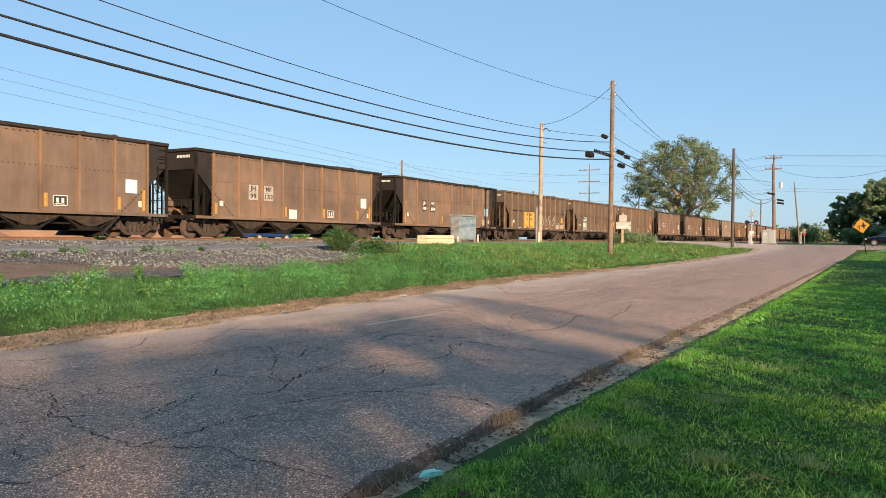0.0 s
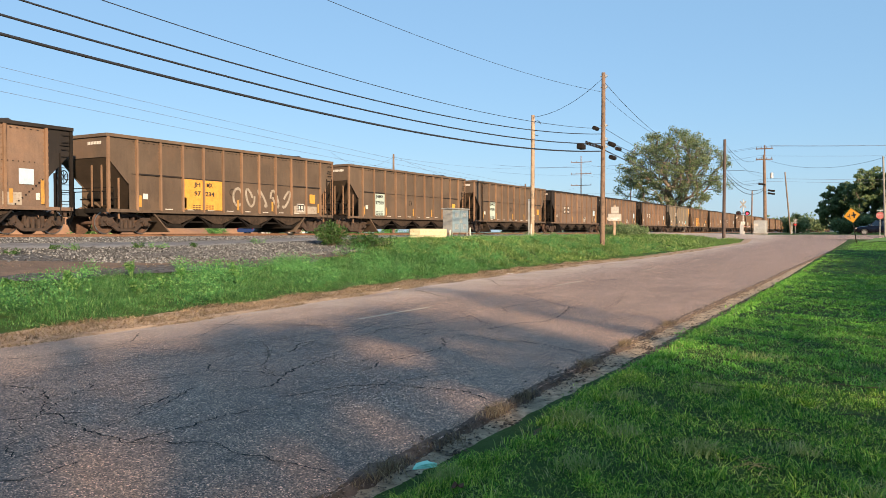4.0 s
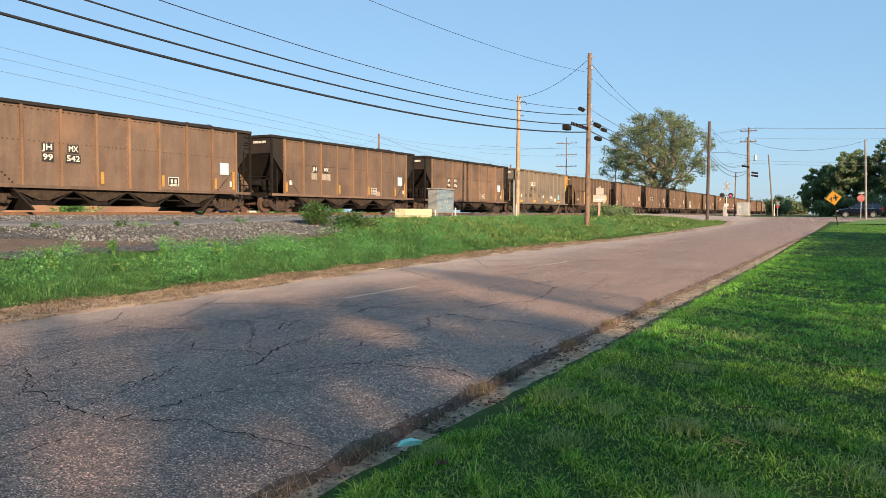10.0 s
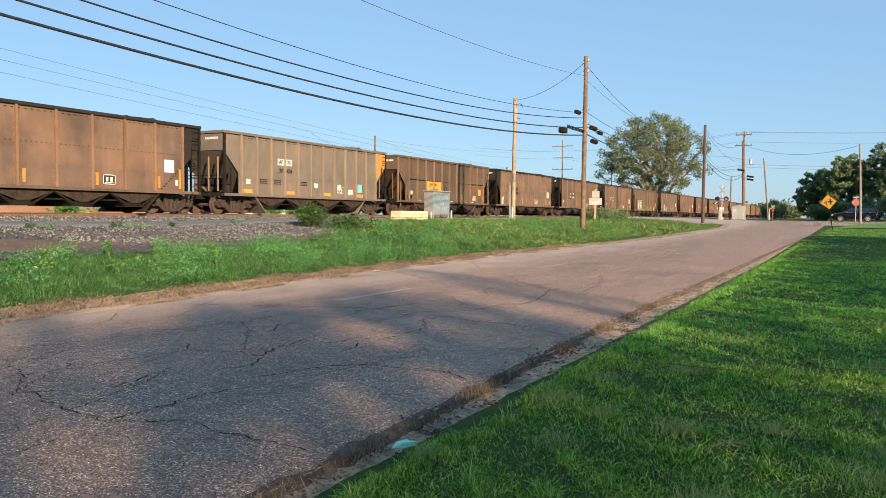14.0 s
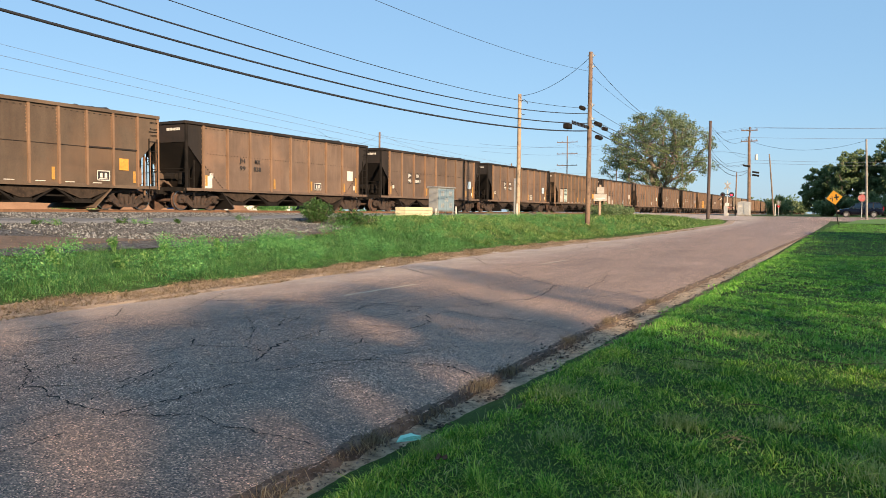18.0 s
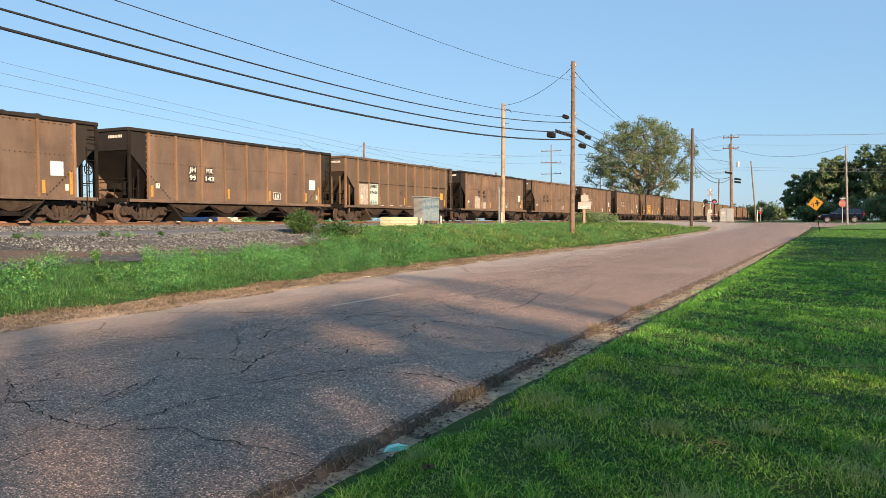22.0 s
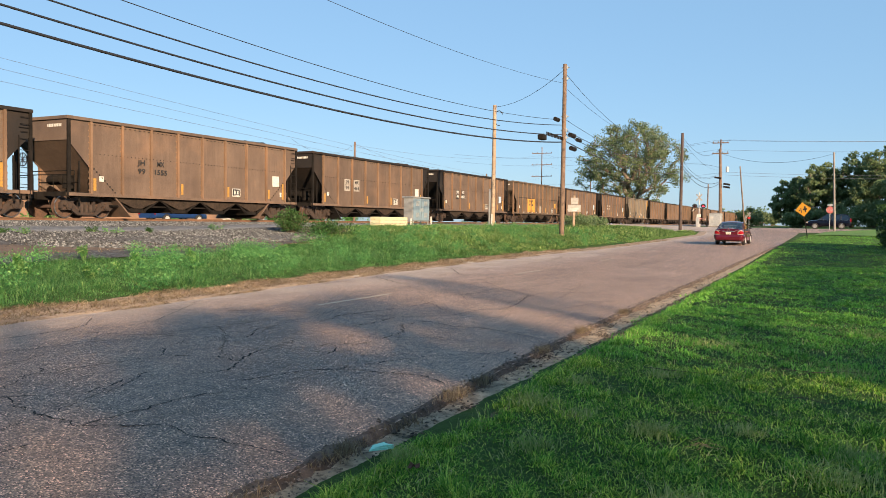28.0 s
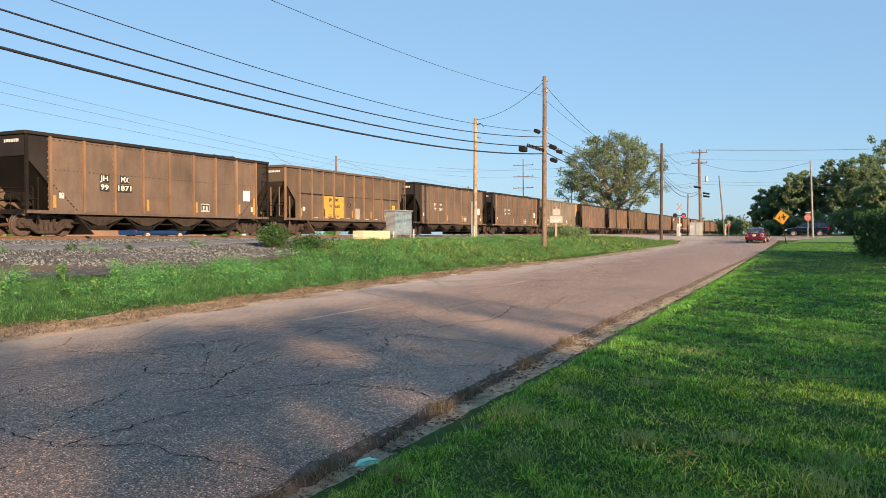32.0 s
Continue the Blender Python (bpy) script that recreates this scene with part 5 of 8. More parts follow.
# ---- trees ----
def leaf_cards(name, centres, radii, count, size, material, parent, seed, flat=0.75, keep=None):
    """Leaves in clumps: small bent quads scattered through each clump, denser to its rim."""
    rng = np.random.default_rng(seed)
    centres, radii = np.asarray(centres, float), np.asarray(radii, float)
    w = radii ** 2
    idx = rng.choice(len(centres), count, p=w / w.sum())
    d = rng.normal(size=(count, 3))
    d /= np.linalg.norm(d, axis=1)[:, None]
    rr = rng.random(count) ** 0.45
    p = centres[idx] + d * (rr * radii[idx])[:, None] * np.array([1, 1, flat])
    if keep is not None:
        p = p[keep(p)]
    n = len(p)
    a = rng.normal(size=(n, 3))
    a /= np.linalg.norm(a, axis=1)[:, None]
    b = np.cross(a, rng.normal(size=(n, 3)))
    b /= np.linalg.norm(b, axis=1)[:, None]
    s = size * rng.uniform(0.55, 1.25, n)[:, None]
    v = np.stack([p - a * s, p + b * s * 0.42, p + a * s, p - b * s * 0.42], 1).reshape(-1, 3)
    f = np.arange(4 * n, dtype=np.int32).reshape(-1, 4)
    return sheet(name, v, f, material, parent)


def tree(x, y, z0, height, spread, seed, leaves, size, material="leaf", trunk_r=0.4, crown_from=0.25, name="tree", label="", gaps=0.0, flat=0.75, clumps=60, keep=None, puff=(0.14, 0.3)):
    """Tapered trunk, forking limbs with clumps of leaves round their ends."""
    rng = random.Random(seed)
    t = tagged(new(name), label, "tree")
    t.location = (x, y, z0)
    bm = bmesh.new()
    tips = []

    def grow(p, d, length, r, level):
        q = p + d * length
        tube(bm, p, q, r, r * 0.68, n=7 if level < 2 else 5, caps=False)
        if level >= 3:
            tips.append(q)
            return
        if level:
            tips.append(q)
        for _ in range(3 if level < 2 else 2):
            a = Vector((rng.gauss(0, 1), rng.gauss(0, 1), rng.uniform(0.1, 1.0))).normalized()
            grow(q, (d * 0.55 + a * 0.75).normalized(), length * rng.uniform(0.55, 0.8), r * 0.6, level + 1)

    base = height * crown_from
    tube(bm, (0, 0, -0.3), (0, 0, base), trunk_r * 1.2, trunk_r, n=10, caps=False)
    for k in range(4):
        a = 2 * math.pi * k / 4 + rng.uniform(-0.5, 0.5)
        grow(Vector((0, 0, base * rng.uniform(0.75, 1.0))), Vector((math.cos(a) * 0.62, math.sin(a) * 0.62, 0.8)).normalized(), height * 0.24, trunk_r * 0.6, 0)
    part("trunk", bm, "bark", t)
    cs, rs = [], []
    for _ in range(clumps):
        while True:
            u = Vector((rng.uniform(-1, 1), rng.uniform(-1, 1), rng.uniform(-1, 1)))
            if 0.25 < u.length < 1.0:
                break
        zc = base * 0.8 + (height - base * 0.8) * (0.5 + 0.5 * u.z)
        wide = spread * (1.0 - 0.25 * max(0, u.z))
        cs.append((u.x * wide, u.y * wide, min(zc, height * 0.97)))
        rs.append(spread * rng.uniform(*puff))
    cs += [tuple(p) for p in tips]
    rs += [spread * puff[1] * 0.6] * len(tips)
    off = np.array([x, y, z0])
    leaf_cards("crown", cs, rs, leaves, size, material, t, seed, flat, (lambda p: keep(p + off)) if keep else None)
    return t


def limb_tree(x, y, z0, height, spread, seed, leaves, size, material, trunk_r, fork, label, points=300, puff=(0.07, 0.13), low=0.2, flat=0.8):
    """A tree whose limbs reach out from the fork to points all through an uneven dome; leaves sit round those points."""
    rng = random.Random(seed)
    t = tagged(new("tree"), label, "tree")
    t.location = (x, y, z0)
    root = Vector((0, 0, height * fork))
    mid = height * (0.5 + low * 0.5)
    goals = []
    while len(goals) < points:
        u = Vector((rng.uniform(-1, 1), rng.uniform(-1, 1), rng.uniform(-1, 1)))
        rim = 0.86 + 0.26 * noise.noise(u.normalized() * 1.7 + Vector((seed, 0, 0)))
        if u.length > rim or u.length < rim * 0.3 * rng.random():
            continue
        goals.append(Vector((u.x * spread, u.y * spread, mid + u.z * (height - mid) / 0.92)))
    goals.sort(key=lambda p: (p - root).length)
    nodes, mother, way = [Vector((0, 0, -0.3)), root.copy()], [-1, 0], [0.0, 0.0]
    for p in goals:
        best = min(range(1, len(nodes)), key=lambda i: (nodes[i] - p).length + 0.35 * way[i] + (3.0 if nodes[i].z > p.z + 1.0 else 0.0))
        a = nodes[best]
        # each reach bends a little upward on its way
        m = a.lerp(p, 0.5) + Vector((rng.gauss(0, 0.05), rng.gauss(0, 0.05), 0.05)) * (p - a).length
        nodes.append(m)
        mother.append(best)
        way.append(way[best] + (m - a).length)
        nodes.append(p)
        mother.append(len(nodes) - 2)
        way.append(way[-1] + (p - m).length)
    load = [0.0] * len(nodes)
    for i in range(len(nodes) - 1, 0, -1):
        load[i] = max(load[i], 1.0)
        load[mother[i]] += load[i]
    bm = bmesh.new()
    for i in range(1, len(nodes)):
        r = trunk_r * (load[i] / load[0]) ** 0.45
        r0 = r * 1.25 if mother[i] == 0 else min(r * 1.2, trunk_r * (load[mother[i]] / load[0]) ** 0.45)
        tube(bm, nodes[mother[i]], nodes[i], r0, r, n=9 if r > 0.2 else 5, caps=False)
    part("trunk", bm, "bark", t)
    leaf_cards("crown", [tuple(p) for p in goals], [spread * rng.uniform(*puff) for _ in goals], leaves, size, material, t, seed, flat)
    return t


limb_tree(-36.8, 165, 1.1, 22.0, 12.4, 4, 37000, 0.22, "leaf", 0.85, 0.13, points=430, puff=(0.06, 0.115), low=0.16, label="broad old tree with thin grey-green foliage behind the train")
RIGHT_TREES = [(-5.0, 156, 9.0, 3.9), (-0.4, 150, 11.0, 4.6), (4.5, 152, 12.5, 5.6), (9.5, 145, 12.5, 6.0), (15.5, 150, 18.0, 7.5), (23, 150, 18.5, 8), (12, 128, 10.5, 5), (18.5, 128, 12, 5.5), (31, 150, 18, 8), (27, 126, 12, 6)]
for i, (x, y, hgt, sp) in enumerate(RIGHT_TREES):
    limb_tree(x, y, 1.0, hgt * 1.02, sp * 1.1, 20 + i, 17000, 0.27, "leaf_dark", 0.3, 0.08, points=230, puff=(0.08, 0.15), low=0.03, label="dense green roadside tree at the edge of a thicket")
for i, (x, y, hgt, sp) in enumerate([(-14, 175, 4.0, 3.2), (-3.2, 143, 4.0, 2.8), (2, 141, 4.2, 3.2), (7, 134, 4.5, 3.2), (12.5, 121, 4.2, 3.4), (18, 119, 4.6, 3.6), (24, 118, 4.8, 3.8)]):
    tree(x, y, 1.0, hgt, sp, 60 + i, 6000, 0.25, "leaf_dark", 0.12, 0.03, name="shrub", label="dense green shrub below the trees", clumps=50)
for i in range(26):
    x = -22 - i * 9.0
    tree(x, 420 + 40 * math.sin(i * 2.1) + max(0, i - 8) * 8, 1.0, 9 + 3 * math.sin(i * 1.7), 9.0, 90 + i, 1100, 0.9, "leaf_dark", 0.3, 0.06, label="far tree in a hazy tree line", clumps=14)
for i in range(8):
    tree(-13.5 - i * 4.0, 250 + i * 14, 1.0, 4.6 + 1.0 * math.sin(i * 2.7), 4.0, 130 + i, 1600, 0.6, "leaf", 0.2, 0.06, label="small tree beyond the crossing", clumps=16)

# sun side: tall unseen trees added behind the camera; their cut leaves dapple the road
TAN_EL = math.tan(radians(SUN_EL))
HX, HY = math.sin(radians(SUN_AZ)), math.cos(radians(SUN_AZ))
# gaps cut in the crowns so that sun falls on these ground spots
GAPS = [(3.23, -9.2, 0.36, 1.2), (2.95, -6.0, 0.4, 0.9), (1.9, -5.5, 0.22, 0.45), (1.38, -4.9, 0.34, 0.75), (0.0, -5.45, 0.38, 0.9), (0.7, -4.3, 0.2, 0.5), (-1.1, -10.4, 0.5, 1.2), (4.6, -1.2, 0.35, 0.6)]


def shaded(p):
    """Which leaves stay: none where a shaft of sun reaches the ground."""
    c = -HY * p[:, 0] + HX * p[:, 1]
    s = HX * p[:, 0] + HY * p[:, 1] - p[:, 2] / TAN_EL
    ok = (c < 6.15 + 0.25 * np.sin(p[:, 2] * 0.9)) | ((c > 7.2) & (c < 9.0))
    # leaf density set by where each leaf's shadow falls on the ground
    chance = np.modf(np.abs(np.sin(p[:, 0] * 78.233 + p[:, 1] * 12.9898 + p[:, 2] * 37.719) * 43758.5453))[0]
    reach = np.interp(c, [-6, 0, 3, 6], [-10.5, -11.0, -12.0, -15.0]) + 0.5 * np.sin(c * 2.3) + 0.3 * np.sin(c * 6.1)
    close = 1.0 + 1.1 * np.interp(c, [0.8, 2.2], [1.0, 0.0]) * np.interp(s, [-7.8, -6.5, -4.8, -4.3], [0.0, 1.0, 1.0, 0.0])
    ok &= (chance < close * np.interp(s - reach, [-1.2, 0.8, 7.6, 9.4], [0.0, 0.18, 0.21, 0.085])) | (c > 7)
    # the bank beyond the road and the train lie in the sun
    ok &= p[:, 2] - (p[:, 0] + 18.5) / HX * TAN_EL < 0.6
    for c0, s0, rc, rs in GAPS:
        ok &= ((c - c0) / rc) ** 2 + ((s - s0) / rs) ** 2 > 1
    return ok


for i, (c, s, hgt, sp, n) in enumerate([(0.8, 24, 19, 6.2, 66000), (-7, 30, 25, 6.8, 50000), (-17, 29, 25, 6.5, 30000), (-28, 30, 26, 7, 20000), (3.2, 14, 10.5, 3.4, 26000), (8.1, 13, 10.6, 1.5, 1500)]):
    tree(-HY * c + HX * s, HX * c + HY * s, 0.0, hgt, sp, 200 + i, n, 0.16, "leaf", 0.3, 0.12, label="tall leafy unseen tree added to shade the road and lawn", clumps=420, puff=(0.16, 0.3), keep=shaded)

# clipped hedge along the lawn; its unseen near run is added to shade the grass
hedge = tagged(new("hedge"), "tall clipped green hedge along the lawn, its unseen near run added for shade", "hedge")
bm = bmesh.new()
for i in range(132):
    yy = 10.8 + i * 0.35 if i < 120 else 3.8 + (i - 120) * 0.35
    tube(bm, (5.2 + 0.3 * math.sin(i * 2.3), yy, -0.1), (5.2 + 0.7 * math.sin(i * 5.1), yy + 0.4 * math.sin(i), 2.5), 0.03, 0.01, n=5, caps=False)
tagged(part("stem_thicket", bm, "bark", hedge), kind="stuff")
_rng = np.random.default_rng(5)
_n = 1650
_cy = np.where(_rng.random(_n) < 0.14, _rng.uniform(2.0, 11.0, _n), _rng.uniform(10.5, 53, _n))
_cs = np.stack([np.where(_rng.random(_n) < 0.6, 4.45, _rng.uniform(4.4, 6.3, _n)), _cy, _rng.uniform(0.25, 2.85, _n)], 1)
_cs[:, 2] = np.where(_cs[:, 0] > 4.46, 2.75, _cs[:, 2]) + np.interp(_cy, [10, 30, 45, 53], [0, 0, 0.1, 0.05])
_cs[:, 0] += np.interp(_cy, [38, 53], [0, -1.35])
_cs = _cs[(_cy > 40) | (_rng.random(_n) < 0.55)]
_n = len(_cs)
_end = _rng.random(_n) < 0.15
_cs[_end, 1] = 52.7
_cs[_end, 0] = _rng.uniform(3.05, 6.3, _end.sum())
_cs[_end, 2] = _rng.uniform(0.3, 2.85, _end.sum())
_cs[:, 2] = np.minimum(_cs[:, 2], 2.45)
leaf_cards("foliage", _cs, np.full(_n, 0.33), 34000, 0.085, "leaf_hedge", hedge, 6, 1.0)
# inside of the hedge: dense at the far end, thin shade filter along the unseen run
_n = 1200
_cy = np.where(_rng.random(_n) < 0.55, _rng.uniform(1.6, 40, _n), _rng.uniform(40, 52.2, _n))
_cs = np.stack([_rng.uniform(4.85, 6.0, _n) + np.interp(_cy, [38, 53], [0, -1.2]), _cy, _rng.uniform(0.35, 2.4, _n)], 1)
leaf_cards("inner_foliage", _cs, np.full(_n, 0.45), 11000, 0.16, "leaf_hedge", hedge, 8, 1.0)


# ---- grass ----
def ground_zv(x, y):
    rz = np.interp(y, [30, 51, 81, 100, 140, 400], [0, 0.2, 0.53, 0.98, 1.2, 1.25])
    d = np.interp(y, LEFT_Y, LEFT_X) - x
    near = np.interp(d, [0.05, 0.6, 1.1, 1.9, 4.9, 7.9, 9.9, 11.9, 14.4, 16], [-0.05, 0.03, 0.1, 0.2, 0.35, 0.55, 0.75, 0.95, 1.13, 1.2])
    far = np.interp(d, [0.05, 0.5, 1.2, 2.4, 4, 6, 8, 10, 14], [-0.05, 0.04, 0.16, 0.42, 0.7, 0.92, 1.05, 1.14, 1.2])
    k = np.clip((y - 20) / 14, 0, 1)
    k = k * k * (3 - 2 * k)
    left = np.maximum(near * (1 - k) + far * k, rz - 0.05)
    j = np.clip((x + 2.62) / 0.42, 0, 1)
    return np.where(x > -8, rz - 0.12 + 0.14 * j * j * (3 - 2 * j), left)


def blade_field(x, y, h, w, seed, lean=0.5, droop=0.35, away=None):
    """Curved blades: three triangles each, rooted in the ground."""
    rng = np.random.default_rng(seed)
    n = len(x)
    z = ground_zv(x, y) - 0.025
    a = rng.uniform(0, 2 * np.pi, n) if away is None else away + rng.normal(0, 0.5, n)
    dx, dy = np.cos(a), np.sin(a)
    b = rng.uniform(0, 2 * np.pi, n) if away is None else a + np.pi / 2 + rng.normal(0, 0.4, n)
    wx, wy = np.cos(b) * w / 2, np.sin(b) * w / 2
    l = lean * h * rng.uniform(0.1, 1.0, n)
    p0 = np.stack([x - wx, y - wy, z], 1)
    p1 = np.stack([x + wx, y + wy, z], 1)
    p2 = np.stack([x + dx * l * 0.4 - wx * 0.8, y + dy * l * 0.4 - wy * 0.8, z + h * 0.6], 1)
    p3 = np.stack([x + dx * l * 0.4 + wx * 0.8, y + dy * l * 0.4 + wy * 0.8, z + h * 0.6], 1)
    p4 = np.stack([x + dx * l * 1.2, y + dy * l * 1.2, z + h * (1 - droop * rng.random(n))], 1)
    v = np.stack([p0, p1, p2, p3, p4], 1).reshape(-1, 3)
    o = (np.arange(n) * 5)[:, None]
    f = np.concatenate([o + np.array([0, 1, 3]), o + np.array([0, 3, 2]), o + np.array([2, 3, 4])], 1).reshape(-1, 3)
    return v, f


def merged(name, fields, material, label, category):
    vs, fs, o = [], [], 0
    for v, f in fields:
        vs.append(v)
        fs.append(f + o)
        o += len(v)
    return tagged(sheet(name, np.concatenate(vs), np.concatenate(fs), material), label, category, kind="stuff")


def patchy(x, y, scale, seed):
    """Slow waves that thin or thicken the growth."""
    return 0.5 + 0.25 * np.sin(x * scale + seed) * np.cos(y * scale * 0.8 + seed * 2) + 0.25 * np.sin((x + y) * scale * 2.3 + seed * 3)


def tufted(n, x0, x1, y0, y1, many, spread):
    """Places of n blades that stand in tufts, the way each blade leans from its tuft's middle, and a number for each tuft."""
    m = max(1, n // many)
    cx, cy, vigour = rg.uniform(x0, x1, m), rg.uniform(y0, y1, m), rg.random(m)
    i = rg.integers(0, m, n)
    a, r = rg.uniform(0, 2 * np.pi, n), np.abs(rg.normal(0, spread, n)) * (0.5 + vigour[i])
    return cx[i] + r * np.cos(a), cy[i] + r * np.sin(a), a, vigour[i]


rg = np.random.default_rng(11)
lawn = []
for y0, y1, dens, h, w in ((2.2, 4.5, 12500, 0.052, 0.0048), (4.5, 8, 7600, 0.054, 0.0066), (8, 14, 2900, 0.056, 0.0105), (14, 30, 850, 0.06, 0.018), (30, 82, 200, 0.05, 0.026)):
    x1 = 0.12 * y1 + 1.6
    n = int((x1 + 2.85) * (y1 - y0) * dens)
    x, y, away, vigour = tufted(n, -2.85, x1, y0, y1, 10, 0.03 * max(1.0, y0 / 4))
    edge = np.interp(y, RIGHT_Y, RIGHT_X) + 0.49 + 0.15 * np.sin(y * 1.37 + 0.6) + 0.07 * np.sin(y * 3.9) + 0.05 * np.sin(y * 9.7) + rg.normal(0, 0.06, n)
    ok = (x > edge) & (x < 0.12 * y + 1.5) & (rg.random(n) < 0.7 + 0.5 * patchy(x, y, 2.3, 1.0))
    x, y, away, vigour = x[ok], y[ok], away[ok], vigour[ok]
    tuft = np.clip(np.sin(x * 7.3 + 2 * np.sin(y * 3.7)) * np.sin(y * 6.1 + 2 * np.sin(x * 4.3)) - 0.72, 0, 1) * 4.0
    tall = 0.62 + 0.6 * patchy(x, y, 3.1, 4.0) ** 1.5 + 0.7 * tuft
    lawn.append(blade_field(x, y, h * tall * (0.5 + 0.8 * vigour) * rg.uniform(0.6, 1.4, len(x)), w * (0.7 + 0.6 * vigour) * rg.uniform(0.7, 1.3, len(x)), int(y0 * 10), 1.3, 0.45, away))
merged("lawn_grass", lawn[:2], "lawn", "mown green lawn grass with a few pale tufts", "grass")
merged("lawn_grass", lawn[2:], "lawn_far", "even mown green lawn towards the side street", "grass")
# paler, longer tufts
pale = []
for i, (tx, ty, tr, n) in enumerate([(-0.98, 5.3, 0.13, 420), (-1.97, 5.72, 0.16, 420), (0.15, 4.8, 0.22, 600), (-1.55, 5.5, 0.12, 200), (0.25, 5.3, 0.16, 300), (-2.25, 4.0, 0.1, 220), (-0.4, 5.6, 0.12, 200), (-1.6, 4.6, 0.14, 220), (-1.3, 7.4, 0.18, 260), (0.3, 8.4, 0.25, 260), (-1.1, 9.6, 0.25, 260), (-0.6, 4.0, 0.14, 260), (-1.9, 6.7, 0.12, 160), (0.6, 11.5, 0.35, 300)]):
    x, y = tx + rg.normal(0, tr * 0.6, n), ty + rg.normal(0, tr * 0.6, n)
    pale.append(blade_field(x, y, rg.uniform(0.06, 0.14, n), rg.uniform(0.004, 0.008, n), 900 + i, 1.0))
n = 9000
y = 2.5 + 10 * rg.random(n) ** 1.5
x = rg.uniform(-2.3, 1.6, n)
pale.append(blade_field(x, y, rg.uniform(0.04, 0.1, n), rg.uniform(0.004, 0.009, n), 930, 1.2))
merged("pale_grass_tufts", pale, "lawn_pale", "longer yellowish tufts in the mown lawn", "grass")

verge = []
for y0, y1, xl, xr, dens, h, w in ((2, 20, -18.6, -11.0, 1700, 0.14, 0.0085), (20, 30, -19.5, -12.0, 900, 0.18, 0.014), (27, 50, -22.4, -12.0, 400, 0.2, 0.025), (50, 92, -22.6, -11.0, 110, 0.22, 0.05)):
    n = int((xr - xl) * (y1 - y0) * dens)
    x, y, away, vigour = tufted(n, xl, xr, y0, y1, 22, 0.1)
    left = np.interp(y, [8, 12, 20, 26, 31, 36, 60, 120], [-16.9, -17.1, -17.8, -19.0, -22.0, -22.4, -22.8, -23]) + 0.5 * np.sin(y * 0.9) + 0.3 * np.sin(y * 2.7)
    right = np.interp(y, LEFT_Y, LEFT_X) - 0.75 + 0.15 * np.sin(y * 1.7)
    fade = np.clip((x - left) / 1.2, 0, 1)
    ok = (x > left) & (x < right) & (rg.random(n) < (0.35 + 0.9 * patchy(x, y, 1.1, 2.0)) * (0.25 + 0.75 * fade))
    x, y, away, vigour = x[ok], y[ok], away[ok], vigour[ok]
    tall = (0.55 + 0.75 * vigour) * (0.45 + 0.55 * np.clip((x - left[ok]) / 3.0, 0, 1)) * (0.5 + 0.9 * patchy(x, y, 0.9, 5.0)) * np.clip(0.45 + (right[ok] - x) / 1.5, 0.45, 1.0)
    verge.append(blade_field(x, y, h * tall * rg.uniform(0.5, 1.4, len(x)), w * rg.uniform(0.6, 1.3, len(x)), int(y0 + 77), 1.7, 0.6, away))
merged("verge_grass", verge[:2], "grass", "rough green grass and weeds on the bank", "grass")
# the far bank takes the copy with sunlight in its colour
merged("verge_grass", verge[2:], "grass_sun_tinted", "yellow-green rough grass along the railway bank, sunlight put into its colour", "grass")

_m = 1500
_wy = 3 + 52 * rg.random(_m) ** 1.2
_wx = np.interp(_wy, LEFT_Y, LEFT_X) - 0.9 - 7.5 * rg.random(_m) ** 0.8
_wl = np.interp(_wy, [8, 12, 20, 26, 31, 36, 60], [-16.6, -16.8, -17.5, -18.8, -21.8, -22.2, -22.6])
_ok = (_wx > _wl) & (patchy(_wx, _wy, 0.7, 3.0) > 0.42)
_wx, _wy = _wx[_ok], _wy[_ok]
_wr = rg.uniform(0.1, 0.3, len(_wx))
tagged(leaf_cards("verge_weeds", np.stack([_wx, _wy, ground_zv(_wx, _wy) + 0.08 + 0.4 * _wr], 1), _wr, 60000, 0.027, "weed_leaf", None, 12, 0.9), "low broad-leaved weeds among the verge grass", "weeds", kind="stuff")

straw = []
for y0, y1, dens, w in ((3, 25, 1000, 0.017), (25, 60, 380, 0.034)):
    n = int(1.6 * (y1 - y0) * dens)
    y = rg.uniform(y0, y1, n)
    x = np.interp(y, LEFT_Y, LEFT_X) - rg.uniform(-0.12, 1.0, n) * 0.7 - 0.05 + 0.12 * np.sin(y * 2.2)
    straw.append(blade_field(x, y, rg.uniform(0.03, 0.14, n), w * 0.75 * rg.uniform(0.6, 1.2, n), int(y0 + 177), 2.4, 0.9))
for y0, y1, dens, w in ((2.5, 8, 50, 0.004), (8, 26, 20, 0.007)):
    n = int((y1 - y0) * dens)
    y = rg.uniform(y0, y1, n)
    ok = rg.random(n) < np.clip(np.sin(y * 2.6) * np.sin(y * 0.9 + 1.0) + 0.35, 0.05, 1)
    y = y[ok]
    x = np.interp(y, RIGHT_Y, RIGHT_X) + 0.04 + rg.normal(0, 0.07, len(y))
    v, f = blade_field(x, y, rg.uniform(0.03, 0.11, len(y)), w * rg.uniform(0.6, 1.2, len(y)), int(y0 + 277), 1.2, 0.5)
    v[:, 2] += 0.07
    straw.append((v, f))
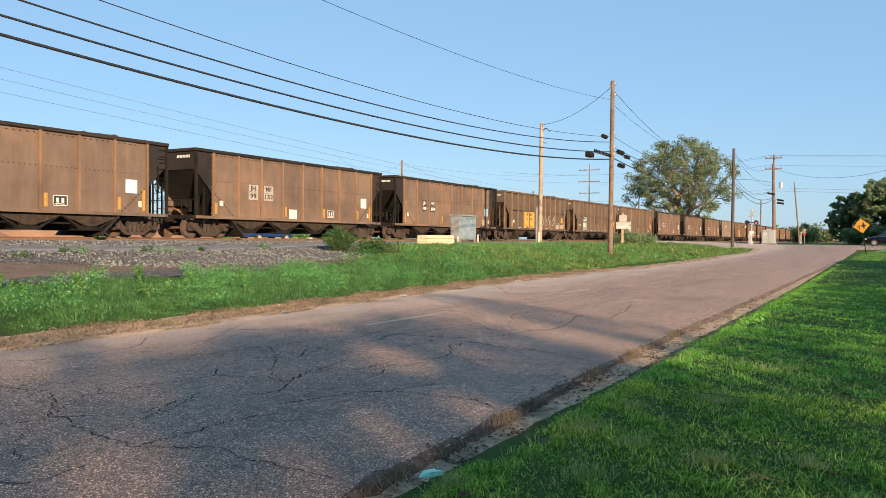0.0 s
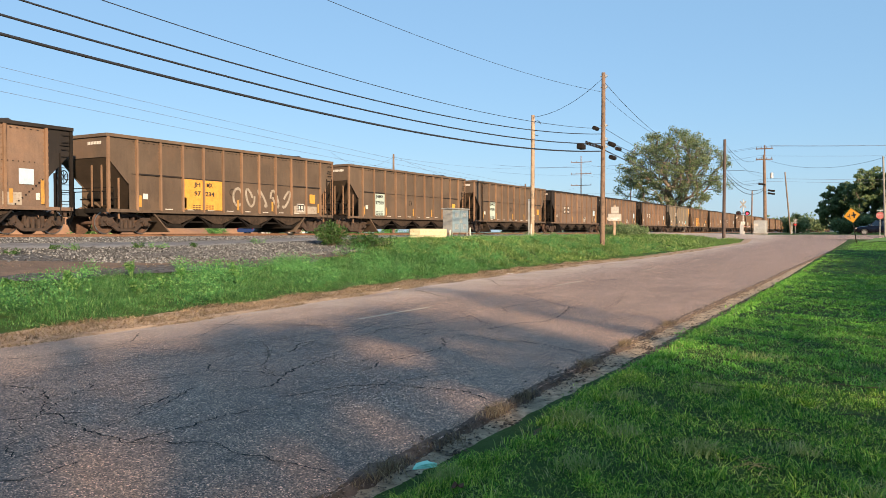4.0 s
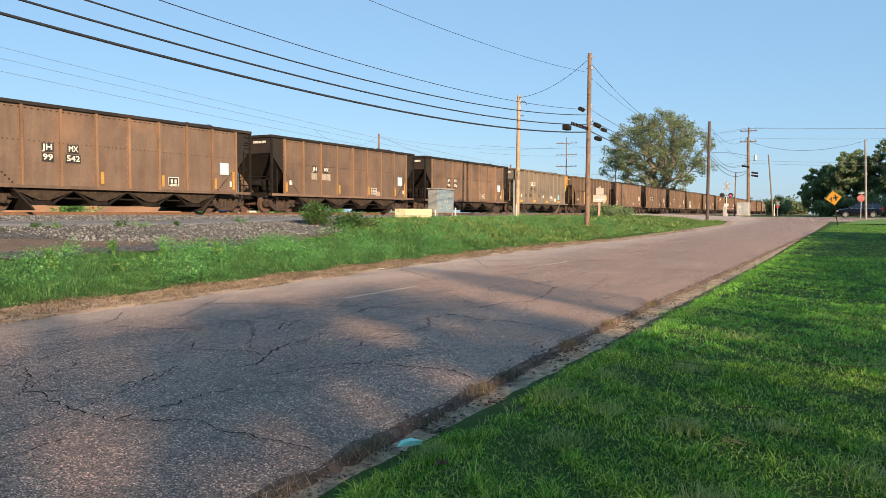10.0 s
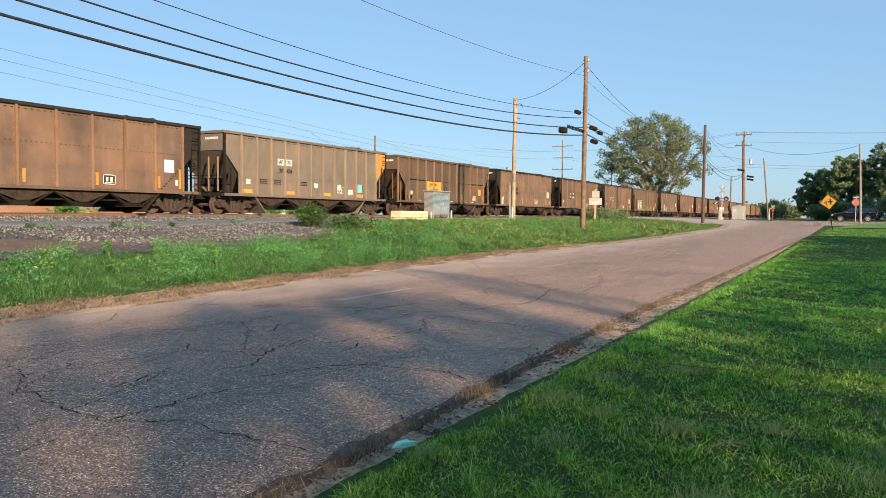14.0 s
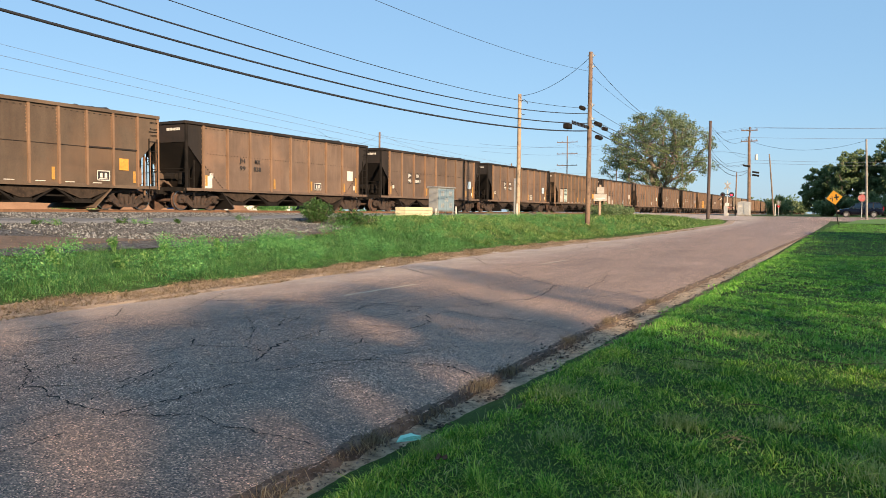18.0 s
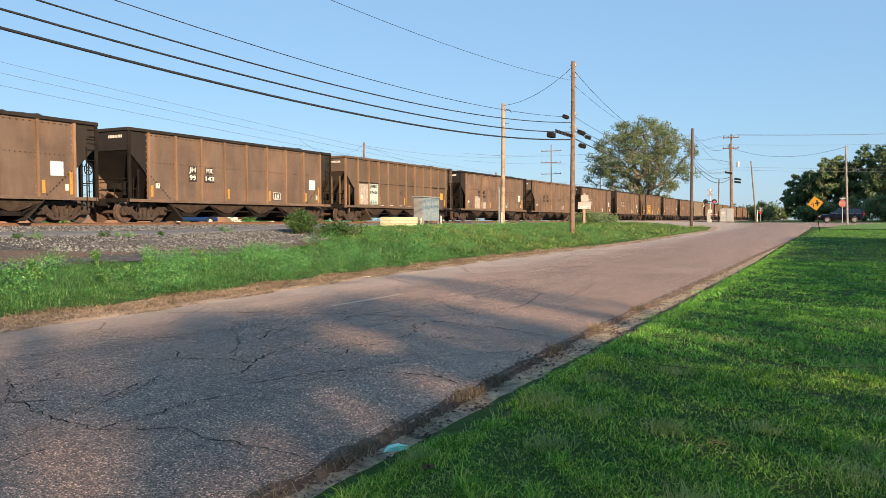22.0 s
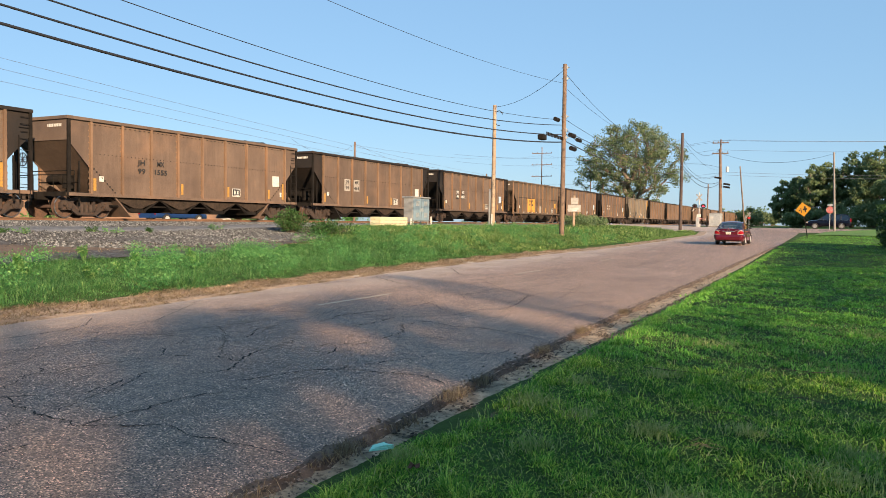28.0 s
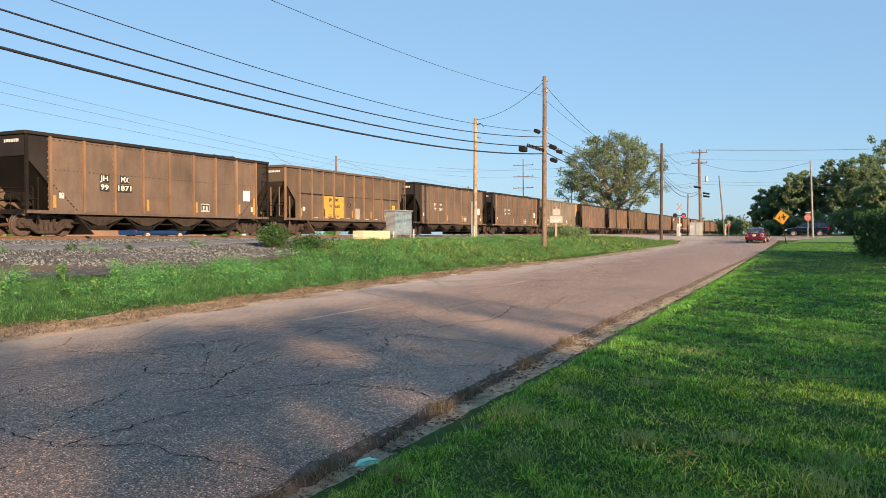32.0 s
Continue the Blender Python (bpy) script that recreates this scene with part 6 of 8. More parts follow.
# dry clumps rooted in the crumbled asphalt edge
for i, (cx, cy, n) in enumerate([(-2.98, 5.95, 260), (-2.94, 4.12, 220), (-3.0, 6.6, 160), (-3.02, 8.6, 200), (-2.9, 3.1, 120), (-3.05, 10.4, 220), (-2.86, 4.9, 90), (-3.08, 13.0, 240)]):
    x, y = road_right(cy) + 0.06 + 0.5 * (cx + 2.98) + rg.normal(0, 0.05, n), cy + rg.normal(0, 0.13, n)
    v, f = blade_field(x, y, rg.uniform(0.04, 0.13, n), rg.uniform(0.003, 0.006, n), 520 + i, 1.5, 0.6)
    v[:, 2] += 0.085
    straw.append((v, f))
n = 5200
y = rg.uniform(6, 27, n)
x = -17.6 - 2.2 * rg.random(n) ** 1.5 - 0.5 * np.sin(y * 0.9) * 0.4
ok = rg.random(n) < 0.25 + 0.75 * np.clip(np.sin(y * 1.1 + 1.0), 0, 1)
x, y = x[ok], y[ok]
straw.append(blade_field(x, y, rg.uniform(0.04, 0.12, len(x)) + 0.03, 0.014 * rg.uniform(0.6, 1.2, len(x)), 477, 2.0, 0.8))
merged("dead_grass_edge", straw, "straw", "matted brown dead grass along the road edge", "grass")

# broad-leaved weeds and the dark bush by the track
def weed(x, y, h, r, n, seed, material="grass", size=0.06, name="weed", label="leafy light-green weed in the verge"):
    w = tagged(new(name), label, "weed" if name == "weed" else "bush", group="weeds in the verge" if name == "weed" else "")
    w.location = (x, y, ground_z(x, y))
    rng = random.Random(seed)
    bm = bmesh.new()
    tips, rad = [], []
    for k in range(max(5, int(n / 60))):
        a, t = rng.uniform(0, 6.28), rng.uniform(0.1, 1.0)
        q = Vector((r * t * math.cos(a), r * t * math.sin(a), h * rng.uniform(0.55, 1.0) * (1.1 - 0.4 * t)))
        tube(bm, (q.x * 0.15, q.y * 0.15, -0.03), q, 0.012, 0.005, n=4, caps=False)
        for j in range(3):
            tips.append(tuple(q * (0.5 + 0.25 * j)))
            rad.append(max(0.06, r * 0.28))
    part("stem", bm, "bark" if name == "bush" else "grass", w)
    leaf_cards("leaves", tips, rad, n, size, material, w, seed, 1.0)
    return w


for i, (x, y) in enumerate([(-14.2, 8.6), (-13.7, 9.6), (-15.0, 10.4), (-13.4, 11.6), (-14.4, 12.9), (-15.6, 9.0), (-13.2, 13.6), (-16.2, 13.0), (-12.9, 10.4), (-14.9, 15.2), (-13.8, 7.6)]):
    weed(x, y, 0.4, 0.2, 320, 300 + i, "grass", size=0.04)
for i, (x, y) in enumerate([(-22.6, 15.2), (-22.9, 16.6), (-22.4, 18.0), (-23.2, 19.6), (-22.7, 21.6), (-23.0, 24.3), (-22.2, 13.6)]):
    weed(x + 0.5 * math.sin(i * 2.4), y + 0.7 * math.sin(i * 4.1), 0.12 + 0.04 * (i % 3), 0.4 + 0.15 * (i % 2), 170, 330 + i, "grass" if i % 2 else "leaf_hedge", 0.04, label="low grey-green weed in the gravel")
weed(-20.7, 27.0, 1.0, 0.66, 6500, 350, "leaf_hedge", 0.055, name="bush", label="dark green bush at the end of the gravel verge")
weed(-19.2, 27.4, 0.5, 1.3, 2600, 351, "leaf_hedge", 0.06, name="bush", label="low trailing weeds beside the dark bush")
for i, (x, y) in enumerate([(-21.2, 72), (-20.6, 75), (-21.4, 78.5), (-20.2, 70)]):
    weed(x, y, 0.9, 1.6, 1800, 360 + i, "leaf_dark", 0.12, name="bush", label="low dark bush on the bank by the railway")

# loose stones on the gravel verge and ballast shoulder
_n = 92000
_x, _y = rg.uniform(-27.3, -18.6, _n), np.where(rg.random(_n) < 0.82, rg.uniform(6, 34, _n), rg.uniform(34, 70, _n))
_ok = np.where(_x < -24.8, True, rg.random(_n) < np.where(_x < -23.0, 0.16, 0.42)) & ((_y < 28) | (_x < -23.0))
_ok &= ~((_x > -21.5) & (_y < 14) & (rg.random(_n) < 0.8))
_x, _y = _x[_ok], _y[_ok]
_n = len(_x)
_s = rg.uniform(0.02, 0.05, _n) * np.where(_x < -24.8, 1.1, rg.uniform(0.5, 1.3, _n))
_z = np.where(_x < -24.9, np.interp(_x, [-31.4, -30.2, -26.2, -24.9], [1.1, 1.3, 1.3, 1.14]), ground_zv(_x, _y) + 0.03)
_oct = np.array([(1, 0, 0), (0, 1, 0), (-1, 0, 0), (0, -1, 0), (0, 0, 0.8), (0, 0, -0.5)])
_v = (_oct[None] * _s[:, None, None] * rg.uniform(0.6, 1.4, (_n, 6, 3))) + np.stack([_x, _y, _z], 1)[:, None]
_f = np.array([(0, 1, 4), (1, 2, 4), (2, 3, 4), (3, 0, 4), (1, 0, 5), (2, 1, 5), (3, 2, 5), (0, 3, 5)])
stone_mat = blades("loose_stone", (0.022, 0.023, 0.024), (0.1, 0.104, 0.108), (0.26, 0.268, 0.272), 0.9, 0.6, 0.0)
tagged(sheet("loose_stones", _v.reshape(-1, 3), (_f[None] + (np.arange(_n) * 6)[:, None, None]).reshape(-1, 3), stone_mat), "loose grey and pale stones on the gravel verge", "stones", kind="stuff")


# ---- road markings and litter ----
for y0, y1 in ((10.8, 13.3), (20.2, 22.6), (29.5, 31.6), (39, 41)):
    bm = bmesh.new()
    n = 10
    a = [bm.verts.new((-7.74 + 0.02 * noise.noise((i, y0, 1)), y0 + (y1 - y0) * i / n, road_z(y0 + (y1 - y0) * i / n) + 0.008)) for i in range(n + 1)]
    b = [bm.verts.new((-7.64 + 0.02 * noise.noise((i, y0, 9)), y0 + (y1 - y0) * i / n, road_z(y0 + (y1 - y0) * i / n) + 0.008)) for i in range(n + 1)]
    for i in range(n):
        bm.faces.new((a[i], b[i], b[i + 1], a[i + 1]))
    ob = part("lane_marking", bm, "line_paint", None)
    tagged(ob, "worn pale centre line dash painted on the asphalt", "road marking", group="centre line dashes", kind="structure")


def crack(points, width, seed):
    """A ragged open crack, a thin dark groove filled with grit."""
    rng = random.Random(seed)
    pts = [Vector(points[0])]
    for a, b in zip(points, points[1:]):
        a, b = Vector(a), Vector(b)
        k = max(2, int((b - a).length / 0.045))
        nrm = Vector((-(b - a).y, (b - a).x)).normalized()
        for i in range(1, k + 1):
            pts.append(a.lerp(b, i / k) + nrm * (rng.gauss(0, 0.012) + 0.05 * noise.noise((i * 0.35, seed, 1.0)) * math.sin(math.pi * i / k)))
    vs, fs = [], []
    for i, p in enumerate(pts):
        d = (pts[min(i + 1, len(pts) - 1)] - pts[max(0, i - 1)]).normalized()
        w = width * rng.choice((0.35, 0.5, 0.8, 1.0, 1.3)) * (0.55 + 0.7 * max(0.0, noise.noise((i * 0.16, seed, 4.0)) + 0.4)) * (0.1 if i in (0, len(pts) - 1) else 1)
        for s in (-1, 1):
            q = p + Vector((-d.y, d.x)) * w * 0.5 * s
            vs.append((q.x, q.y, road_top(q.x, q.y) + 0.0035))
        if i:
            fs.append((2 * i - 2, 2 * i - 1, 2 * i + 1, 2 * i))
    return tagged(sheet("road_crack", vs, fs, "crack_fill"), "dark ragged crack in the old asphalt", "crack", group="cracks in the road", kind="structure")


# signal cabinet on legs with two doors
cab = tagged(new("signal_cabinet"), "grey-blue steel railway signal cabinet with two doors", "equipment cabinet")
cab.location = (-22.0, 40.49, 1.16)
bm = bmesh.new()
box(bm, -0.62, 0, 0, 2.14, 0.3, 1.72, 0.02)
part("body", bm, "cabinet_grey", cab)
bm = bmesh.new()
box(bm, -0.7, 0.08, -0.06, 2.2, 1.72, 1.8, 0.02)
part("roof", bm, "cabinet_grey", cab)
for y0 in (0.06, 1.09):
    bm = bmesh.new()
    box(bm, 0, 0.035, y0, y0 + 0.99, 0.36, 1.67, 0.01)
    dr = part("door", bm, "cabinet_blue", cab, "grey-blue steel door")
    for z in (0.55, 1.25):
        bm = bmesh.new()
        for i in range(6):
            box(bm, 0.035, 0.05, y0 + 0.3, y0 + 0.7, z + i * 0.05, z + 0.03 + i * 0.05)
        part("louvre", bm, "galvanised", dr)
    bm = bmesh.new()
    box(bm, 0.035, 0.08, y0 + (0.86 if y0 < 1 else 0.06), y0 + (0.92 if y0 < 1 else 0.12), 0.9, 1.12, 0.01)
    part("handle", bm, "galvanised", dr, "steel handle")
for x in (-0.58, -0.06):
    for y in (0.08, 2.0):
        bm = bmesh.new()
        box(bm, x, x + 0.06, y, y + 0.06, -0.1, 0.3)
        part("leg", bm, "galvanised", cab)
# cream plank box
pb = tagged(new("plank_box"), "low box of cream painted planks beside the track", "wooden box")
pb.location = (-22.0, 36.75, 1.14)
for i in range(3):
    for x in (0.0, -0.62):
        bm = bmesh.new()
        box(bm, x - 0.04, x, 0, 3.1, 0.0 + i * 0.19, 0.175 + i * 0.19, 0.008)
        part("plank", bm, "cream_board", pb)
    for y in (0.0, 3.06):
        bm = bmesh.new()
        box(bm, -0.62, -0.04, y, y + 0.04, 0.0 + i * 0.19, 0.175 + i * 0.19, 0.008)
        part("plank", bm, "cream_board", pb)
bm = bmesh.new()
box(bm, -0.62, -0.04, 0.04, 3.06, 0.3, 0.42)
part("earth_fill", bm, "gravel", pb)
# pale stakes by the cabinet
for x, y, h in ((-22.0, 42.9, 0.6), (-21.9, 40.1, 0.45), (-19.8, 47.5, 0.9), (0, 0, 0)):
    if h:
        bm = bmesh.new()
        box(bm, -0.04, 0.04, -0.03, 0.03, -0.1, h, 0.008)
        prism(bm, [(-0.04, h), (0.04, h), (0.0, h + 0.05)], "y", -0.03, 0.03)
        o = part("stake", bm, "white_paint", None)
        o.location = (x, y, ground_z(x, y))
        tagged(o, "short pale timber marker stake in the grass", "stake", group="marker stakes")
# two blank boards on a post
sb = tagged(new("board_sign"), "two weathered blank sign boards on a timber post", "sign")
sb.location = (-19.2, 64.4, ground_z(-19.2, 64.4))
bm = bmesh.new()
box(bm, -0.1, 0.1, -0.1, 0.1, -0.2, 2.75, 0.01)
part("post", bm, "pole_pale", sb)
for x0, x1, z0, z1, y in ((-0.55, 0.55, 1.35, 1.95, -0.12), (-0.3, 0.34, 1.98, 2.55, -0.12)):
    bm = bmesh.new()
    box(bm, x0, x1, y - 0.04, y, z0, z1, 0.01)
    part("board", bm, "dull_board", sb)
bm = bmesh.new()
box(bm, -0.35, 0.4, -0.168, -0.16, 1.55, 1.62)
box(bm, -0.15, 0.2, -0.168, -0.16, 1.42, 1.47)
part("faded_print", bm, "galvanised", sb)
sb.rotation_euler = (0, 0, radians(24))

# level crossing signal
sg = tagged(new("crossing_signal"), "railway crossing signal with crossbuck and red flashing lamps", "crossing signal")
sg.location = (-14.9, 108.0, 1.2)
bm = bmesh.new()
tube(bm, (0, 0, -0.2), (0, 0, 4.6), 0.065, n=10)
box(bm, -0.2, 0.2, -0.2, 0.2, -0.1, 0.35, 0.02)
part("mast", bm, "galvanised", sg)
for a in (-1, 1):
    bm = bmesh.new()
    beam(bm, (-0.36, -0.1 - 0.02 * a, 3.9 - 0.42 * a), (0.36, -0.1 - 0.02 * a, 3.9 + 0.42 * a), 0.03, 0.17)
    part("crossbuck_blade", bm, "dull_board", sg)
bm = bmesh.new()
tube(bm, (-0.75, -0.1, 2.75), (0.75, -0.1, 2.75), 0.035, n=6)
part("crossarm", bm, "dark_metal", sg)
for x, mt in ((-0.55, "dark_lens"), (0.55, "red_lens")):
    for w in (-1, 1):
        bm = bmesh.new()
        bmesh.ops.create_circle(bm, cap_ends=True, segments=20, radius=0.3, matrix=Matrix.Translation((x, -0.1 + 0.12 * w, 2.75)) @ pose(0, 0, 0, 90 * w, 0, 0))
        part("backing_disc", bm, "black_ink", sg)
    bm = bmesh.new()
    bmesh.ops.create_uvsphere(bm, u_segments=14, v_segments=8, radius=0.16, matrix=Matrix.Translation((x, -0.24, 2.75)) @ Matrix.Diagonal((1, 0.35, 1, 1)))
    part("lamp_lens", bm, mt, sg, "glowing red lens" if mt == "red_lens" else "dark red lens")
    bm = bmesh.new()
    for k in range(9):
        a = math.pi * k / 9
        b = math.pi * (k + 1) / 9
        beam(bm, (x + 0.19 * math.cos(a), -0.36, 2.75 + 0.19 * math.sin(a)), (x + 0.19 * math.cos(b), -0.36, 2.75 + 0.19 * math.sin(b)), 0.02, 0.24)
    part("visor", bm, "black_ink", sg)
for i, (x, mt) in enumerate(((-1.1, "black_ink"), (-0.85, "white_paint"), (-0.6, "black_ink"))):
    bm = bmesh.new()
    beam(bm, (x, -0.1, 2.05), (x + 0.16, -0.1, 2.3), 0.03, 0.1)
    part("hazard_stripe", bm, mt, sg)
bm = bmesh.new()
box(bm, -0.28, 0.28, -0.14, -0.1, 1.25, 1.65, 0.01)
part("notice_plate", bm, "white_paint", sg)
# gate arm lowered across the side street
gate = tagged(new("crossing_gate"), "lowered crossing gate arm with red and white bands", "crossing gate")
gate.matrix_basis = pose(-15.0, 107.6, 1.2, 0, 0, -90)
for i in range(9):
    bm = bmesh.new()
    box(bm, -0.95 - i * 0.85, -0.1 - i * 0.85, -0.03, 0.03, 1.0, 1.1)
    part("band", bm, "sign_red" if i % 2 else "white_paint", gate)
bm = bmesh.new()
box(bm, -0.25, 0.3, -0.2, 0.2, -0.2, 1.25, 0.03)
part("gate_machine", bm, "galvanised", gate)
# crossing bungalow
bg = tagged(new("signal_bungalow"), "square silver signal bungalow beside the crossing", "equipment shed")
bg.location = (-13.1, 111.0, 1.15)
bm = bmesh.new()
box(bm, -0.78, 0.78, -0.78, 0.78, 0.15, 1.85, 0.03)
part("wall", bm, "galvanised", bg)
bm = bmesh.new()
prism(bm, [(-0.84, 1.85), (0.84, 1.85), (0, 1.97)], "y", -0.84, 0.84)
part("roof", bm, "galvanised", bg)
bm = bmesh.new()
box(bm, 0.03, 0.7, -0.82, -0.78, 0.25, 1.75, 0.01)
part("door", bm, "galvanised", bg)
bm = bmesh.new()
box(bm, -0.68, -0.25, -0.81, -0.78, 1.15, 1.4)
part("notice_plate", bm, "white_paint", bg)
bm = bmesh.new()
box(bm, -0.86, 0.86, -0.86, 0.86, -0.1, 0.15)
part("footing", bm, "concrete", bg)


def road_sign(x, y, z, height, lean, label, name):
    s = tagged(new(name), label, "road sign")
    s.matrix_basis = pose(x, y, z, 0, lean, 0)
    bm = bmesh.new()
    box(bm, -0.035, 0.035, -0.02, 0.02, -0.3, height, 0.005)
    part("post", bm, "dark_metal" if lean else "galvanised", s)
    return s


# yellow diamond with side-track symbol on a leaning post
ys_ = road_sign(-1.15, 75.0, 0.47, 3.05, -9, "yellow diamond crossroad warning sign on a leaning post", "warning_sign")
bm = bmesh.new()
d = 0.64
prism(bm, [(-d, 2.45), (0, 2.45 - d), (d, 2.45), (0, 2.45 + d)], "y", -0.045, -0.03)
part("panel", bm, "sign_yellow", ys_)
for a in ((-0.03, 0.34, 2.39, 2.52), (0.1, 0.22, 2.2, 2.72), (-0.34, -0.24, 2.36, 2.46), (-0.2, -0.14, 2.15, 2.6)):
    bm = bmesh.new()
    box(bm, a[0], a[1], -0.053, -0.047, a[2], a[3])
    part("symbol_bar", bm, "black_ink", ys_)
# stop sign
ss = road_sign(0.75, 96.0, 1.0, 2.75, 0, "red octagonal stop sign on a thin steel post", "stop_sign")
oct_ = [(0.41 * math.cos(radians(22.5 + 45 * k)), 2.25 + 0.41 * math.sin(radians(22.5 + 45 * k))) for k in range(8)]
bm = bmesh.new()
prism(bm, oct_, "y", -0.045, -0.03)
part("panel", bm, "sign_faded", ss)
cu = bpy.data.curves.new("letters", "FONT")
cu.body, cu.size, cu.extrude, cu.align_x, cu.align_y = "STOP", 0.34, 0.003, "CENTER", "CENTER"
tmp = bpy.data.objects.new("letters", cu)
scene.collection.objects.link(tmp)
_me = bpy.data.meshes.new_from_object(tmp.evaluated_get(bpy.context.evaluated_depsgraph_get()))
bpy.data.objects.remove(tmp)
_me.transform(Matrix.Translation((0, -0.05, 2.25)) @ pose(0, 0, 0, 90, 0, 0))
_me.materials.clear()
_me.materials.append(MAT["dull_board"])
new("sign_letters", _me).parent = ss
for a in (0, 90):
    bm = bmesh.new()
    box(bm, -0.32, 0.32, -0.008, 0.008, 2.72 + a * 0.002, 2.88 + a * 0.002)
    o = part("street_blade", bm, "galvanised", ss)
    o.rotation_euler = (0, 0, radians(a))
# small round-headed sign and white marker beyond the side street
rs = road_sign(8.2, 104.0, 1.05, 2.0, 0, "small round pale sign seen from behind", "round_sign")
bm = bmesh.new()
tube(bm, (0, -0.045, 1.75), (0, -0.03, 1.75), 0.3, n=20)
part("panel", bm, "galvanised", rs)
for x, y, h in ((6.3, 103.0, 1.25), (-11.0, 132.0, 1.9)):
    bm = bmesh.new()
    tube(bm, (0, 0, -0.2), (0, 0, h), 0.07, n=8)
    o = part("marker_post", bm, "white_paint", None)
    o.location = (x, y, 1.1)
    tagged(o, "short white marker post by the side street", "marker post", group="marker posts")
xb = road_sign(-10.2, 128.0, 1.1, 2.4, 0, "far crossbuck sign with a red and white plate", "far_crossing_sign")
for a in (-1, 1):
    bm = bmesh.new()
    beam(bm, (-0.28, -0.06 - 0.01 * a, 2.0 - 0.28 * a), (0.28, -0.06 - 0.01 * a, 2.0 + 0.28 * a), 0.02, 0.12)
    part("crossbuck_blade", bm, "dull_board", xb)
bm = bmesh.new()
box(bm, -0.2, 0.2, -0.08, -0.05, 1.35, 1.6)
part("panel", bm, "sign_red", xb)

# lattice radio mast far behind the trees
tw = tagged(new("radio_mast"), "tall red and white lattice radio mast far away", "radio mast")
tw.location = (39.5, 300, 1)
for s in range(14):
    z0, z1 = s * 4.7, s * 4.7 + 4.7
    bm = bmesh.new()
    c = [(0.75 * math.cos(2.1 * k), 0.75 * math.sin(2.1 * k)) for k in range(3)]
    for k in range(3):
        a, b = c[k], c[(k + 1) % 3]
        tube(bm, (*a, z0), (*a, z1), 0.06, n=5)
        for j in range(3):
            tube(bm, (*a, z0 + j * 1.567), (*b, z0 + j * 1.567 + 1.567), 0.035, n=4)
            tube(bm, (*a, z0 + j * 1.567), (*b, z0 + j * 1.567), 0.03, n=4)
    part("mast_section", bm, "sign_red" if s % 2 else "white_paint", tw)
for z in (60.5, 63.5):
    bm = bmesh.new()
    for k in range(3):
        box(bm, 1.1 * math.cos(2.1 * k) - 0.15, 1.1 * math.cos(2.1 * k) + 0.15, 1.1 * math.sin(2.1 * k) - 0.1, 1.1 * math.sin(2.1 * k) + 0.1, z, z + 1.8, 0.03)
    part("antenna", bm, "galvanised", tw)

# ---- behind the railway: dirt heaps, brush, low buildings, a blue pickup ----
def heap(x, y, rx, ry, h, seed, material="red_dirt", label="heap of bare orange dirt behind the railway"):
    n, m = 26, 14
    vs, fs = [], []
    for j in range(m + 1):
        for i in range(n):
            a, t = 2 * math.pi * i / n, j / m
            k = 1 + 0.22 * noise.noise((math.cos(a) * 1.5, math.sin(a) * 1.5, seed))
            px, py = rx * t * k * math.cos(a), ry * t * k * math.sin(a)
            vs.append((px, py, h * (1 - t * t) ** 1.3 * (1 + 0.5 * noise.noise((px * 0.5, py * 0.3, seed))) + 0.12 * noise.noise((px * 2, py * 2, seed)) - 0.06))
    for j in range(m):
        for i in range(n):
            fs.append((j * n + i, j * n + (i + 1) % n, (j + 1) * n + (i + 1) % n, (j + 1) * n + i))
    o = sheet("dirt_mound", vs, fs, material, smooth=True)
    o.location = (x, y, 1.05)
    return tagged(o, label, "dirt heap", group="dirt heaps")


heap(-63, 44, 4, 24, 2.3, 3.0)
heap(-58, 49.5, 4, 5.5, 1.7, 1.0)
heap(-60, 62.5, 3, 3.5, 1.4, 5.0)
heap(-62, 33, 4, 5, 1.2, 9.0)
for i, (x, y, h, sp) in enumerate([(-47, 25.5, 1.3, 2.0), (-50, 36.6, 1.6, 2.2), (-56, 66.5, 1.6, 2.2), (-54, 62, 1.5, 3.0), (-56, 70, 1.7, 3.4), (-57, 55.6, 1.3, 1.6), (-58, 80, 1.8, 3.6), (-60, 92, 2.0, 4), (-66, 110, 2.3, 5), (-47, 12, 1.3, 2.2), (-50, 4, 1.5, 3)]):
    tree(x, y, 1.05, h, sp, 400 + i, 1500, 0.14, "grass", 0.06, 0.03, name="shrub", label="low green brush behind the railway", clumps=18)


def low_building(x, y, w, d, h, material, label):
    b = tagged(new("low_building"), label, "building", group="far low buildings")
    b.location = (x, y, 1.05)
    bm = bmesh.new()
    box(bm, -d / 2, d / 2, -w / 2, w / 2, 0, h)
    part("wall", bm, material, b)
    bm = bmesh.new()
    prism(bm, [(-d / 2 - 0.3, h), (d / 2 + 0.3, h), (0, h + 0.35)], "y", -w / 2 - 0.3, w / 2 + 0.3)
    part("roof", bm, "galvanised", b)
    for i in range(max(2, int(w / 4))):
        bm = bmesh.new()
        box(bm, d / 2 - 0.05, d / 2 + 0.03, -w / 2 + 1 + i * 4, -w / 2 + 2.4 + i * 4, 0.8, min(h - 0.3, 1.9))
        part("window", bm, "dark_lens", b)


low_building(-92, 14, 16, 8, 2.3, "brick_far", "low tan building far behind the tracks")
low_building(-105, 40, 14, 8, 2.4, "white_paint", "low white building far behind the tracks")
low_building(-92, 74, 12, 7, 2.2, "white_paint", "long white low shed behind the tracks")
low_building(-88, 96, 14, 7, 2.2, "white_paint", "long white low shed behind the tracks")


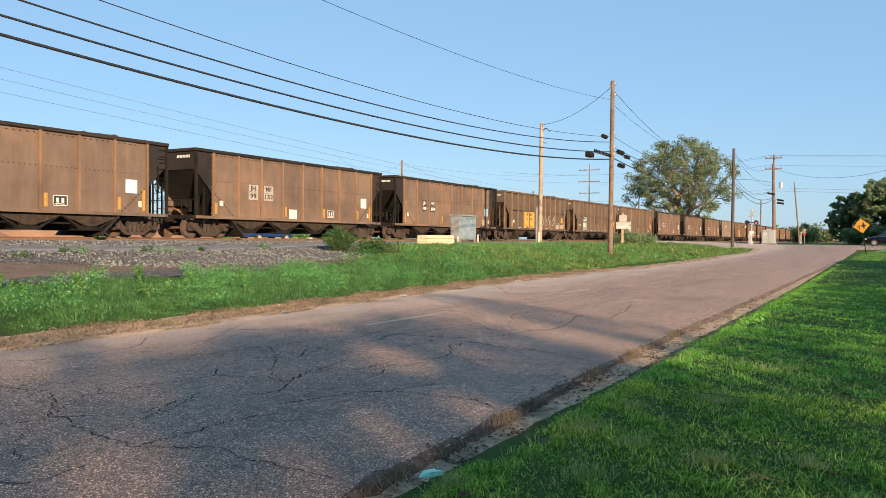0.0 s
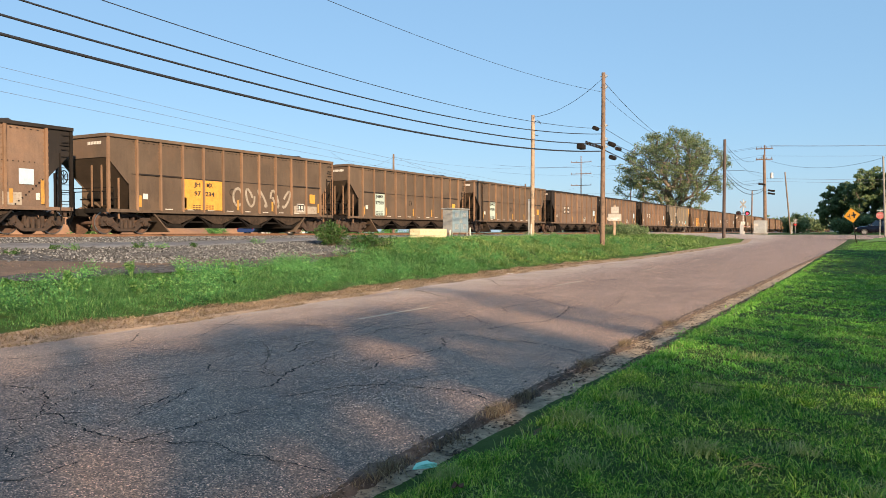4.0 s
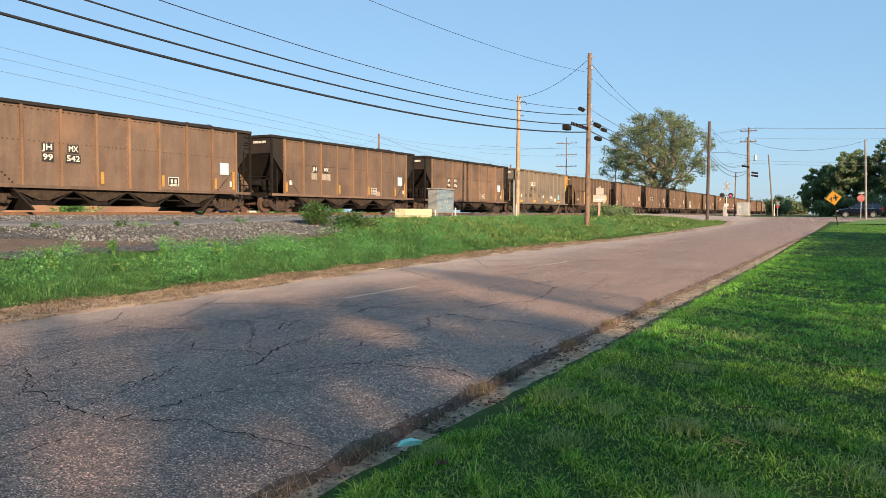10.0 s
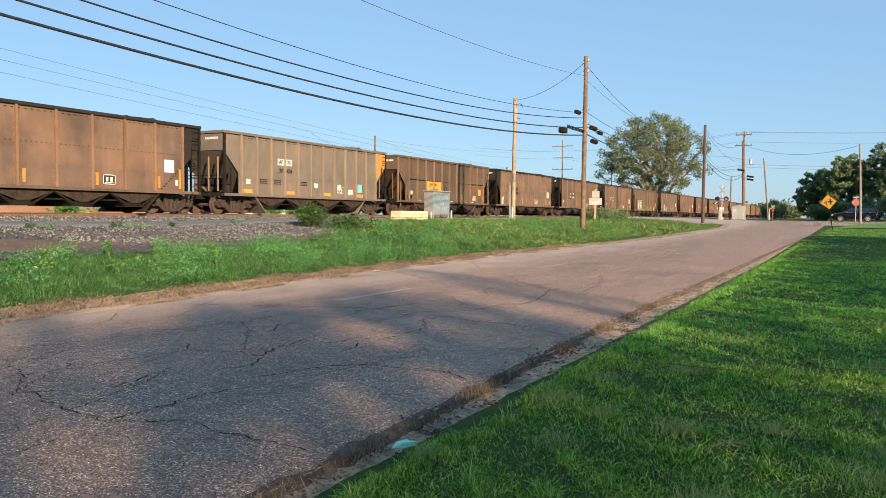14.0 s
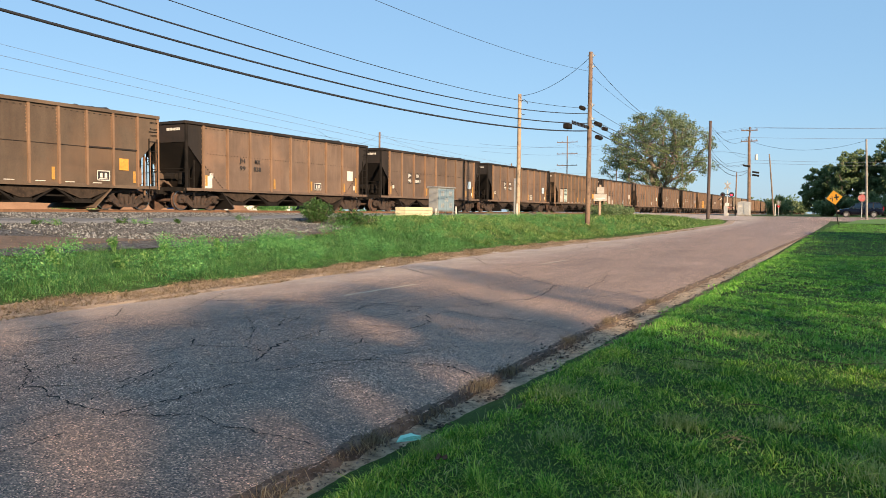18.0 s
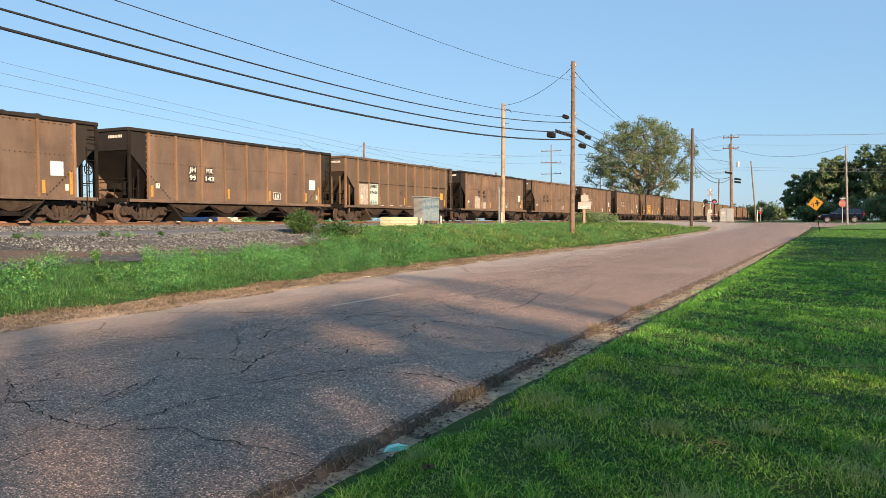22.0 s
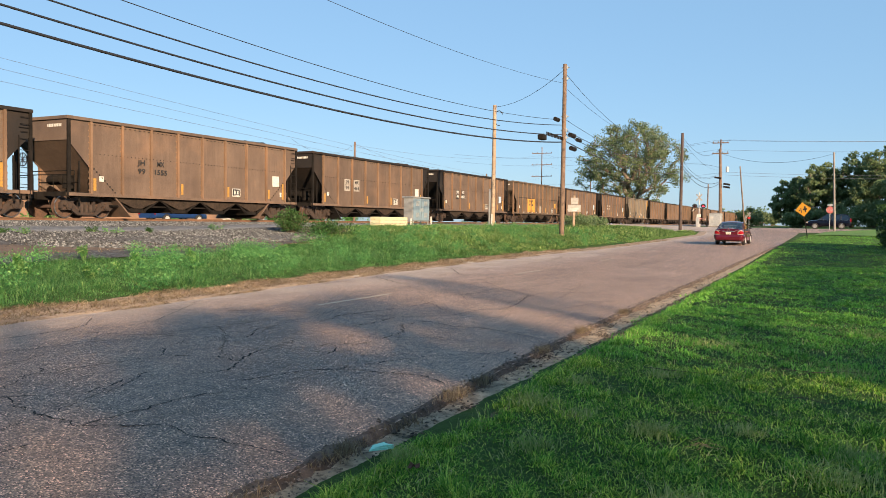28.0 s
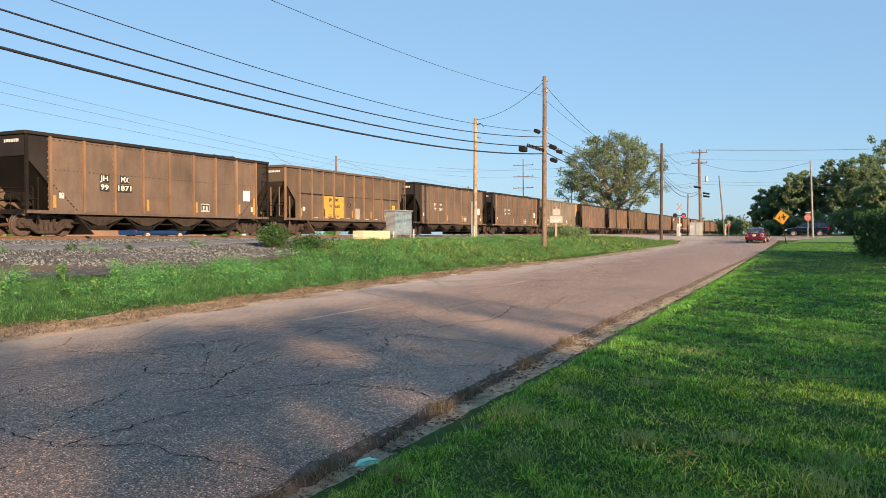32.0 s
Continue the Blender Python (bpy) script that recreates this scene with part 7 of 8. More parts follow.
# ---- vehicles: front along +y, rear axle at the origin ----
def wheel_parts(parent, x, y, r, width, side, alloy="hub_silver"):
    bm = bmesh.new()
    prof = [(0.62, -0.5), (0.9, -0.5), (0.985, -0.38), (1.0, -0.2), (1.0, 0.2), (0.985, 0.38), (0.9, 0.5), (0.62, 0.5)]
    rings = []
    for pr, px in prof:
        rings.append([bm.verts.new((px * width, pr * r * math.cos(2 * math.pi * k / 32), pr * r * math.sin(2 * math.pi * k / 32))) for k in range(32)])
    for a, b in zip(rings, rings[1:]):
        for k in range(32):
            f = bm.faces.new((a[k], a[(k + 1) % 32], b[(k + 1) % 32], b[k]))
            f.smooth = True
    bmesh.ops.recalc_face_normals(bm, faces=bm.faces[:])
    me = bpy.data.meshes.new("wheel")
    bm.to_mesh(me)
    bm.free()
    me.materials.append(MAT["tyre"])
    w = new("wheel", me)
    w.parent, w.location = parent, (x, y, r)
    bm = bmesh.new()
    sx = side * width * 0.44
    tube(bm, (sx - side * 0.05, 0, 0), (sx, 0, 0), 0.66 * r, n=32)
    tube(bm, (sx, 0, 0), (sx + side * 0.02, 0, 0), 0.17 * r, 0.13 * r, n=16)
    part("wheel_cover", bm, alloy, w)
    for k in range(9):
        a = 2 * math.pi * k / 9
        c, s = math.cos(a), math.sin(a)
        bm = bmesh.new()
        beam(bm, (sx + side * 0.012, 0.14 * r * c, 0.14 * r * s), (sx + side * 0.008, 0.62 * r * c, 0.62 * r * s), 0.016, 0.05)
        part("spoke", bm, alloy, w)
    for k in range(9):
        a = 2 * math.pi * (k + 0.5) / 9
        c, s = math.cos(a), math.sin(a)
        bm = bmesh.new()
        beam(bm, (sx + side * 0.002, 0.28 * r * c, 0.28 * r * s), (sx + side * 0.002, 0.58 * r * c, 0.58 * r * s), 0.008, 0.028)
        part("cover_slot", bm, "tyre", w)
    return w


def loft(bm, stations, cap=True):
    """A shell through closed rings of equal length."""
    rings = [[bm.verts.new(p) for p in st] for st in stations]
    n = len(rings[0])
    for a, b in zip(rings, rings[1:]):
        for k in range(n):
            f = bm.faces.new((a[k], a[(k + 1) % n], b[(k + 1) % n], b[k]))
            f.smooth = True
    if cap:
        bm.faces.new(rings[0][::-1])
        bm.faces.new(rings[-1])
    bmesh.ops.recalc_face_normals(bm, faces=bm.faces[:])


def car_lower(bm, ys, half_w, top, bottom, wheels, arch, tuck=0.92, crown=0.05):
    """The lower body: rounded sections along the car, wheel arches cut up from below."""
    st = []
    for y in ys:
        w, zt, zb = half_w(y), top(y), bottom(y)
        lower = zb
        for yw, r in wheels:
            if abs(y - yw) < arch:
                lower = max(lower, r + math.sqrt(max(0, arch ** 2 - (y - yw) ** 2)) - 0.02)
        h = zt - zb
        half = [(w * tuck, lower), (w * 0.985, max(lower + 0.004, zb + 0.2 * h)), (w, max(lower + 0.008, zb + 0.42 * h)), (w * 0.992, max(lower + 0.012, zb + 0.66 * h)), (w * 0.965, zb + 0.86 * h),
                (w * 0.92, zb + 0.955 * h), (w * 0.82, zt), (w * 0.45, zt + crown * 0.8), (0.0, zt + crown)]
        ring = [(x, y, z) for x, z in half] + [(-x, y, z) for x, z in half[-2::-1]]
        st.append(ring)
    loft(bm, st)


def greenhouse(car, rb, rt, ft, fb, w_belt, w_roof, paint, pillars=(0.5,), glass="car_glass"):
    """Windows, pillars and roof over the belt. rb, rt, ft, fb: (y, z) of rear base, rear top, front top, front base."""
    def side_pt(y, z, s):
        k = (z - rb[1]) / (rt[1] - rb[1])
        return (s * (w_belt + (w_roof - w_belt) * min(1, max(0, k))), y, z)
    bm = bmesh.new()
    st = []
    n = 8
    for i in range(n + 1):
        t = i / n
        y = rt[0] + (ft[0] - rt[0]) * t
        z = rt[1] + (ft[1] - rt[1]) * t + 0.055 * math.sin(math.pi * min(1, max(0, t)))
        half = [(w_roof + 0.015, z - 0.035), (w_roof - 0.015, z + 0.012), (w_roof * 0.7, z + 0.035), (0, z + 0.05)]
        inner = [(0, z + 0.01), (w_roof * 0.7, z), (w_roof - 0.04, z - 0.035)]
        st.append([(x, y, zz) for x, zz in half] + [(-x, y, zz) for x, zz in half[-2::-1]] + [(-x, y, zz) for x, zz in inner[::-1]] + [(x, y, zz) for x, zz in inner[1:]])
    loft(bm, st)
    part("roof", bm, paint, car)
    for nm, a, b in (("rear_window", rb, rt), ("windscreen", fb, ft)):
        bm = bmesh.new()
        m = 6
        grid = []
        for j in range(m + 1):
            t = j / m
            y, z = a[0] + (b[0] - a[0]) * t, a[1] + (b[1] - a[1]) * t + 0.03 * math.sin(math.pi * t)
            ww = w_belt * 0.97 + (w_roof - w_belt * 0.97) * t
            bow = 0.1 * (1 if nm == "windscreen" else -1)
            grid.append([bm.verts.new((ww * u, y + bow * (1 - u * u) * (1 - t), z + 0.012)) for u in (-1, -0.6, -0.2, 0.2, 0.6, 1)])
        for r0, r1 in zip(grid, grid[1:]):
            for k in range(5):
                bm.faces.new((r0[k], r0[k + 1], r1[k + 1], r1[k])).smooth = True
        o = part(nm, bm, glass, car)
        o.visible_shadow = False
    cuts = [0.0, *pillars, 1.0]
    for s in (-1, 1):
        # corner pillars
        for a, b, w in ((rb, rt, 0.12), (fb, ft, 0.06)):
            bm = bmesh.new()
            beam(bm, side_pt(*a, s), side_pt(b[0], b[1], s), w, 0.05)
            part("pillar", bm, paint, car)
        bm = bmesh.new()
        beam(bm, side_pt(*rt, s), side_pt(*ft, s), 0.05, 0.05)
        part("roof_rail", bm, paint, car)
        for i, (c0, c1) in enumerate(zip(cuts, cuts[1:])):
            lo0, lo1 = rb[0] + (fb[0] - rb[0]) * c0, rb[0] + (fb[0] - rb[0]) * c1
            hi0, hi1 = rt[0] + (ft[0] - rt[0]) * c0, rt[0] + (ft[0] - rt[0]) * c1
            bm = bmesh.new()
            z0, z1 = rb[1] + 0.01, rt[1] - 0.02
            q = [side_pt(lo0 + 0.05, z0, s), side_pt(lo1 - 0.05, z0, s), side_pt(hi1 - 0.03, z1, s), side_pt(hi0 + 0.03, z1, s)]
            bm.faces.new([bm.verts.new(p) for p in q])
            o = part("side_window", bm, glass, car)
            o.visible_shadow = False
            if i:
                bm = bmesh.new()
                beam(bm, side_pt(lo0, z0, s), side_pt(hi0, z1, s), 0.07, 0.03)
                part("door_pillar", bm, "tyre", car)
        bm = bmesh.new()
        beam(bm, side_pt(rb[0] + 0.1, rb[1], s), side_pt(fb[0] - 0.1, fb[1] - 0.01, s), 0.012, 0.012)
        part("belt_trim", bm, "chrome", car, "bright chrome strip")


def plate_bars(parent, at, w=0.3, h=0.15):
    bm = bmesh.new()
    box(bm, -w / 2, w / 2, -0.006, 0.006, -h / 2, h / 2, 0.004)
    p = part("number_plate", bm, "plate_cream", parent)
    p.location = at
    bm = bmesh.new()
    for x0, x1 in ((-0.12, -0.015), (0.015, 0.12)):
        box(bm, x0, x1, -0.01, -0.007, -0.022, 0.022)
    part("plate_bar", bm, "cabinet_grey", p)


for nm, args in {"crack_fill": ((0.02, 0.017, 0.015), 0.95, 0.0), "tyre": ((0.02, 0.02, 0.021), 0.85, 0.0), "chrome": ((0.75, 0.75, 0.76), 0.15, 1.0), "hub_silver": ((0.7, 0.7, 0.69), 0.4, 0.5),
                 "plate_cream": ((0.6, 0.52, 0.4), 0.5, 0.0), "seat_grey": ((0.05, 0.047, 0.045), 0.9, 0.0), "clear_lens": ((0.26, 0.22, 0.2), 0.12, 0.0), "lamp_glass": ((0.55, 0.62, 0.62), 0.1, 0.0), "amber": ((0.8, 0.3, 0.05), 0.3, 0.0), "leaf_litter": ((0.1, 0.045, 0.025), 0.8, 0.0),
                 "mint_mask": ((0.3, 0.72, 0.58), 0.6, 0.0), "twig": ((0.07, 0.05, 0.035), 0.9, 0.0), "dry_stalk": ((0.36, 0.24, 0.12), 0.9, 0.0)}.items():
    MAT[nm] = plain(nm, args[0], args[1], args[2])
MAT["tail_lens"] = plain("tail_lens", (0.2, 0.004, 0.008), 0.15, emit=0.25)
MAT["brake_lamp"] = plain("brake_lamp", (1.0, 0.05, 0.08), 0.3, emit=1.3)


def car_paint(name, c, rough=0.25, coat=0.7):
    m, nt, n, l, b = nodes_of(name)
    v = coords(nt)
    col = mix(nt, 0.25, c, ramp(nt, tex(nt, v, 2.5, 4), [(0.3, tuple(x * 0.7 for x in c)), (0.7, tuple(min(1, x * 1.3 + 0.01) for x in c))]))
    l.new(col, b.inputs["Base Color"])
    b.inputs["Roughness"].default_value, b.inputs["Metallic"].default_value = rough, 0.15
    b.inputs["Coat Weight"].default_value, b.inputs["Coat Roughness"].default_value = coat, 0.04
    b.inputs["Specular IOR Level"].default_value = 0.3
    return m


def make_glass(name="car_glass", clear=1.0):
    m, nt, n, l, b = nodes_of(name)
    tr, gl, ms = n.new("ShaderNodeBsdfTransparent"), n.new("ShaderNodeBsdfGlossy"), n.new("ShaderNodeMixShader")
    tr.inputs[0].default_value = (0.6 * clear, 0.7 * clear, 0.7 * clear, 1)
    gl.inputs["Roughness"].default_value = 0.04
    lw = n.new("ShaderNodeLayerWeight")
    lw.inputs[0].default_value = 0.35
    l.new(maths(nt, "ADD", maths(nt, "MULTIPLY", lw.outputs["Fresnel"], 0.7), 0.1, True), ms.inputs[0])
    l.new(tr.outputs[0], ms.inputs[1])
    l.new(gl.outputs[0], ms.inputs[2])
    l.new(ms.outputs[0], n["Material Output"].inputs["Surface"])
    return m


MAT["car_glass"] = make_glass()
MAT["maroon"] = car_paint("maroon_paint", (0.08, 0.0035, 0.012), 0.17)
MAT["navy"] = car_paint("navy_paint", (0.002, 0.003, 0.009), 0.12, 0.0)
MAT["dark_glass"] = make_glass("dark_car_glass", 0.12)
MAT["truck_blue"] = car_paint("blue_paint_metal", (0.012, 0.04, 0.14), 0.4)


def interp(*pts):
    xs, zs = [p[0] for p in pts], [p[1] for p in pts]
    return lambda y: float(np.interp(y, xs, zs))


def patch(name, a, b, n, material, car, thick=0.0, out=1, label=""):
    """A panel between two edge curves a(t) and b(t), t from 0 to 1, with a little thickness inward."""
    bm = bmesh.new()
    m = 8
    grid = [[bm.verts.new(Vector(a(i / n)).lerp(Vector(b(i / n)), k / m)) for k in range(m + 1)] for i in range(n + 1)]
    for r0, r1 in zip(grid, grid[1:]):
        for k in range(m):
            bm.faces.new((r0[k], r0[k + 1], r1[k + 1], r1[k])).smooth = True
    if thick:
        bmesh.ops.recalc_face_normals(bm, faces=bm.faces[:])
        bmesh.ops.solidify(bm, geom=bm.faces[:], thickness=thick)
    ob = part(name, bm, material, car, label)
    if material == "car_glass":
        ob.visible_shadow = False
    return ob


def sedan():
    c = tagged(new("red_sedan"), "dark red four-door sedan with silver wheel covers", "car")
    FRONT = 2.85
    ys = sorted(set([round(v, 3) for v in np.arange(-1.1, 3.6, 0.06)] + [round(yw + a, 3) for yw in (0, FRONT) for a in np.linspace(-0.39, 0.39, 27)]))
    ys = [-1.1, -1.09, -1.07, -1.04] + [y for y in ys if -1.0 < y < 3.5] + [3.52, 3.56, 3.59, 3.61]
    hw = interp((-1.1, 0.66), (-1.09, 0.72), (-1.07, 0.765), (-1.0, 0.82), (-0.85, 0.862), (-0.6, 0.883), (-0.2, 0.895), (0.8, 0.9), (2.3, 0.895), (3.0, 0.885), (3.25, 0.865), (3.4, 0.82), (3.5, 0.75), (3.58, 0.63), (3.61, 0.54))
    tp = interp((-1.1, 0.9), (-1.09, 0.955), (-1.05, 0.985), (-0.95, 0.995), (-0.6, 1.0), (-0.3, 0.99), (0.0, 0.955), (2.2, 0.935), (2.6, 0.92), (2.9, 0.885), (3.15, 0.835), (3.32, 0.77), (3.44, 0.69), (3.52, 0.635), (3.58, 0.6), (3.61, 0.55))
    bt = interp((-1.1, 0.42), (-1.05, 0.36), (-0.9, 0.29), (-0.5, 0.23), (0.5, 0.2), (2.3, 0.2), (3.3, 0.2), (3.5, 0.22), (3.61, 0.28))
    rise = ((0, 0.92), (0.2, 0.985), (0.42, 1.0), (0.66, 0.992), (0.86, 0.965), (0.955, 0.92), (1.0, 0.82))

    def flank(y, z):
        """Half width of the lower body at a height."""
        k = (z - bt(y)) / (tp(y) - bt(y))
        return hw(y) * float(np.interp(k, [p[0] for p in rise], [p[1] for p in rise]))
    bm = bmesh.new()
    car_lower(bm, ys, hw, tp, bt, ((0, 0.32), (FRONT, 0.32)), 0.385, crown=0.035)
    part("body", bm, "maroon", c)
    bm = bmesh.new()
    box(bm, -0.72, 0.72, -0.9, 3.4, 0.24, 0.5)
    part("underbody", bm, "tyre", c)
    # cabin: the rail curve seen from the side, its half width by height
    knots = [(-0.42, 0.985), (-0.1, 1.13), (0.2, 1.27), (0.5, 1.375), (0.8, 1.425), (1.1, 1.435), (1.4, 1.41), (1.7, 1.325), (2.0, 1.19), (2.3, 1.03), (2.48, 0.93)]

    def rail(y):
        k = [interp(*knots)(y + d) for d in (-0.12, -0.06, 0, 0.06, 0.12)]
        return sum(k) / 5

    def side(y, z, s):
        h = min(1.0, max(0.0, (z - 0.95) / 0.5))
        w = (0.815 - 0.06 * h - 0.13 * h * h) * (1 - 0.05 * ((y - 0.95) / 1.4) ** 2)
        return (s * w, y, z)

    def belt(y):
        return tp(y) - 0.005

    def across(y, u, lift=0.0):
        """The roof and the two screens, from rail to rail."""
        x = side(y, rail(y), 1)[0]
        bow = (0.1 if y < 0.9 else -0.12) * (1 - u * u) * min(1.0, abs(y - 0.95) / 1.2) ** 2
        return (x * u, y - bow, rail(y) + 0.045 * (1 - u * u) * (1 if 0.4 < y < 1.6 else 0.7) + lift)

    def lerp(a, b, t):
        return a + (b - a) * t
    bm = bmesh.new()
    grid = [[bm.verts.new(across(0.44 + 1.12 * i / 16, -1 + k / 6)) for k in range(13)] for i in range(17)]
    for r0, r1 in zip(grid, grid[1:]):
        for k in range(12):
            bm.faces.new((r0[k], r0[k + 1], r1[k + 1], r1[k])).smooth = True
    part("roof", bm, "maroon", c)
    for nm, y0, y1 in (("rear_window", -0.4, 0.47), ("windscreen", 2.46, 1.54)):
        bm = bmesh.new()
        grid = [[bm.verts.new(across(lerp(y0, y1, i / 10), 0.93 * (-1 + k / 5), 0.004)) for k in range(11)] for i in range(11)]
        for r0, r1 in zip(grid, grid[1:]):
            for k in range(10):
                bm.faces.new((r0[k], r0[k + 1], r1[k + 1], r1[k])).smooth = True
        part(nm, bm, "car_glass", c).visible_shadow = False
        for s in (-1, 1):
            patch("screen_edge", lambda t: across(lerp(y0, y1, t), s * 0.9, 0.006), lambda t: across(lerp(y0, y1, t), s * 0.945, 0.006), 10, "tyre", c)
            patch("pillar", lambda t: across(lerp(y0, y1, t), s * 0.94, 0.002), lambda t: across(lerp(y0, y1, t), s, 0.0), 10, "maroon", c)
        patch("screen_edge", lambda t: across(y1, -0.93 + 1.86 * t, 0.007), lambda t: across(lerp(y1, y0, 0.035), -0.93 + 1.86 * t, 0.007), 10, "tyre", c)
    for s in (-1, 1):
        def glass_top(y):
            return rail(y) - 0.062
        # broad rear quarter, roof rail and windscreen pillar in body colour
        patch("quarter_panel", lambda t: side(lerp(-0.44, 0.46, t), lerp(belt(-0.44) - 0.02, rail(0.46), t) if t < 0.02 else rail(lerp(-0.44, 0.46, t)), s), lambda t: side(lerp(0.2, 0.46, t), lerp(belt(0.2) - 0.02, glass_top(0.46), t), s), 14, "maroon", c)
        patch("roof_rail", lambda t: side(lerp(0.44, 2.42, t), rail(lerp(0.44, 2.42, t)), s), lambda t: side(lerp(0.44, 2.42, t), max(belt(2.4) - 0.03, glass_top(lerp(0.44, 2.42, t))), s), 22, "maroon", c)
        for nm, b0, b1, t0, t1 in (("quarter_window", 0.22, 0.42, 0.47, 0.5), ("side_window", 0.45, 1.24, 0.53, 1.16), ("side_window", 1.32, 2.24, 1.24, 2.16)):
            patch(nm, lambda t: side(lerp(b0, b1, t), belt(lerp(b0, b1, t)) + 0.005, s), lambda t: side(lerp(t0, t1, t), max(belt(lerp(t0, t1, t)) + 0.01, glass_top(lerp(t0, t1, t)) + 0.004), s), 12, "car_glass", c)
        for b0, b1, t0, t1 in ((0.19, 0.225, 0.45, 0.475), (0.415, 0.455, 0.495, 0.535), (1.235, 1.325, 1.155, 1.245), (2.23, 2.3, 2.15, 2.2)):
            patch("window_frame", lambda t: side(b0 if t < 0.5 else b1, belt(b0) - 0.01, s * 1.004), lambda t: side(t0 if t < 0.5 else t1, glass_top((t0 + t1) / 2) + 0.004, s * 1.004), 1, "tyre", c)
        patch("window_frame", lambda t: side(lerp(0.46, 2.2, t), glass_top(lerp(0.46, 2.2, t)) + 0.012, s * 1.006), lambda t: side(lerp(0.46, 2.2, t), glass_top(lerp(0.46, 2.2, t)) - 0.012, s * 1.006), 20, "tyre", c)
        patch("belt_trim", lambda t: (s * (flank(lerp(0.2, 2.3, t), 0.9) - 0.045), lerp(0.2, 2.3, t), belt(lerp(0.2, 2.3, t)) + 0.008), lambda t: (s * (flank(lerp(0.2, 2.3, t), 0.9) - 0.035), lerp(0.2, 2.3, t), belt(lerp(0.2, 2.3, t)) - 0.012), 14, "chrome", c, label="bright chrome strip")
        # lamp cluster wrapped round the rear corner, in three bands
        plan = [(-1.115, 0.5), (-1.112, 0.6), (-1.1, 0.7), (-1.06, None), (-1.0, None), (-0.93, None), (-0.86, None)]
        top, low = [0.74, 0.9, 0.96, 0.96, 0.945, 0.9, 0.84], [0.68, 0.665, 0.655, 0.655, 0.66, 0.68, 0.74]

        def lamp(t, f):
            q = min(len(plan) - 1.001, t * (len(plan) - 1))
            k, r = int(q), q - int(q)

            def corner(i):
                y, x = plan[i]
                z = lerp(low[i], top[i], f)
                return Vector((s * ((flank(max(y, -1.09), z) + 0.016) if x is None else x), y, z))
            return corner(k).lerp(corner(k + 1), r)
        for nm, f0, f1, mt, lb in (("reverse_lamp", 0.0, 0.15, "clear_lens", "clear silver lens"), ("tail_lamp", 0.15, 0.76, "tail_lens", "red tail lamp lens"), ("turn_lamp", 0.76, 1.0, "clear_lens", "clear silver lens")):
            patch(nm, lambda t: lamp(t, f0), lambda t: lamp(t, f1), 18, mt, c, thick=0.02, label=lb)

        def eye(t, f):
            y = lerp(3.12, 3.53, t)
            z = lerp(lerp(0.735, 0.6, t), tp(y) - 0.02, f)
            return (s * (flank(y, z) + 0.012), y + 0.012 * t, z)
        patch("headlamp", lambda t: eye(t, 0.0), lambda t: eye(t, 1.0), 14, "lamp_glass", c, thick=0.02, label="clear headlamp")
        patch("turn_lamp", lambda t: Vector(eye(lerp(0.02, 0.3, t), 0.1)) + Vector((s * 0.004, 0, 0)), lambda t: Vector(eye(lerp(0.02, 0.3, t), 0.55)) + Vector((s * 0.004, 0, 0)), 6, "amber", c, label="amber turn lamp")
        patch("side_moulding", lambda t: (s * (flank(lerp(0.5, 2.2, t), 0.55) + 0.012), lerp(0.5, 2.2, t), 0.56), lambda t: (s * (flank(lerp(0.5, 2.2, t), 0.52) + 0.012), lerp(0.5, 2.2, t), 0.515), 12, "maroon", c, thick=0.012)
        patch("moulding_line", lambda t: (s * (flank(lerp(0.5, 2.2, t), 0.55) + 0.0145), lerp(0.5, 2.2, t), 0.557), lambda t: (s * (flank(lerp(0.5, 2.2, t), 0.55) + 0.0145), lerp(0.5, 2.2, t), 0.549), 12, "chrome", c)
        for y in (0.66, 1.62):
            bm = bmesh.new()
            box(bm, s * (flank(y, 0.8) + 0.012) - 0.014, s * (flank(y, 0.8) + 0.012) + 0.014, y, y + 0.2, 0.79, 0.825, 0.012)
            part("door_handle", bm, "maroon", c)
            bm = bmesh.new()
            box(bm, s * flank(y, 0.8) - 0.004, s * flank(y, 0.8) + 0.004, y + 0.03, y + 0.17, 0.772, 0.79)
            part("handle_recess", bm, "tyre", c)
        for y in (0.4, 1.42, 2.42):
            bm = bmesh.new()
            for i in range(8):
                z0, z1 = 0.3 + 0.08 * i, 0.38 + 0.08 * i
                beam(bm, (s * (flank(y, z0) - 0.001), y, z0), (s * (flank(y, z1) - 0.001), y, z1), 0.008, 0.008)
            part("door_gap", bm, "tyre", c)
        bm = bmesh.new()
        box(bm, min(s * 0.84, s * 1.0), max(s * 0.84, s * 1.0), 2.06, 2.17, 0.96, 1.08, 0.04)
        part("door_mirror", bm, "tyre", c)
    for x, y in ((-0.36, 0.55), (0.36, 0.55), (-0.37, 1.25), (0.37, 1.25)):
        bm = bmesh.new()
        box(bm, x - 0.25, x + 0.25, y - 0.12, y + 0.02, 0.6, 1.05, 0.05)
        box(bm, x - 0.13, x + 0.13, y - 0.1, y - 0.02, 1.06, 1.2, 0.03)
        part("seat", bm, "seat_grey", c)
    bm = bmesh.new()
    box(bm, -0.7, 0.7, -0.35, 0.4, 0.965, 0.99)
    part("parcel_shelf", bm, "seat_grey", c)
    # bumper swept round the rear corners
    bm = bmesh.new()
    prof = [(0.655, -0.01), (0.64, 0.022), (0.6, 0.04), (0.52, 0.05), (0.43, 0.046), (0.36, 0.03), (0.31, -0.01)]
    rows = []
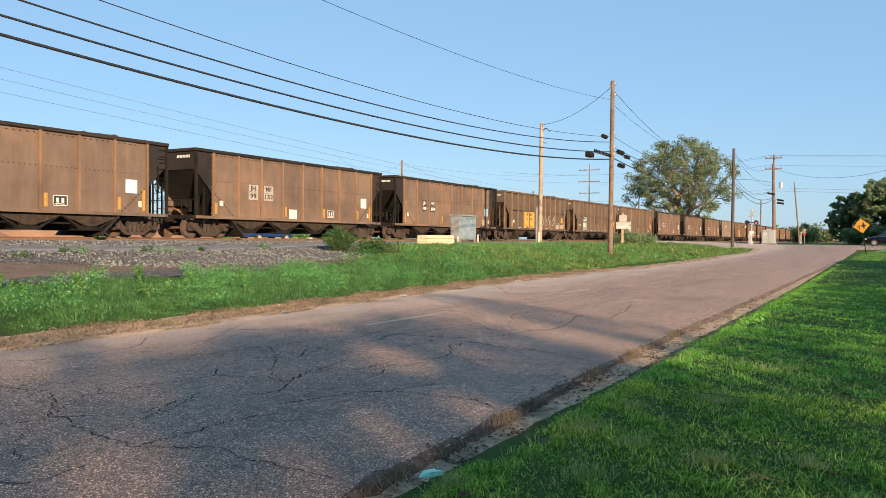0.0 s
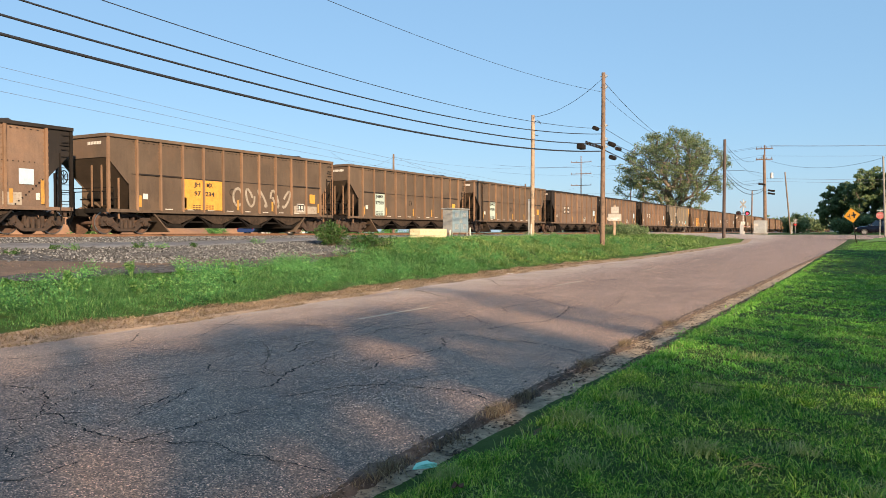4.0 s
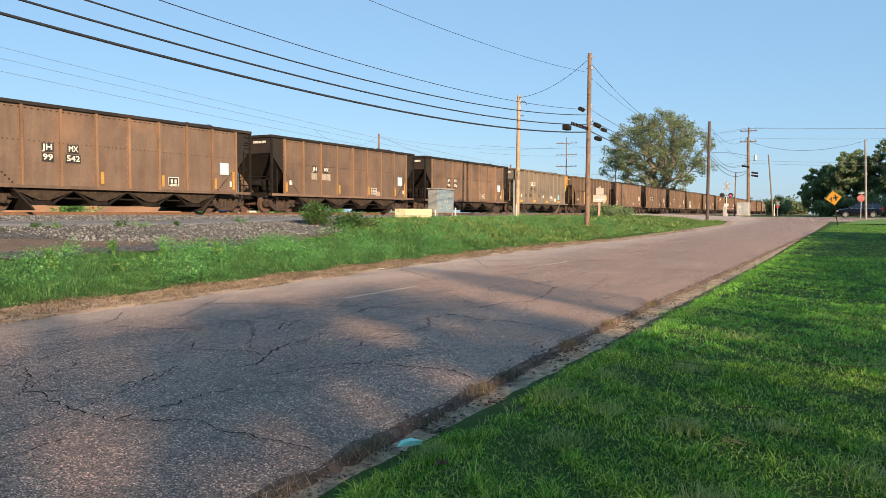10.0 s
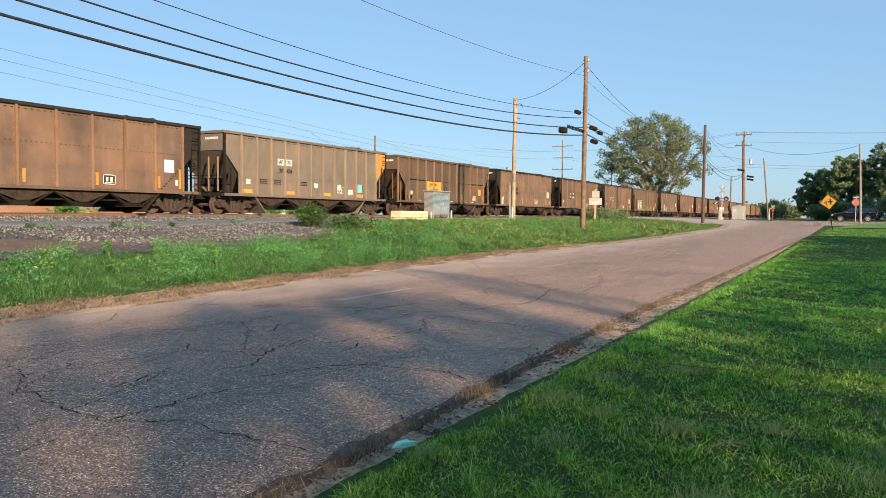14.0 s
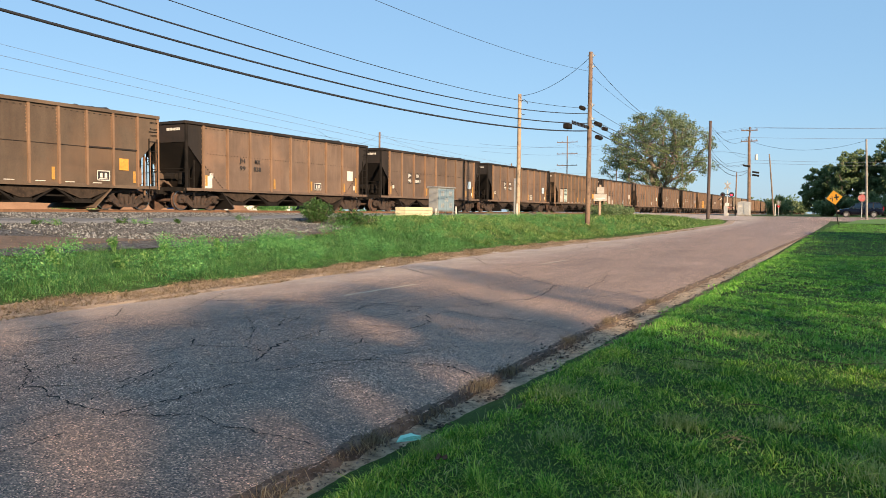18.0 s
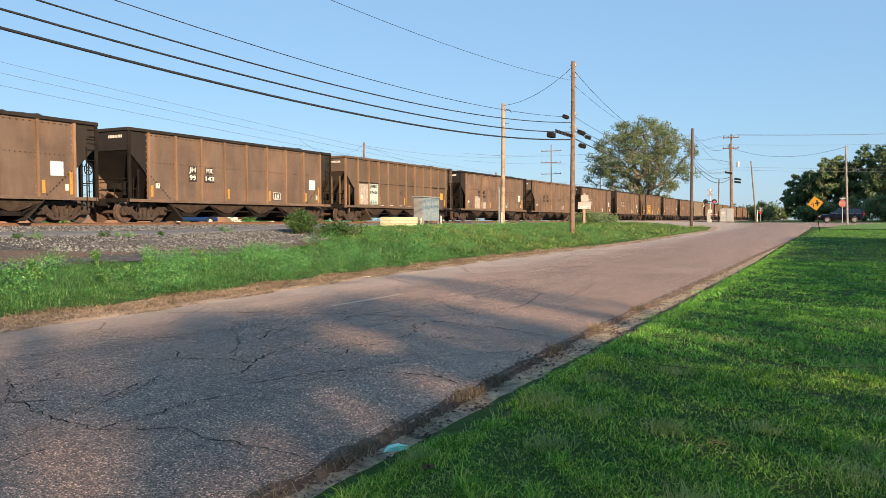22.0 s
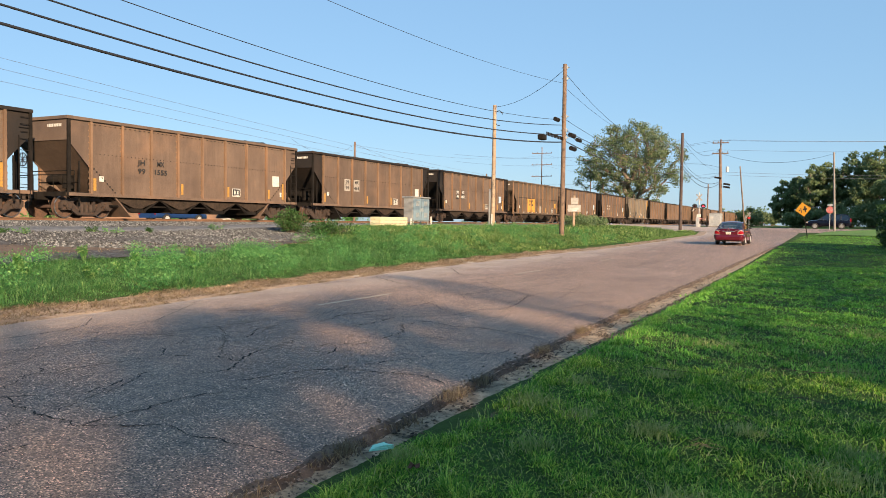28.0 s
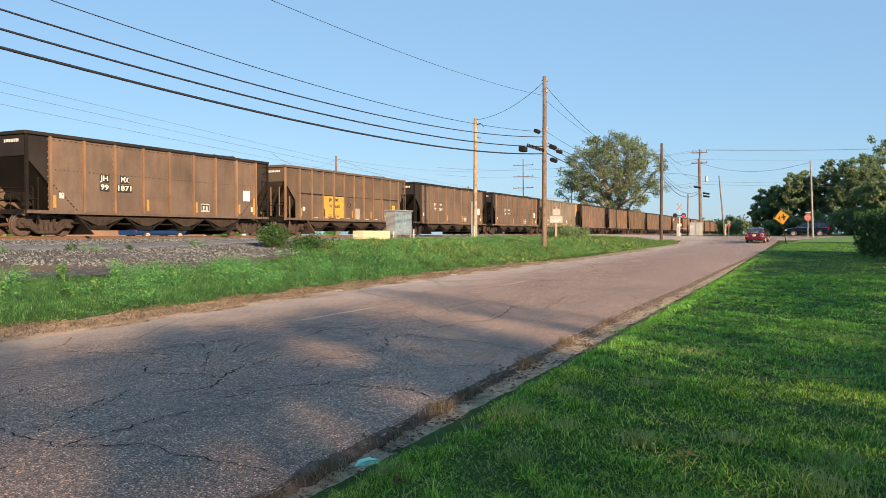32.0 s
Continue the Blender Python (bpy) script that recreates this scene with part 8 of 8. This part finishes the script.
    for k in range(41):
        u = -1 + k / 20
        y = -1.1 + max(0.0, abs(u) - 0.62) / 0.38 * 0.62 * (0.35 + 0.65 * max(0.0, abs(u) - 0.62) / 0.38)
        row = []
        for z, o in prof:
            if abs(u) < 0.62:
                p = (0.7 / 0.62 * u, -1.1 - o, z)
            else:
                p = ((flank(y, max(z, bt(y) + 0.05)) + o) * (1 if u > 0 else -1), y - o * max(0.0, 1 - (abs(u) - 0.62) / 0.15), z)
            row.append(bm.verts.new(p))
        rows.append(row)
    for r0, r1 in zip(rows, rows[1:]):
        for k in range(len(prof) - 1):
            bm.faces.new((r0[k], r0[k + 1], r1[k + 1], r1[k])).smooth = True
    bmesh.ops.recalc_face_normals(bm, faces=bm.faces[:])
    part("rear_bumper", bm, "maroon", c)
    bm = bmesh.new()
    rows = []
    for k in range(41):
        u = -1 + k / 20
        far = max(0.0, abs(u) - 0.6) / 0.4
        y = 3.61 - 0.37 * far * (0.3 + 0.7 * far)
        row = []
        for z, o in ((0.615, -0.01), (0.595, 0.02), (0.54, 0.035), (0.44, 0.03), (0.33, 0.03), (0.25, 0.012), (0.21, -0.02)):
            x = 0.54 / 0.6 * u if far == 0 else (flank(y, min(max(z, bt(y) + 0.05), tp(y) - 0.05)) + o * min(1.0, 2 * far)) * (1 if u > 0 else -1)
            row.append(bm.verts.new((x, y + o * max(0.0, 1 - far), z)))
        rows.append(row)
    for r0, r1 in zip(rows, rows[1:]):
        for k in range(6):
            bm.faces.new((r0[k], r0[k + 1], r1[k + 1], r1[k])).smooth = True
    bmesh.ops.recalc_face_normals(bm, faces=bm.faces[:])
    part("front_bumper", bm, "maroon", c)
    bm = bmesh.new()
    box(bm, -0.42, 0.42, 3.6, 3.655, 0.28, 0.4, 0.01)
    part("grille", bm, "tyre", c)
    bm = bmesh.new()
    box(bm, -0.6, 0.6, -1.11, -1.0, 0.985, 1.012, 0.012)
    part("boot_lip", bm, "maroon", c)
    for x0, x1, z0, z1 in ((-0.655, -0.648, 0.66, 0.97), (0.648, 0.655, 0.66, 0.97), (-0.65, 0.65, 0.655, 0.663)):
        bm = bmesh.new()
        box(bm, x0, x1, -1.104, -1.098, z0, z1)
        part("boot_gap", bm, "tyre", c)
    bm = bmesh.new()
    box(bm, -0.37, 0.37, -1.13, -1.09, 0.855, 0.892, 0.012)
    part("chrome_strip", bm, "chrome", c, "chrome strip")
    bm = bmesh.new()
    for k in range(20):
        a, b = 2 * math.pi * k / 20, 2 * math.pi * (k + 1) / 20
        tube(bm, (0.066 * math.cos(a), -1.108, 0.94 + 0.042 * math.sin(a)), (0.066 * math.cos(b), -1.108, 0.94 + 0.042 * math.sin(b)), 0.009, n=6)
    part("badge", bm, "chrome", c, "plain oval badge")
    for x0, x1 in ((-0.6, -0.48), (0.4, 0.62)):
        bm = bmesh.new()
        box(bm, x0, x1, -1.106, -1.098, 0.895, 0.918)
        part("badge_bar", bm, "chrome", c)
    plate_bars(c, (0, -1.112, 0.755))
    bm = bmesh.new()
    box(bm, -0.1, 0.1, -0.34, -0.3, 1.0, 1.03)
    part("brake_lamp", bm, "brake_lamp", c, "lit red high brake lamp")
    bm = bmesh.new()
    tube(bm, (0.45, -1.05, 0.27), (0.45, -0.7, 0.28), 0.035, n=8)
    part("exhaust", bm, "dark_metal", c)
    wh = [wheel_parts(c, s * 0.775, y, 0.32, 0.2, s) for y in (0, FRONT) for s in (-1, 1)]
    return c, wh


SEDAN, SEDAN_WHEELS = sedan()


def suv():
    c = tagged(new("dark_suv"), "dark blue sport utility vehicle waiting on the side street", "car")
    ys = [-1.0, -0.98, -0.92] + [round(v, 2) for v in np.arange(-0.85, 3.7, 0.1)] + [3.72, 3.8, 3.84]
    hw = interp((-1.0, 0.8), (-0.9, 0.88), (0, 0.93), (3.0, 0.92), (3.5, 0.84), (3.84, 0.6))
    tp = interp((-1.0, 0.9), (-0.92, 1.1), (0, 1.12), (2.4, 1.1), (2.6, 1.08), (3.4, 0.98), (3.7, 0.85), (3.84, 0.7))
    bt = interp((-1.0, 0.5), (-0.6, 0.35), (3, 0.33), (3.84, 0.42))
    bm = bmesh.new()
    car_lower(bm, ys, hw, tp, bt, ((0, 0.37), (2.85, 0.37)), 0.42)
    part("body", bm, "navy", c)
    bm = bmesh.new()
    box(bm, -0.75, 0.75, -0.8, 3.4, 0.35, 0.6)
    part("underbody", bm, "tyre", c)
    greenhouse(c, (-0.95, 1.12), (-0.65, 1.72), (1.7, 1.73), (2.5, 1.12), 0.83, 0.68, "navy", (0.3, 0.62), "dark_glass")
    for s in (-1, 1):
        bm = bmesh.new()
        box(bm, s * 0.72 - 0.1, s * 0.72 + 0.1, -1.03, -0.9, 0.85, 1.3, 0.03)
        part("tail_lamp", bm, "tail_lens", c, "red tail lamp lens")
        bm = bmesh.new()
        box(bm, s * 0.7 - 0.15, s * 0.7 + 0.15, 3.6, 3.8, 0.72, 0.9, 0.03)
        part("headlamp", bm, "clear_lens", c)
        bm = bmesh.new()
        tube(bm, (s * 0.6, -0.5, 1.82), (s * 0.6, 1.5, 1.82), 0.02, n=6)
        part("roof_rack_rail", bm, "dark_metal", c)
        bm = bmesh.new()
        box(bm, s * 0.93 - 0.06, s * 0.93 + 0.06, 0.5, 2.4, 0.36, 0.42, 0.01)
        part("running_board", bm, "dark_metal", c)
        bm = bmesh.new()
        box(bm, s * 0.98 - 0.08, s * 0.98 + 0.08, 2.1, 2.2, 1.12, 1.28, 0.02)
        part("door_mirror", bm, "tyre", c)
    plate_bars(c, (0, -1.03, 0.9))
    for y in (0, 2.85):
        for s in (-1, 1):
            wheel_parts(c, s * 0.8, y, 0.37, 0.24, s, "cabinet_grey")
    return c


_s = suv()
_s.matrix_basis = pose(2.05, 103.5, 1.055, 0, 0, 90)


def pickup():
    c = tagged(new("blue_pickup"), "bright blue pickup truck parked behind the railway", "car")
    ys = [-1.1] + [round(v, 2) for v in np.arange(-1.0, 4.2, 0.12)] + [4.3]
    bm = bmesh.new()
    car_lower(bm, ys, interp((-1.1, 0.9), (3.6, 0.92), (4.3, 0.75)), interp((-1.1, 1.0), (0.95, 1.0), (1.0, 1.08), (2.9, 1.08), (4.0, 0.98), (4.3, 0.8)), interp((-1.1, 0.45), (4.3, 0.42)), ((0, 0.37), (3.3, 0.37)), 0.42)
    part("body", bm, "truck_blue", c)
    greenhouse(c, (1.0, 1.05), (1.15, 1.62), (2.1, 1.64), (2.9, 1.08), 0.8, 0.64, "truck_blue", (0.5,))
    for s in (-1, 1):
        bm = bmesh.new()
        box(bm, s * 0.75 - 0.1, s * 0.75 + 0.1, 4.2, 4.32, 0.7, 0.9, 0.02)
        part("headlamp", bm, "clear_lens", c)
        bm = bmesh.new()
        box(bm, s * 0.82 - 0.07, s * 0.82 + 0.07, -1.13, -1.05, 0.7, 0.98, 0.02)
        part("tail_lamp", bm, "tail_lens", c)
    for y in (0, 3.3):
        for s in (-1, 1):
            wheel_parts(c, s * 0.8, y, 0.37, 0.24, s)
    return c


_p = pickup()
_p.matrix_basis = pose(-45.0, 42.7, 1.06)
PICKUP = _p
_p["label"] = "bright blue pickup truck parked behind the railway"

# ---- litter and small things by the kerb ----
# discarded mint-green face mask, built as three crumpled layers
bm = bmesh.new()
for i in range(3):
    a = [bm.verts.new((0.0 + 0.02 * i, -0.05 + 0.012 * i, 0.012 * i)), bm.verts.new((0.15 - 0.02 * i, -0.02, 0.03 + 0.01 * i)), bm.verts.new((0.16, 0.05, 0.02 + 0.012 * i)), bm.verts.new((0.06, 0.075 - 0.01 * i, 0.045)), bm.verts.new((-0.02, 0.04, 0.02))]
    bm.faces.new(a)
ret = bmesh.ops.extrude_face_region(bm, geom=bm.faces[:])
bmesh.ops.translate(bm, verts=[v for v in ret["geom"] if isinstance(v, bmesh.types.BMVert)], vec=(0, 0, 0.006))
o = part("paper_scrap", bm, "mint_mask", None)
o.location = (-2.56, 4.22, -0.03)
o.scale = (0.85, 0.85, 0.85)
tagged(o, "crumpled mint-green face mask lying in the gutter", "litter")
for i, (x, y, sc, mt) in enumerate([(-2.02, 3.79, 0.5, "leaf_litter"), (-0.28, 3.55, 0.5, "white_paint"), (-11.35, 25.3, 1.6, "white_paint"), (-10.9, 17.0, 1.2, "white_paint")]):
    bm = bmesh.new()
    n = 9
    ring = [bm.verts.new((0.07 * sc * math.cos(2 * math.pi * k / n) * (1 + 0.3 * math.sin(3 * k)), 0.045 * sc * math.sin(2 * math.pi * k / n), 0.015 + 0.02 * math.sin(2.0 * k))) for k in range(n)]
    mid = bm.verts.new((0, 0, 0.02))
    for k in range(n):
        bm.faces.new((ring[k], ring[(k + 1) % n], mid))
    ret = bmesh.ops.extrude_face_region(bm, geom=bm.faces[:])
    bmesh.ops.translate(bm, verts=[v for v in ret["geom"] if isinstance(v, bmesh.types.BMVert)], vec=(0, 0, 0.004))
    o = part("dry_leaf" if mt == "leaf_litter" else "paper_scrap", bm, mt, None)
    o.location = (x, y, max(ground_z(x, y), road_z(y) - 0.02) + (0.03 if x > -2.4 else 0.01))
    tagged(o, "curled brown dry leaf on the ground" if mt == "leaf_litter" else "small white paper scrap on the ground", "leaf" if mt == "leaf_litter" else "litter")

CRACKS_NEAR = [
    [(-6.6, 4.2), (-6.4, 4.8), (-6.43, 5.07), (-6.34, 5.41), (-6.25, 5.96), (-6.63, 6.38), (-6.82, 6.95)],
    [(-7.9, 4.4), (-7.19, 4.47), (-6.93, 4.53), (-6.42, 4.24), (-6.0, 3.9), (-5.73, 3.91), (-5.47, 3.78), (-5.02, 3.71), (-4.63, 3.65), (-4.6, 3.9), (-4.62, 4.62), (-4.4, 5.2)],
    [(-6.1, 3.4), (-5.88, 3.93), (-5.68, 4.1)],
    [(-5.42, 4.33), (-5.52, 4.71), (-5.67, 5.3)],
    [(-5.2, 2.5), (-4.49, 2.78), (-4.52, 3.21)],
    [(-4.63, 3.65), (-4.09, 3.98), (-3.8, 3.87), (-3.28, 3.88), (-2.98, 3.87)],
]
CRACKS_MID = [
    [(-9.8, 5.2), (-8.89, 5.53), (-8.77, 6.03), (-8.79, 6.85), (-9.0, 7.25), (-9.6, 7.8)],
    [(-8.79, 6.7), (-7.95, 6.78), (-7.4, 7.02), (-6.88, 7.07), (-6.33, 7.43), (-6.72, 8.06), (-6.64, 8.44)],
    [(-6.25, 5.96), (-5.7, 6.19), (-5.32, 6.11), (-5.51, 6.51), (-5.58, 7.04), (-5.69, 7.56)],
    [(-5.4, 5.2), (-5.08, 5.67), (-5.28, 6.06)],
    [(-4.71, 5.29), (-4.58, 5.66), (-4.48, 6.04), (-4.2, 6.31), (-3.78, 6.37), (-3.4, 6.48), (-3.06, 6.29)],
    [(-5.32, 7.07), (-5.17, 7.3), (-5.16, 7.64), (-4.88, 7.58), (-4.8, 8.0)],
    [(-4.75, 6.7), (-4.83, 7.15), (-5.07, 7.46)],
]
CRACKS_FAR = [
    [(-9.7, 9.1), (-9.02, 9.28), (-8.32, 9.56), (-7.51, 9.83), (-6.64, 10.14), (-6.01, 10.13), (-5.51, 10.3), (-5.14, 10.72), (-5.07, 11.66), (-4.6, 12.2)],
    [(-6.42, 8.93), (-6.47, 9.43), (-6.59, 9.83), (-6.32, 11.11), (-6.24, 11.88), (-6.3, 12.6)],
    [(-5.76, 9.02), (-5.71, 9.62), (-5.76, 10.13)],
    [(-4.82, 8.12), (-4.87, 8.64), (-5.06, 9.14), (-5.28, 9.4), (-5.13, 9.93), (-4.52, 9.62), (-4.14, 9.73), (-3.66, 9.54), (-3.19, 9.32)],
    [(-5.9, 13.03), (-6.35, 13.76), (-6.31, 14.8), (-6.38, 15.9)],
    [(-4.79, 11.84), (-4.8, 12.65), (-5.01, 13.65), (-5.24, 14.53)],
]
for i, c in enumerate(CRACKS_NEAR + CRACKS_MID + CRACKS_FAR):
    crack(c, (0.018, 0.022, 0.032)[(i > 5) + (i > 12)], 700 + i)
# hairline side cracks and the far network, laid by chance
_cr = random.Random(77)
for i in range(44):
    x, y = _cr.uniform(-9.6, -3.3), 3.0 + 27 * _cr.random() ** 1.4
    a = _cr.choice((0.2, 1.5, 2.6)) + _cr.uniform(-0.4, 0.4)
    line = [(x, y)]
    for _ in range(_cr.randint(3, 7)):
        a += _cr.uniform(-0.3, 0.3)
        x, y = x + 0.3 * math.cos(a) * (1 + y / 14), y + 0.3 * math.sin(a) * (1 + y / 9)
        line.append((min(-3.2, max(road_left(y) + 0.3, x)), y))
    crack(line, 0.006 + 0.0010 * y, 760 + i)

# crumbs of asphalt, grit and twigs along the broken kerb edge
_n = 3600
_y = rg.uniform(1.5, 40, _n) ** 1.0
_y = 1.5 + (_y - 1.5) * rg.uniform(0.15, 1, _n)
_x = np.interp(_y, RIGHT_Y, RIGHT_X) + rg.normal(0.05, 0.07, _n)
_sz = rg.uniform(0.003, 0.008, _n) * rg.choice([1.0, 1.0, 1.0, 2.4], _n)
_d = _x - np.interp(_y, RIGHT_Y, RIGHT_X)
_v = (_oct[None] * _sz[:, None, None] * rg.uniform(0.6, 1.4, (_n, 6, 3))) + np.stack([_x, _y, np.interp(_y, [30, 51], [0, 0.2]) + np.interp(_d, [-0.15, -0.02, 0.15, 0.5], [-0.02, -0.025, -0.085, -0.08])], 1)[:, None]
grit_mat = blades("kerb_grit", (0.06, 0.05, 0.042), (0.13, 0.105, 0.088), (0.24, 0.2, 0.17), 0.9, 0.6, 0.0)
tagged(sheet("kerb_grit", _v.reshape(-1, 3), (_f[None] + (np.arange(_n) * 6)[:, None, None]).reshape(-1, 3), grit_mat), "asphalt crumbs and grit along the broken edge", "grit", kind="stuff")
# dark clods of mud and rotted leaves in the gutter
_n = 1500
_y = 1.5 + 24 * rg.random(_n) ** 1.4
_y = np.round(_y * 1.9 + 0.4 * np.sin(_y * 5)) / 1.9 + rg.normal(0, 0.12, _n)
_x = np.interp(_y, RIGHT_Y, RIGHT_X) + 0.3 + 0.2 * np.sin(_y * 2.1) + rg.normal(0, 0.07, _n)
_sz = rg.uniform(0.005, 0.022, _n)
_v = (_oct[None] * np.array([1.0, 1.5, 0.45]) * _sz[:, None, None] * rg.uniform(0.5, 1.5, (_n, 6, 3))) + np.stack([_x, _y, np.interp(_y, [30, 51], [0, 0.2]) - 0.09 + 0.06 * np.clip((_x - np.interp(_y, RIGHT_Y, RIGHT_X) - 0.36) / 0.26, 0, 1)], 1)[:, None]
clod_mat = blades("mud_clod", (0.03, 0.022, 0.017), (0.07, 0.054, 0.042), (0.13, 0.105, 0.08), 0.95, 0.6, 0.0)
tagged(sheet("mud_clods", _v.reshape(-1, 3), (_f[None] + (np.arange(_n) * 6)[:, None, None]).reshape(-1, 3), clod_mat), "dark clods of mud and rotted leaves in the gutter", "mud", kind="stuff")

# fallen twigs and a matted dry tuft in the lawn
def twig(points, r, label, material="twig"):
    bm = bmesh.new()
    pts = [Vector((x, y, ground_z(x, y) + z)) for x, y, z in points]
    for i, (a, b) in enumerate(zip(pts, pts[1:])):
        tube(bm, a, b, r * (1 - 0.6 * i / len(pts)), r * (1 - 0.6 * (i + 1) / len(pts)), n=6)
    side = (pts[1] - pts[0]).cross(Vector((0, 0, 1))) * 0.8
    tube(bm, pts[1], pts[1] + side + Vector((0, 0, 0.02)), r * 0.5, r * 0.2, n=5)
    tagged(part("twig", bm, material, None), label, "twig", group="fallen twigs on the lawn")


for pts in ([(-0.25, 6.62, 0.06), (-0.08, 6.68, 0.075), (0.06, 6.62, 0.06), (0.2, 6.72, 0.05)], [(-0.3, 8.0, 0.06), (0.0, 7.9, 0.07), (0.25, 8.15, 0.06), (0.45, 8.1, 0.07)],
            [(-0.75, 5.85, 0.06), (-0.55, 5.88, 0.075), (-0.4, 5.82, 0.06)], [(-1.5, 7.5, 0.05), (-1.2, 7.35, 0.07), (-0.95, 7.4, 0.06)]):
    twig(pts, 0.003, "thin dark fallen twig lying in the grass")
for i in range(6):
    a, l, ox, oy = 0.15 + 0.5 * math.sin(2.1 * i), 0.07 + 0.03 * (i % 4), 0.05 * math.sin(3.7 * i), 0.09 * math.sin(1.3 * i)
    twig([(-0.68 + ox, 5.03 + oy, 0.03), (-0.68 + ox + l * 0.6 * math.cos(a), 5.03 + oy + l * 0.6 * math.sin(a), 0.055), (-0.68 + ox + l * 1.4 * math.cos(a), 5.03 + oy + l * 1.4 * math.sin(a), 0.04)], 0.0016, "dry pale stalk in a matted tuft", "dry_stalk")


# ---- what moves ----
def gone(t):
    """Metres that the train has rolled since the start; it slows a little."""
    return CAR_L * (0.5647 * t - 5.683e-4 * t * t - 6.32e-6 * t ** 3)


def motions():
    ts = [i * 2.0 for i in range(17)]
    for wg, k in TRAIN:
        y0 = PHASE + k * CAR_L + B2
        walk(wg, [(t, pose(TRACK_X, y0 - gone(t), RAIL_Z)) for t in ts])
    # every wheelset turns alike: the first of each place is keyed, its twins share the turning
    lead = {}
    for ws, i in WHEELSETS:
        if i not in lead:
            y = ws.location.y
            walk(ws, [(n / 15, pose(0, y, 0.457, math.degrees(gone(n / 15) / 0.457))) for n in range(481)])
            lead[i] = ws.animation_data
        else:
            ws.rotation_mode = "QUATERNION"
            ad = ws.animation_data_create()
            ad.action = lead[i].action
            ad.action_slot = lead[i].action_slot

    # the blue pickup backs up a few metres behind the train
    walk(PICKUP, [(t, pose(-45.0, y - 1.6, 1.06)) for t, y in ((0, 48.6), (3.5, 49.6), (5.5, 50.6), (7.5, 49.4), (9, 47.4), (10, 45.7), (11, 44.7), (12, 44.3), (20, 44.2), (32, 44.2))])
    # the red car comes from behind, passes and brakes to a halt at the side street
    drive = [(0, -5.65, -360.0), (12, -5.65, -180.2), (20, -5.65, -60.2), (22, -5.65, -30.2), (23, -5.65, -14.8), (24, -5.65, 0.05), (24.5, -5.65, 7.25), (24.7, -5.65, 10.25), (25, -5.68, 14.7), (25.5, -5.7, 22.2),
             (26, -5.65, 29.2), (26.5, -5.55, 35.6), (27, -5.4, 41.3), (27.5, -5.28, 46.4), (28, -5.15, 51.4), (29, -4.9, 61.2), (30, -4.7, 70.6), (31, -4.35, 77.0), (32, -4.0, 81.4)]
    rows, roll = [], []
    for i, (t, x, y) in enumerate(drive):
        t1, x1, y1 = drive[min(i + 1, len(drive) - 1)]
        t0, x0, y0 = drive[max(0, i - 1)]
        rise = math.degrees(math.atan2(road_z(y + 2.72) - road_z(y), 2.72))
        rows.append((t, pose(x, y + 0.16, road_z(y), rise, 0, math.degrees(math.atan2(-(x1 - x0), y1 - y0)))))
    walk(SEDAN, rows)
    ty, yy = [d[0] for d in drive], [d[2] for d in drive]
    for w in SEDAN_WHEELS:
        p = w.location.copy()
        # wheels turn less than a quarter between rows
        walk(w, [(n / 30, pose(p.x, p.y, p.z, -math.degrees(float(np.interp(n / 30, ty, yy)) / 0.32) if n >= 690 else -math.degrees(-14.8 / 0.32) - (690 - n) * 0.05)) for n in list(range(0, 690, 30)) + list(range(690, 961))])


motions()
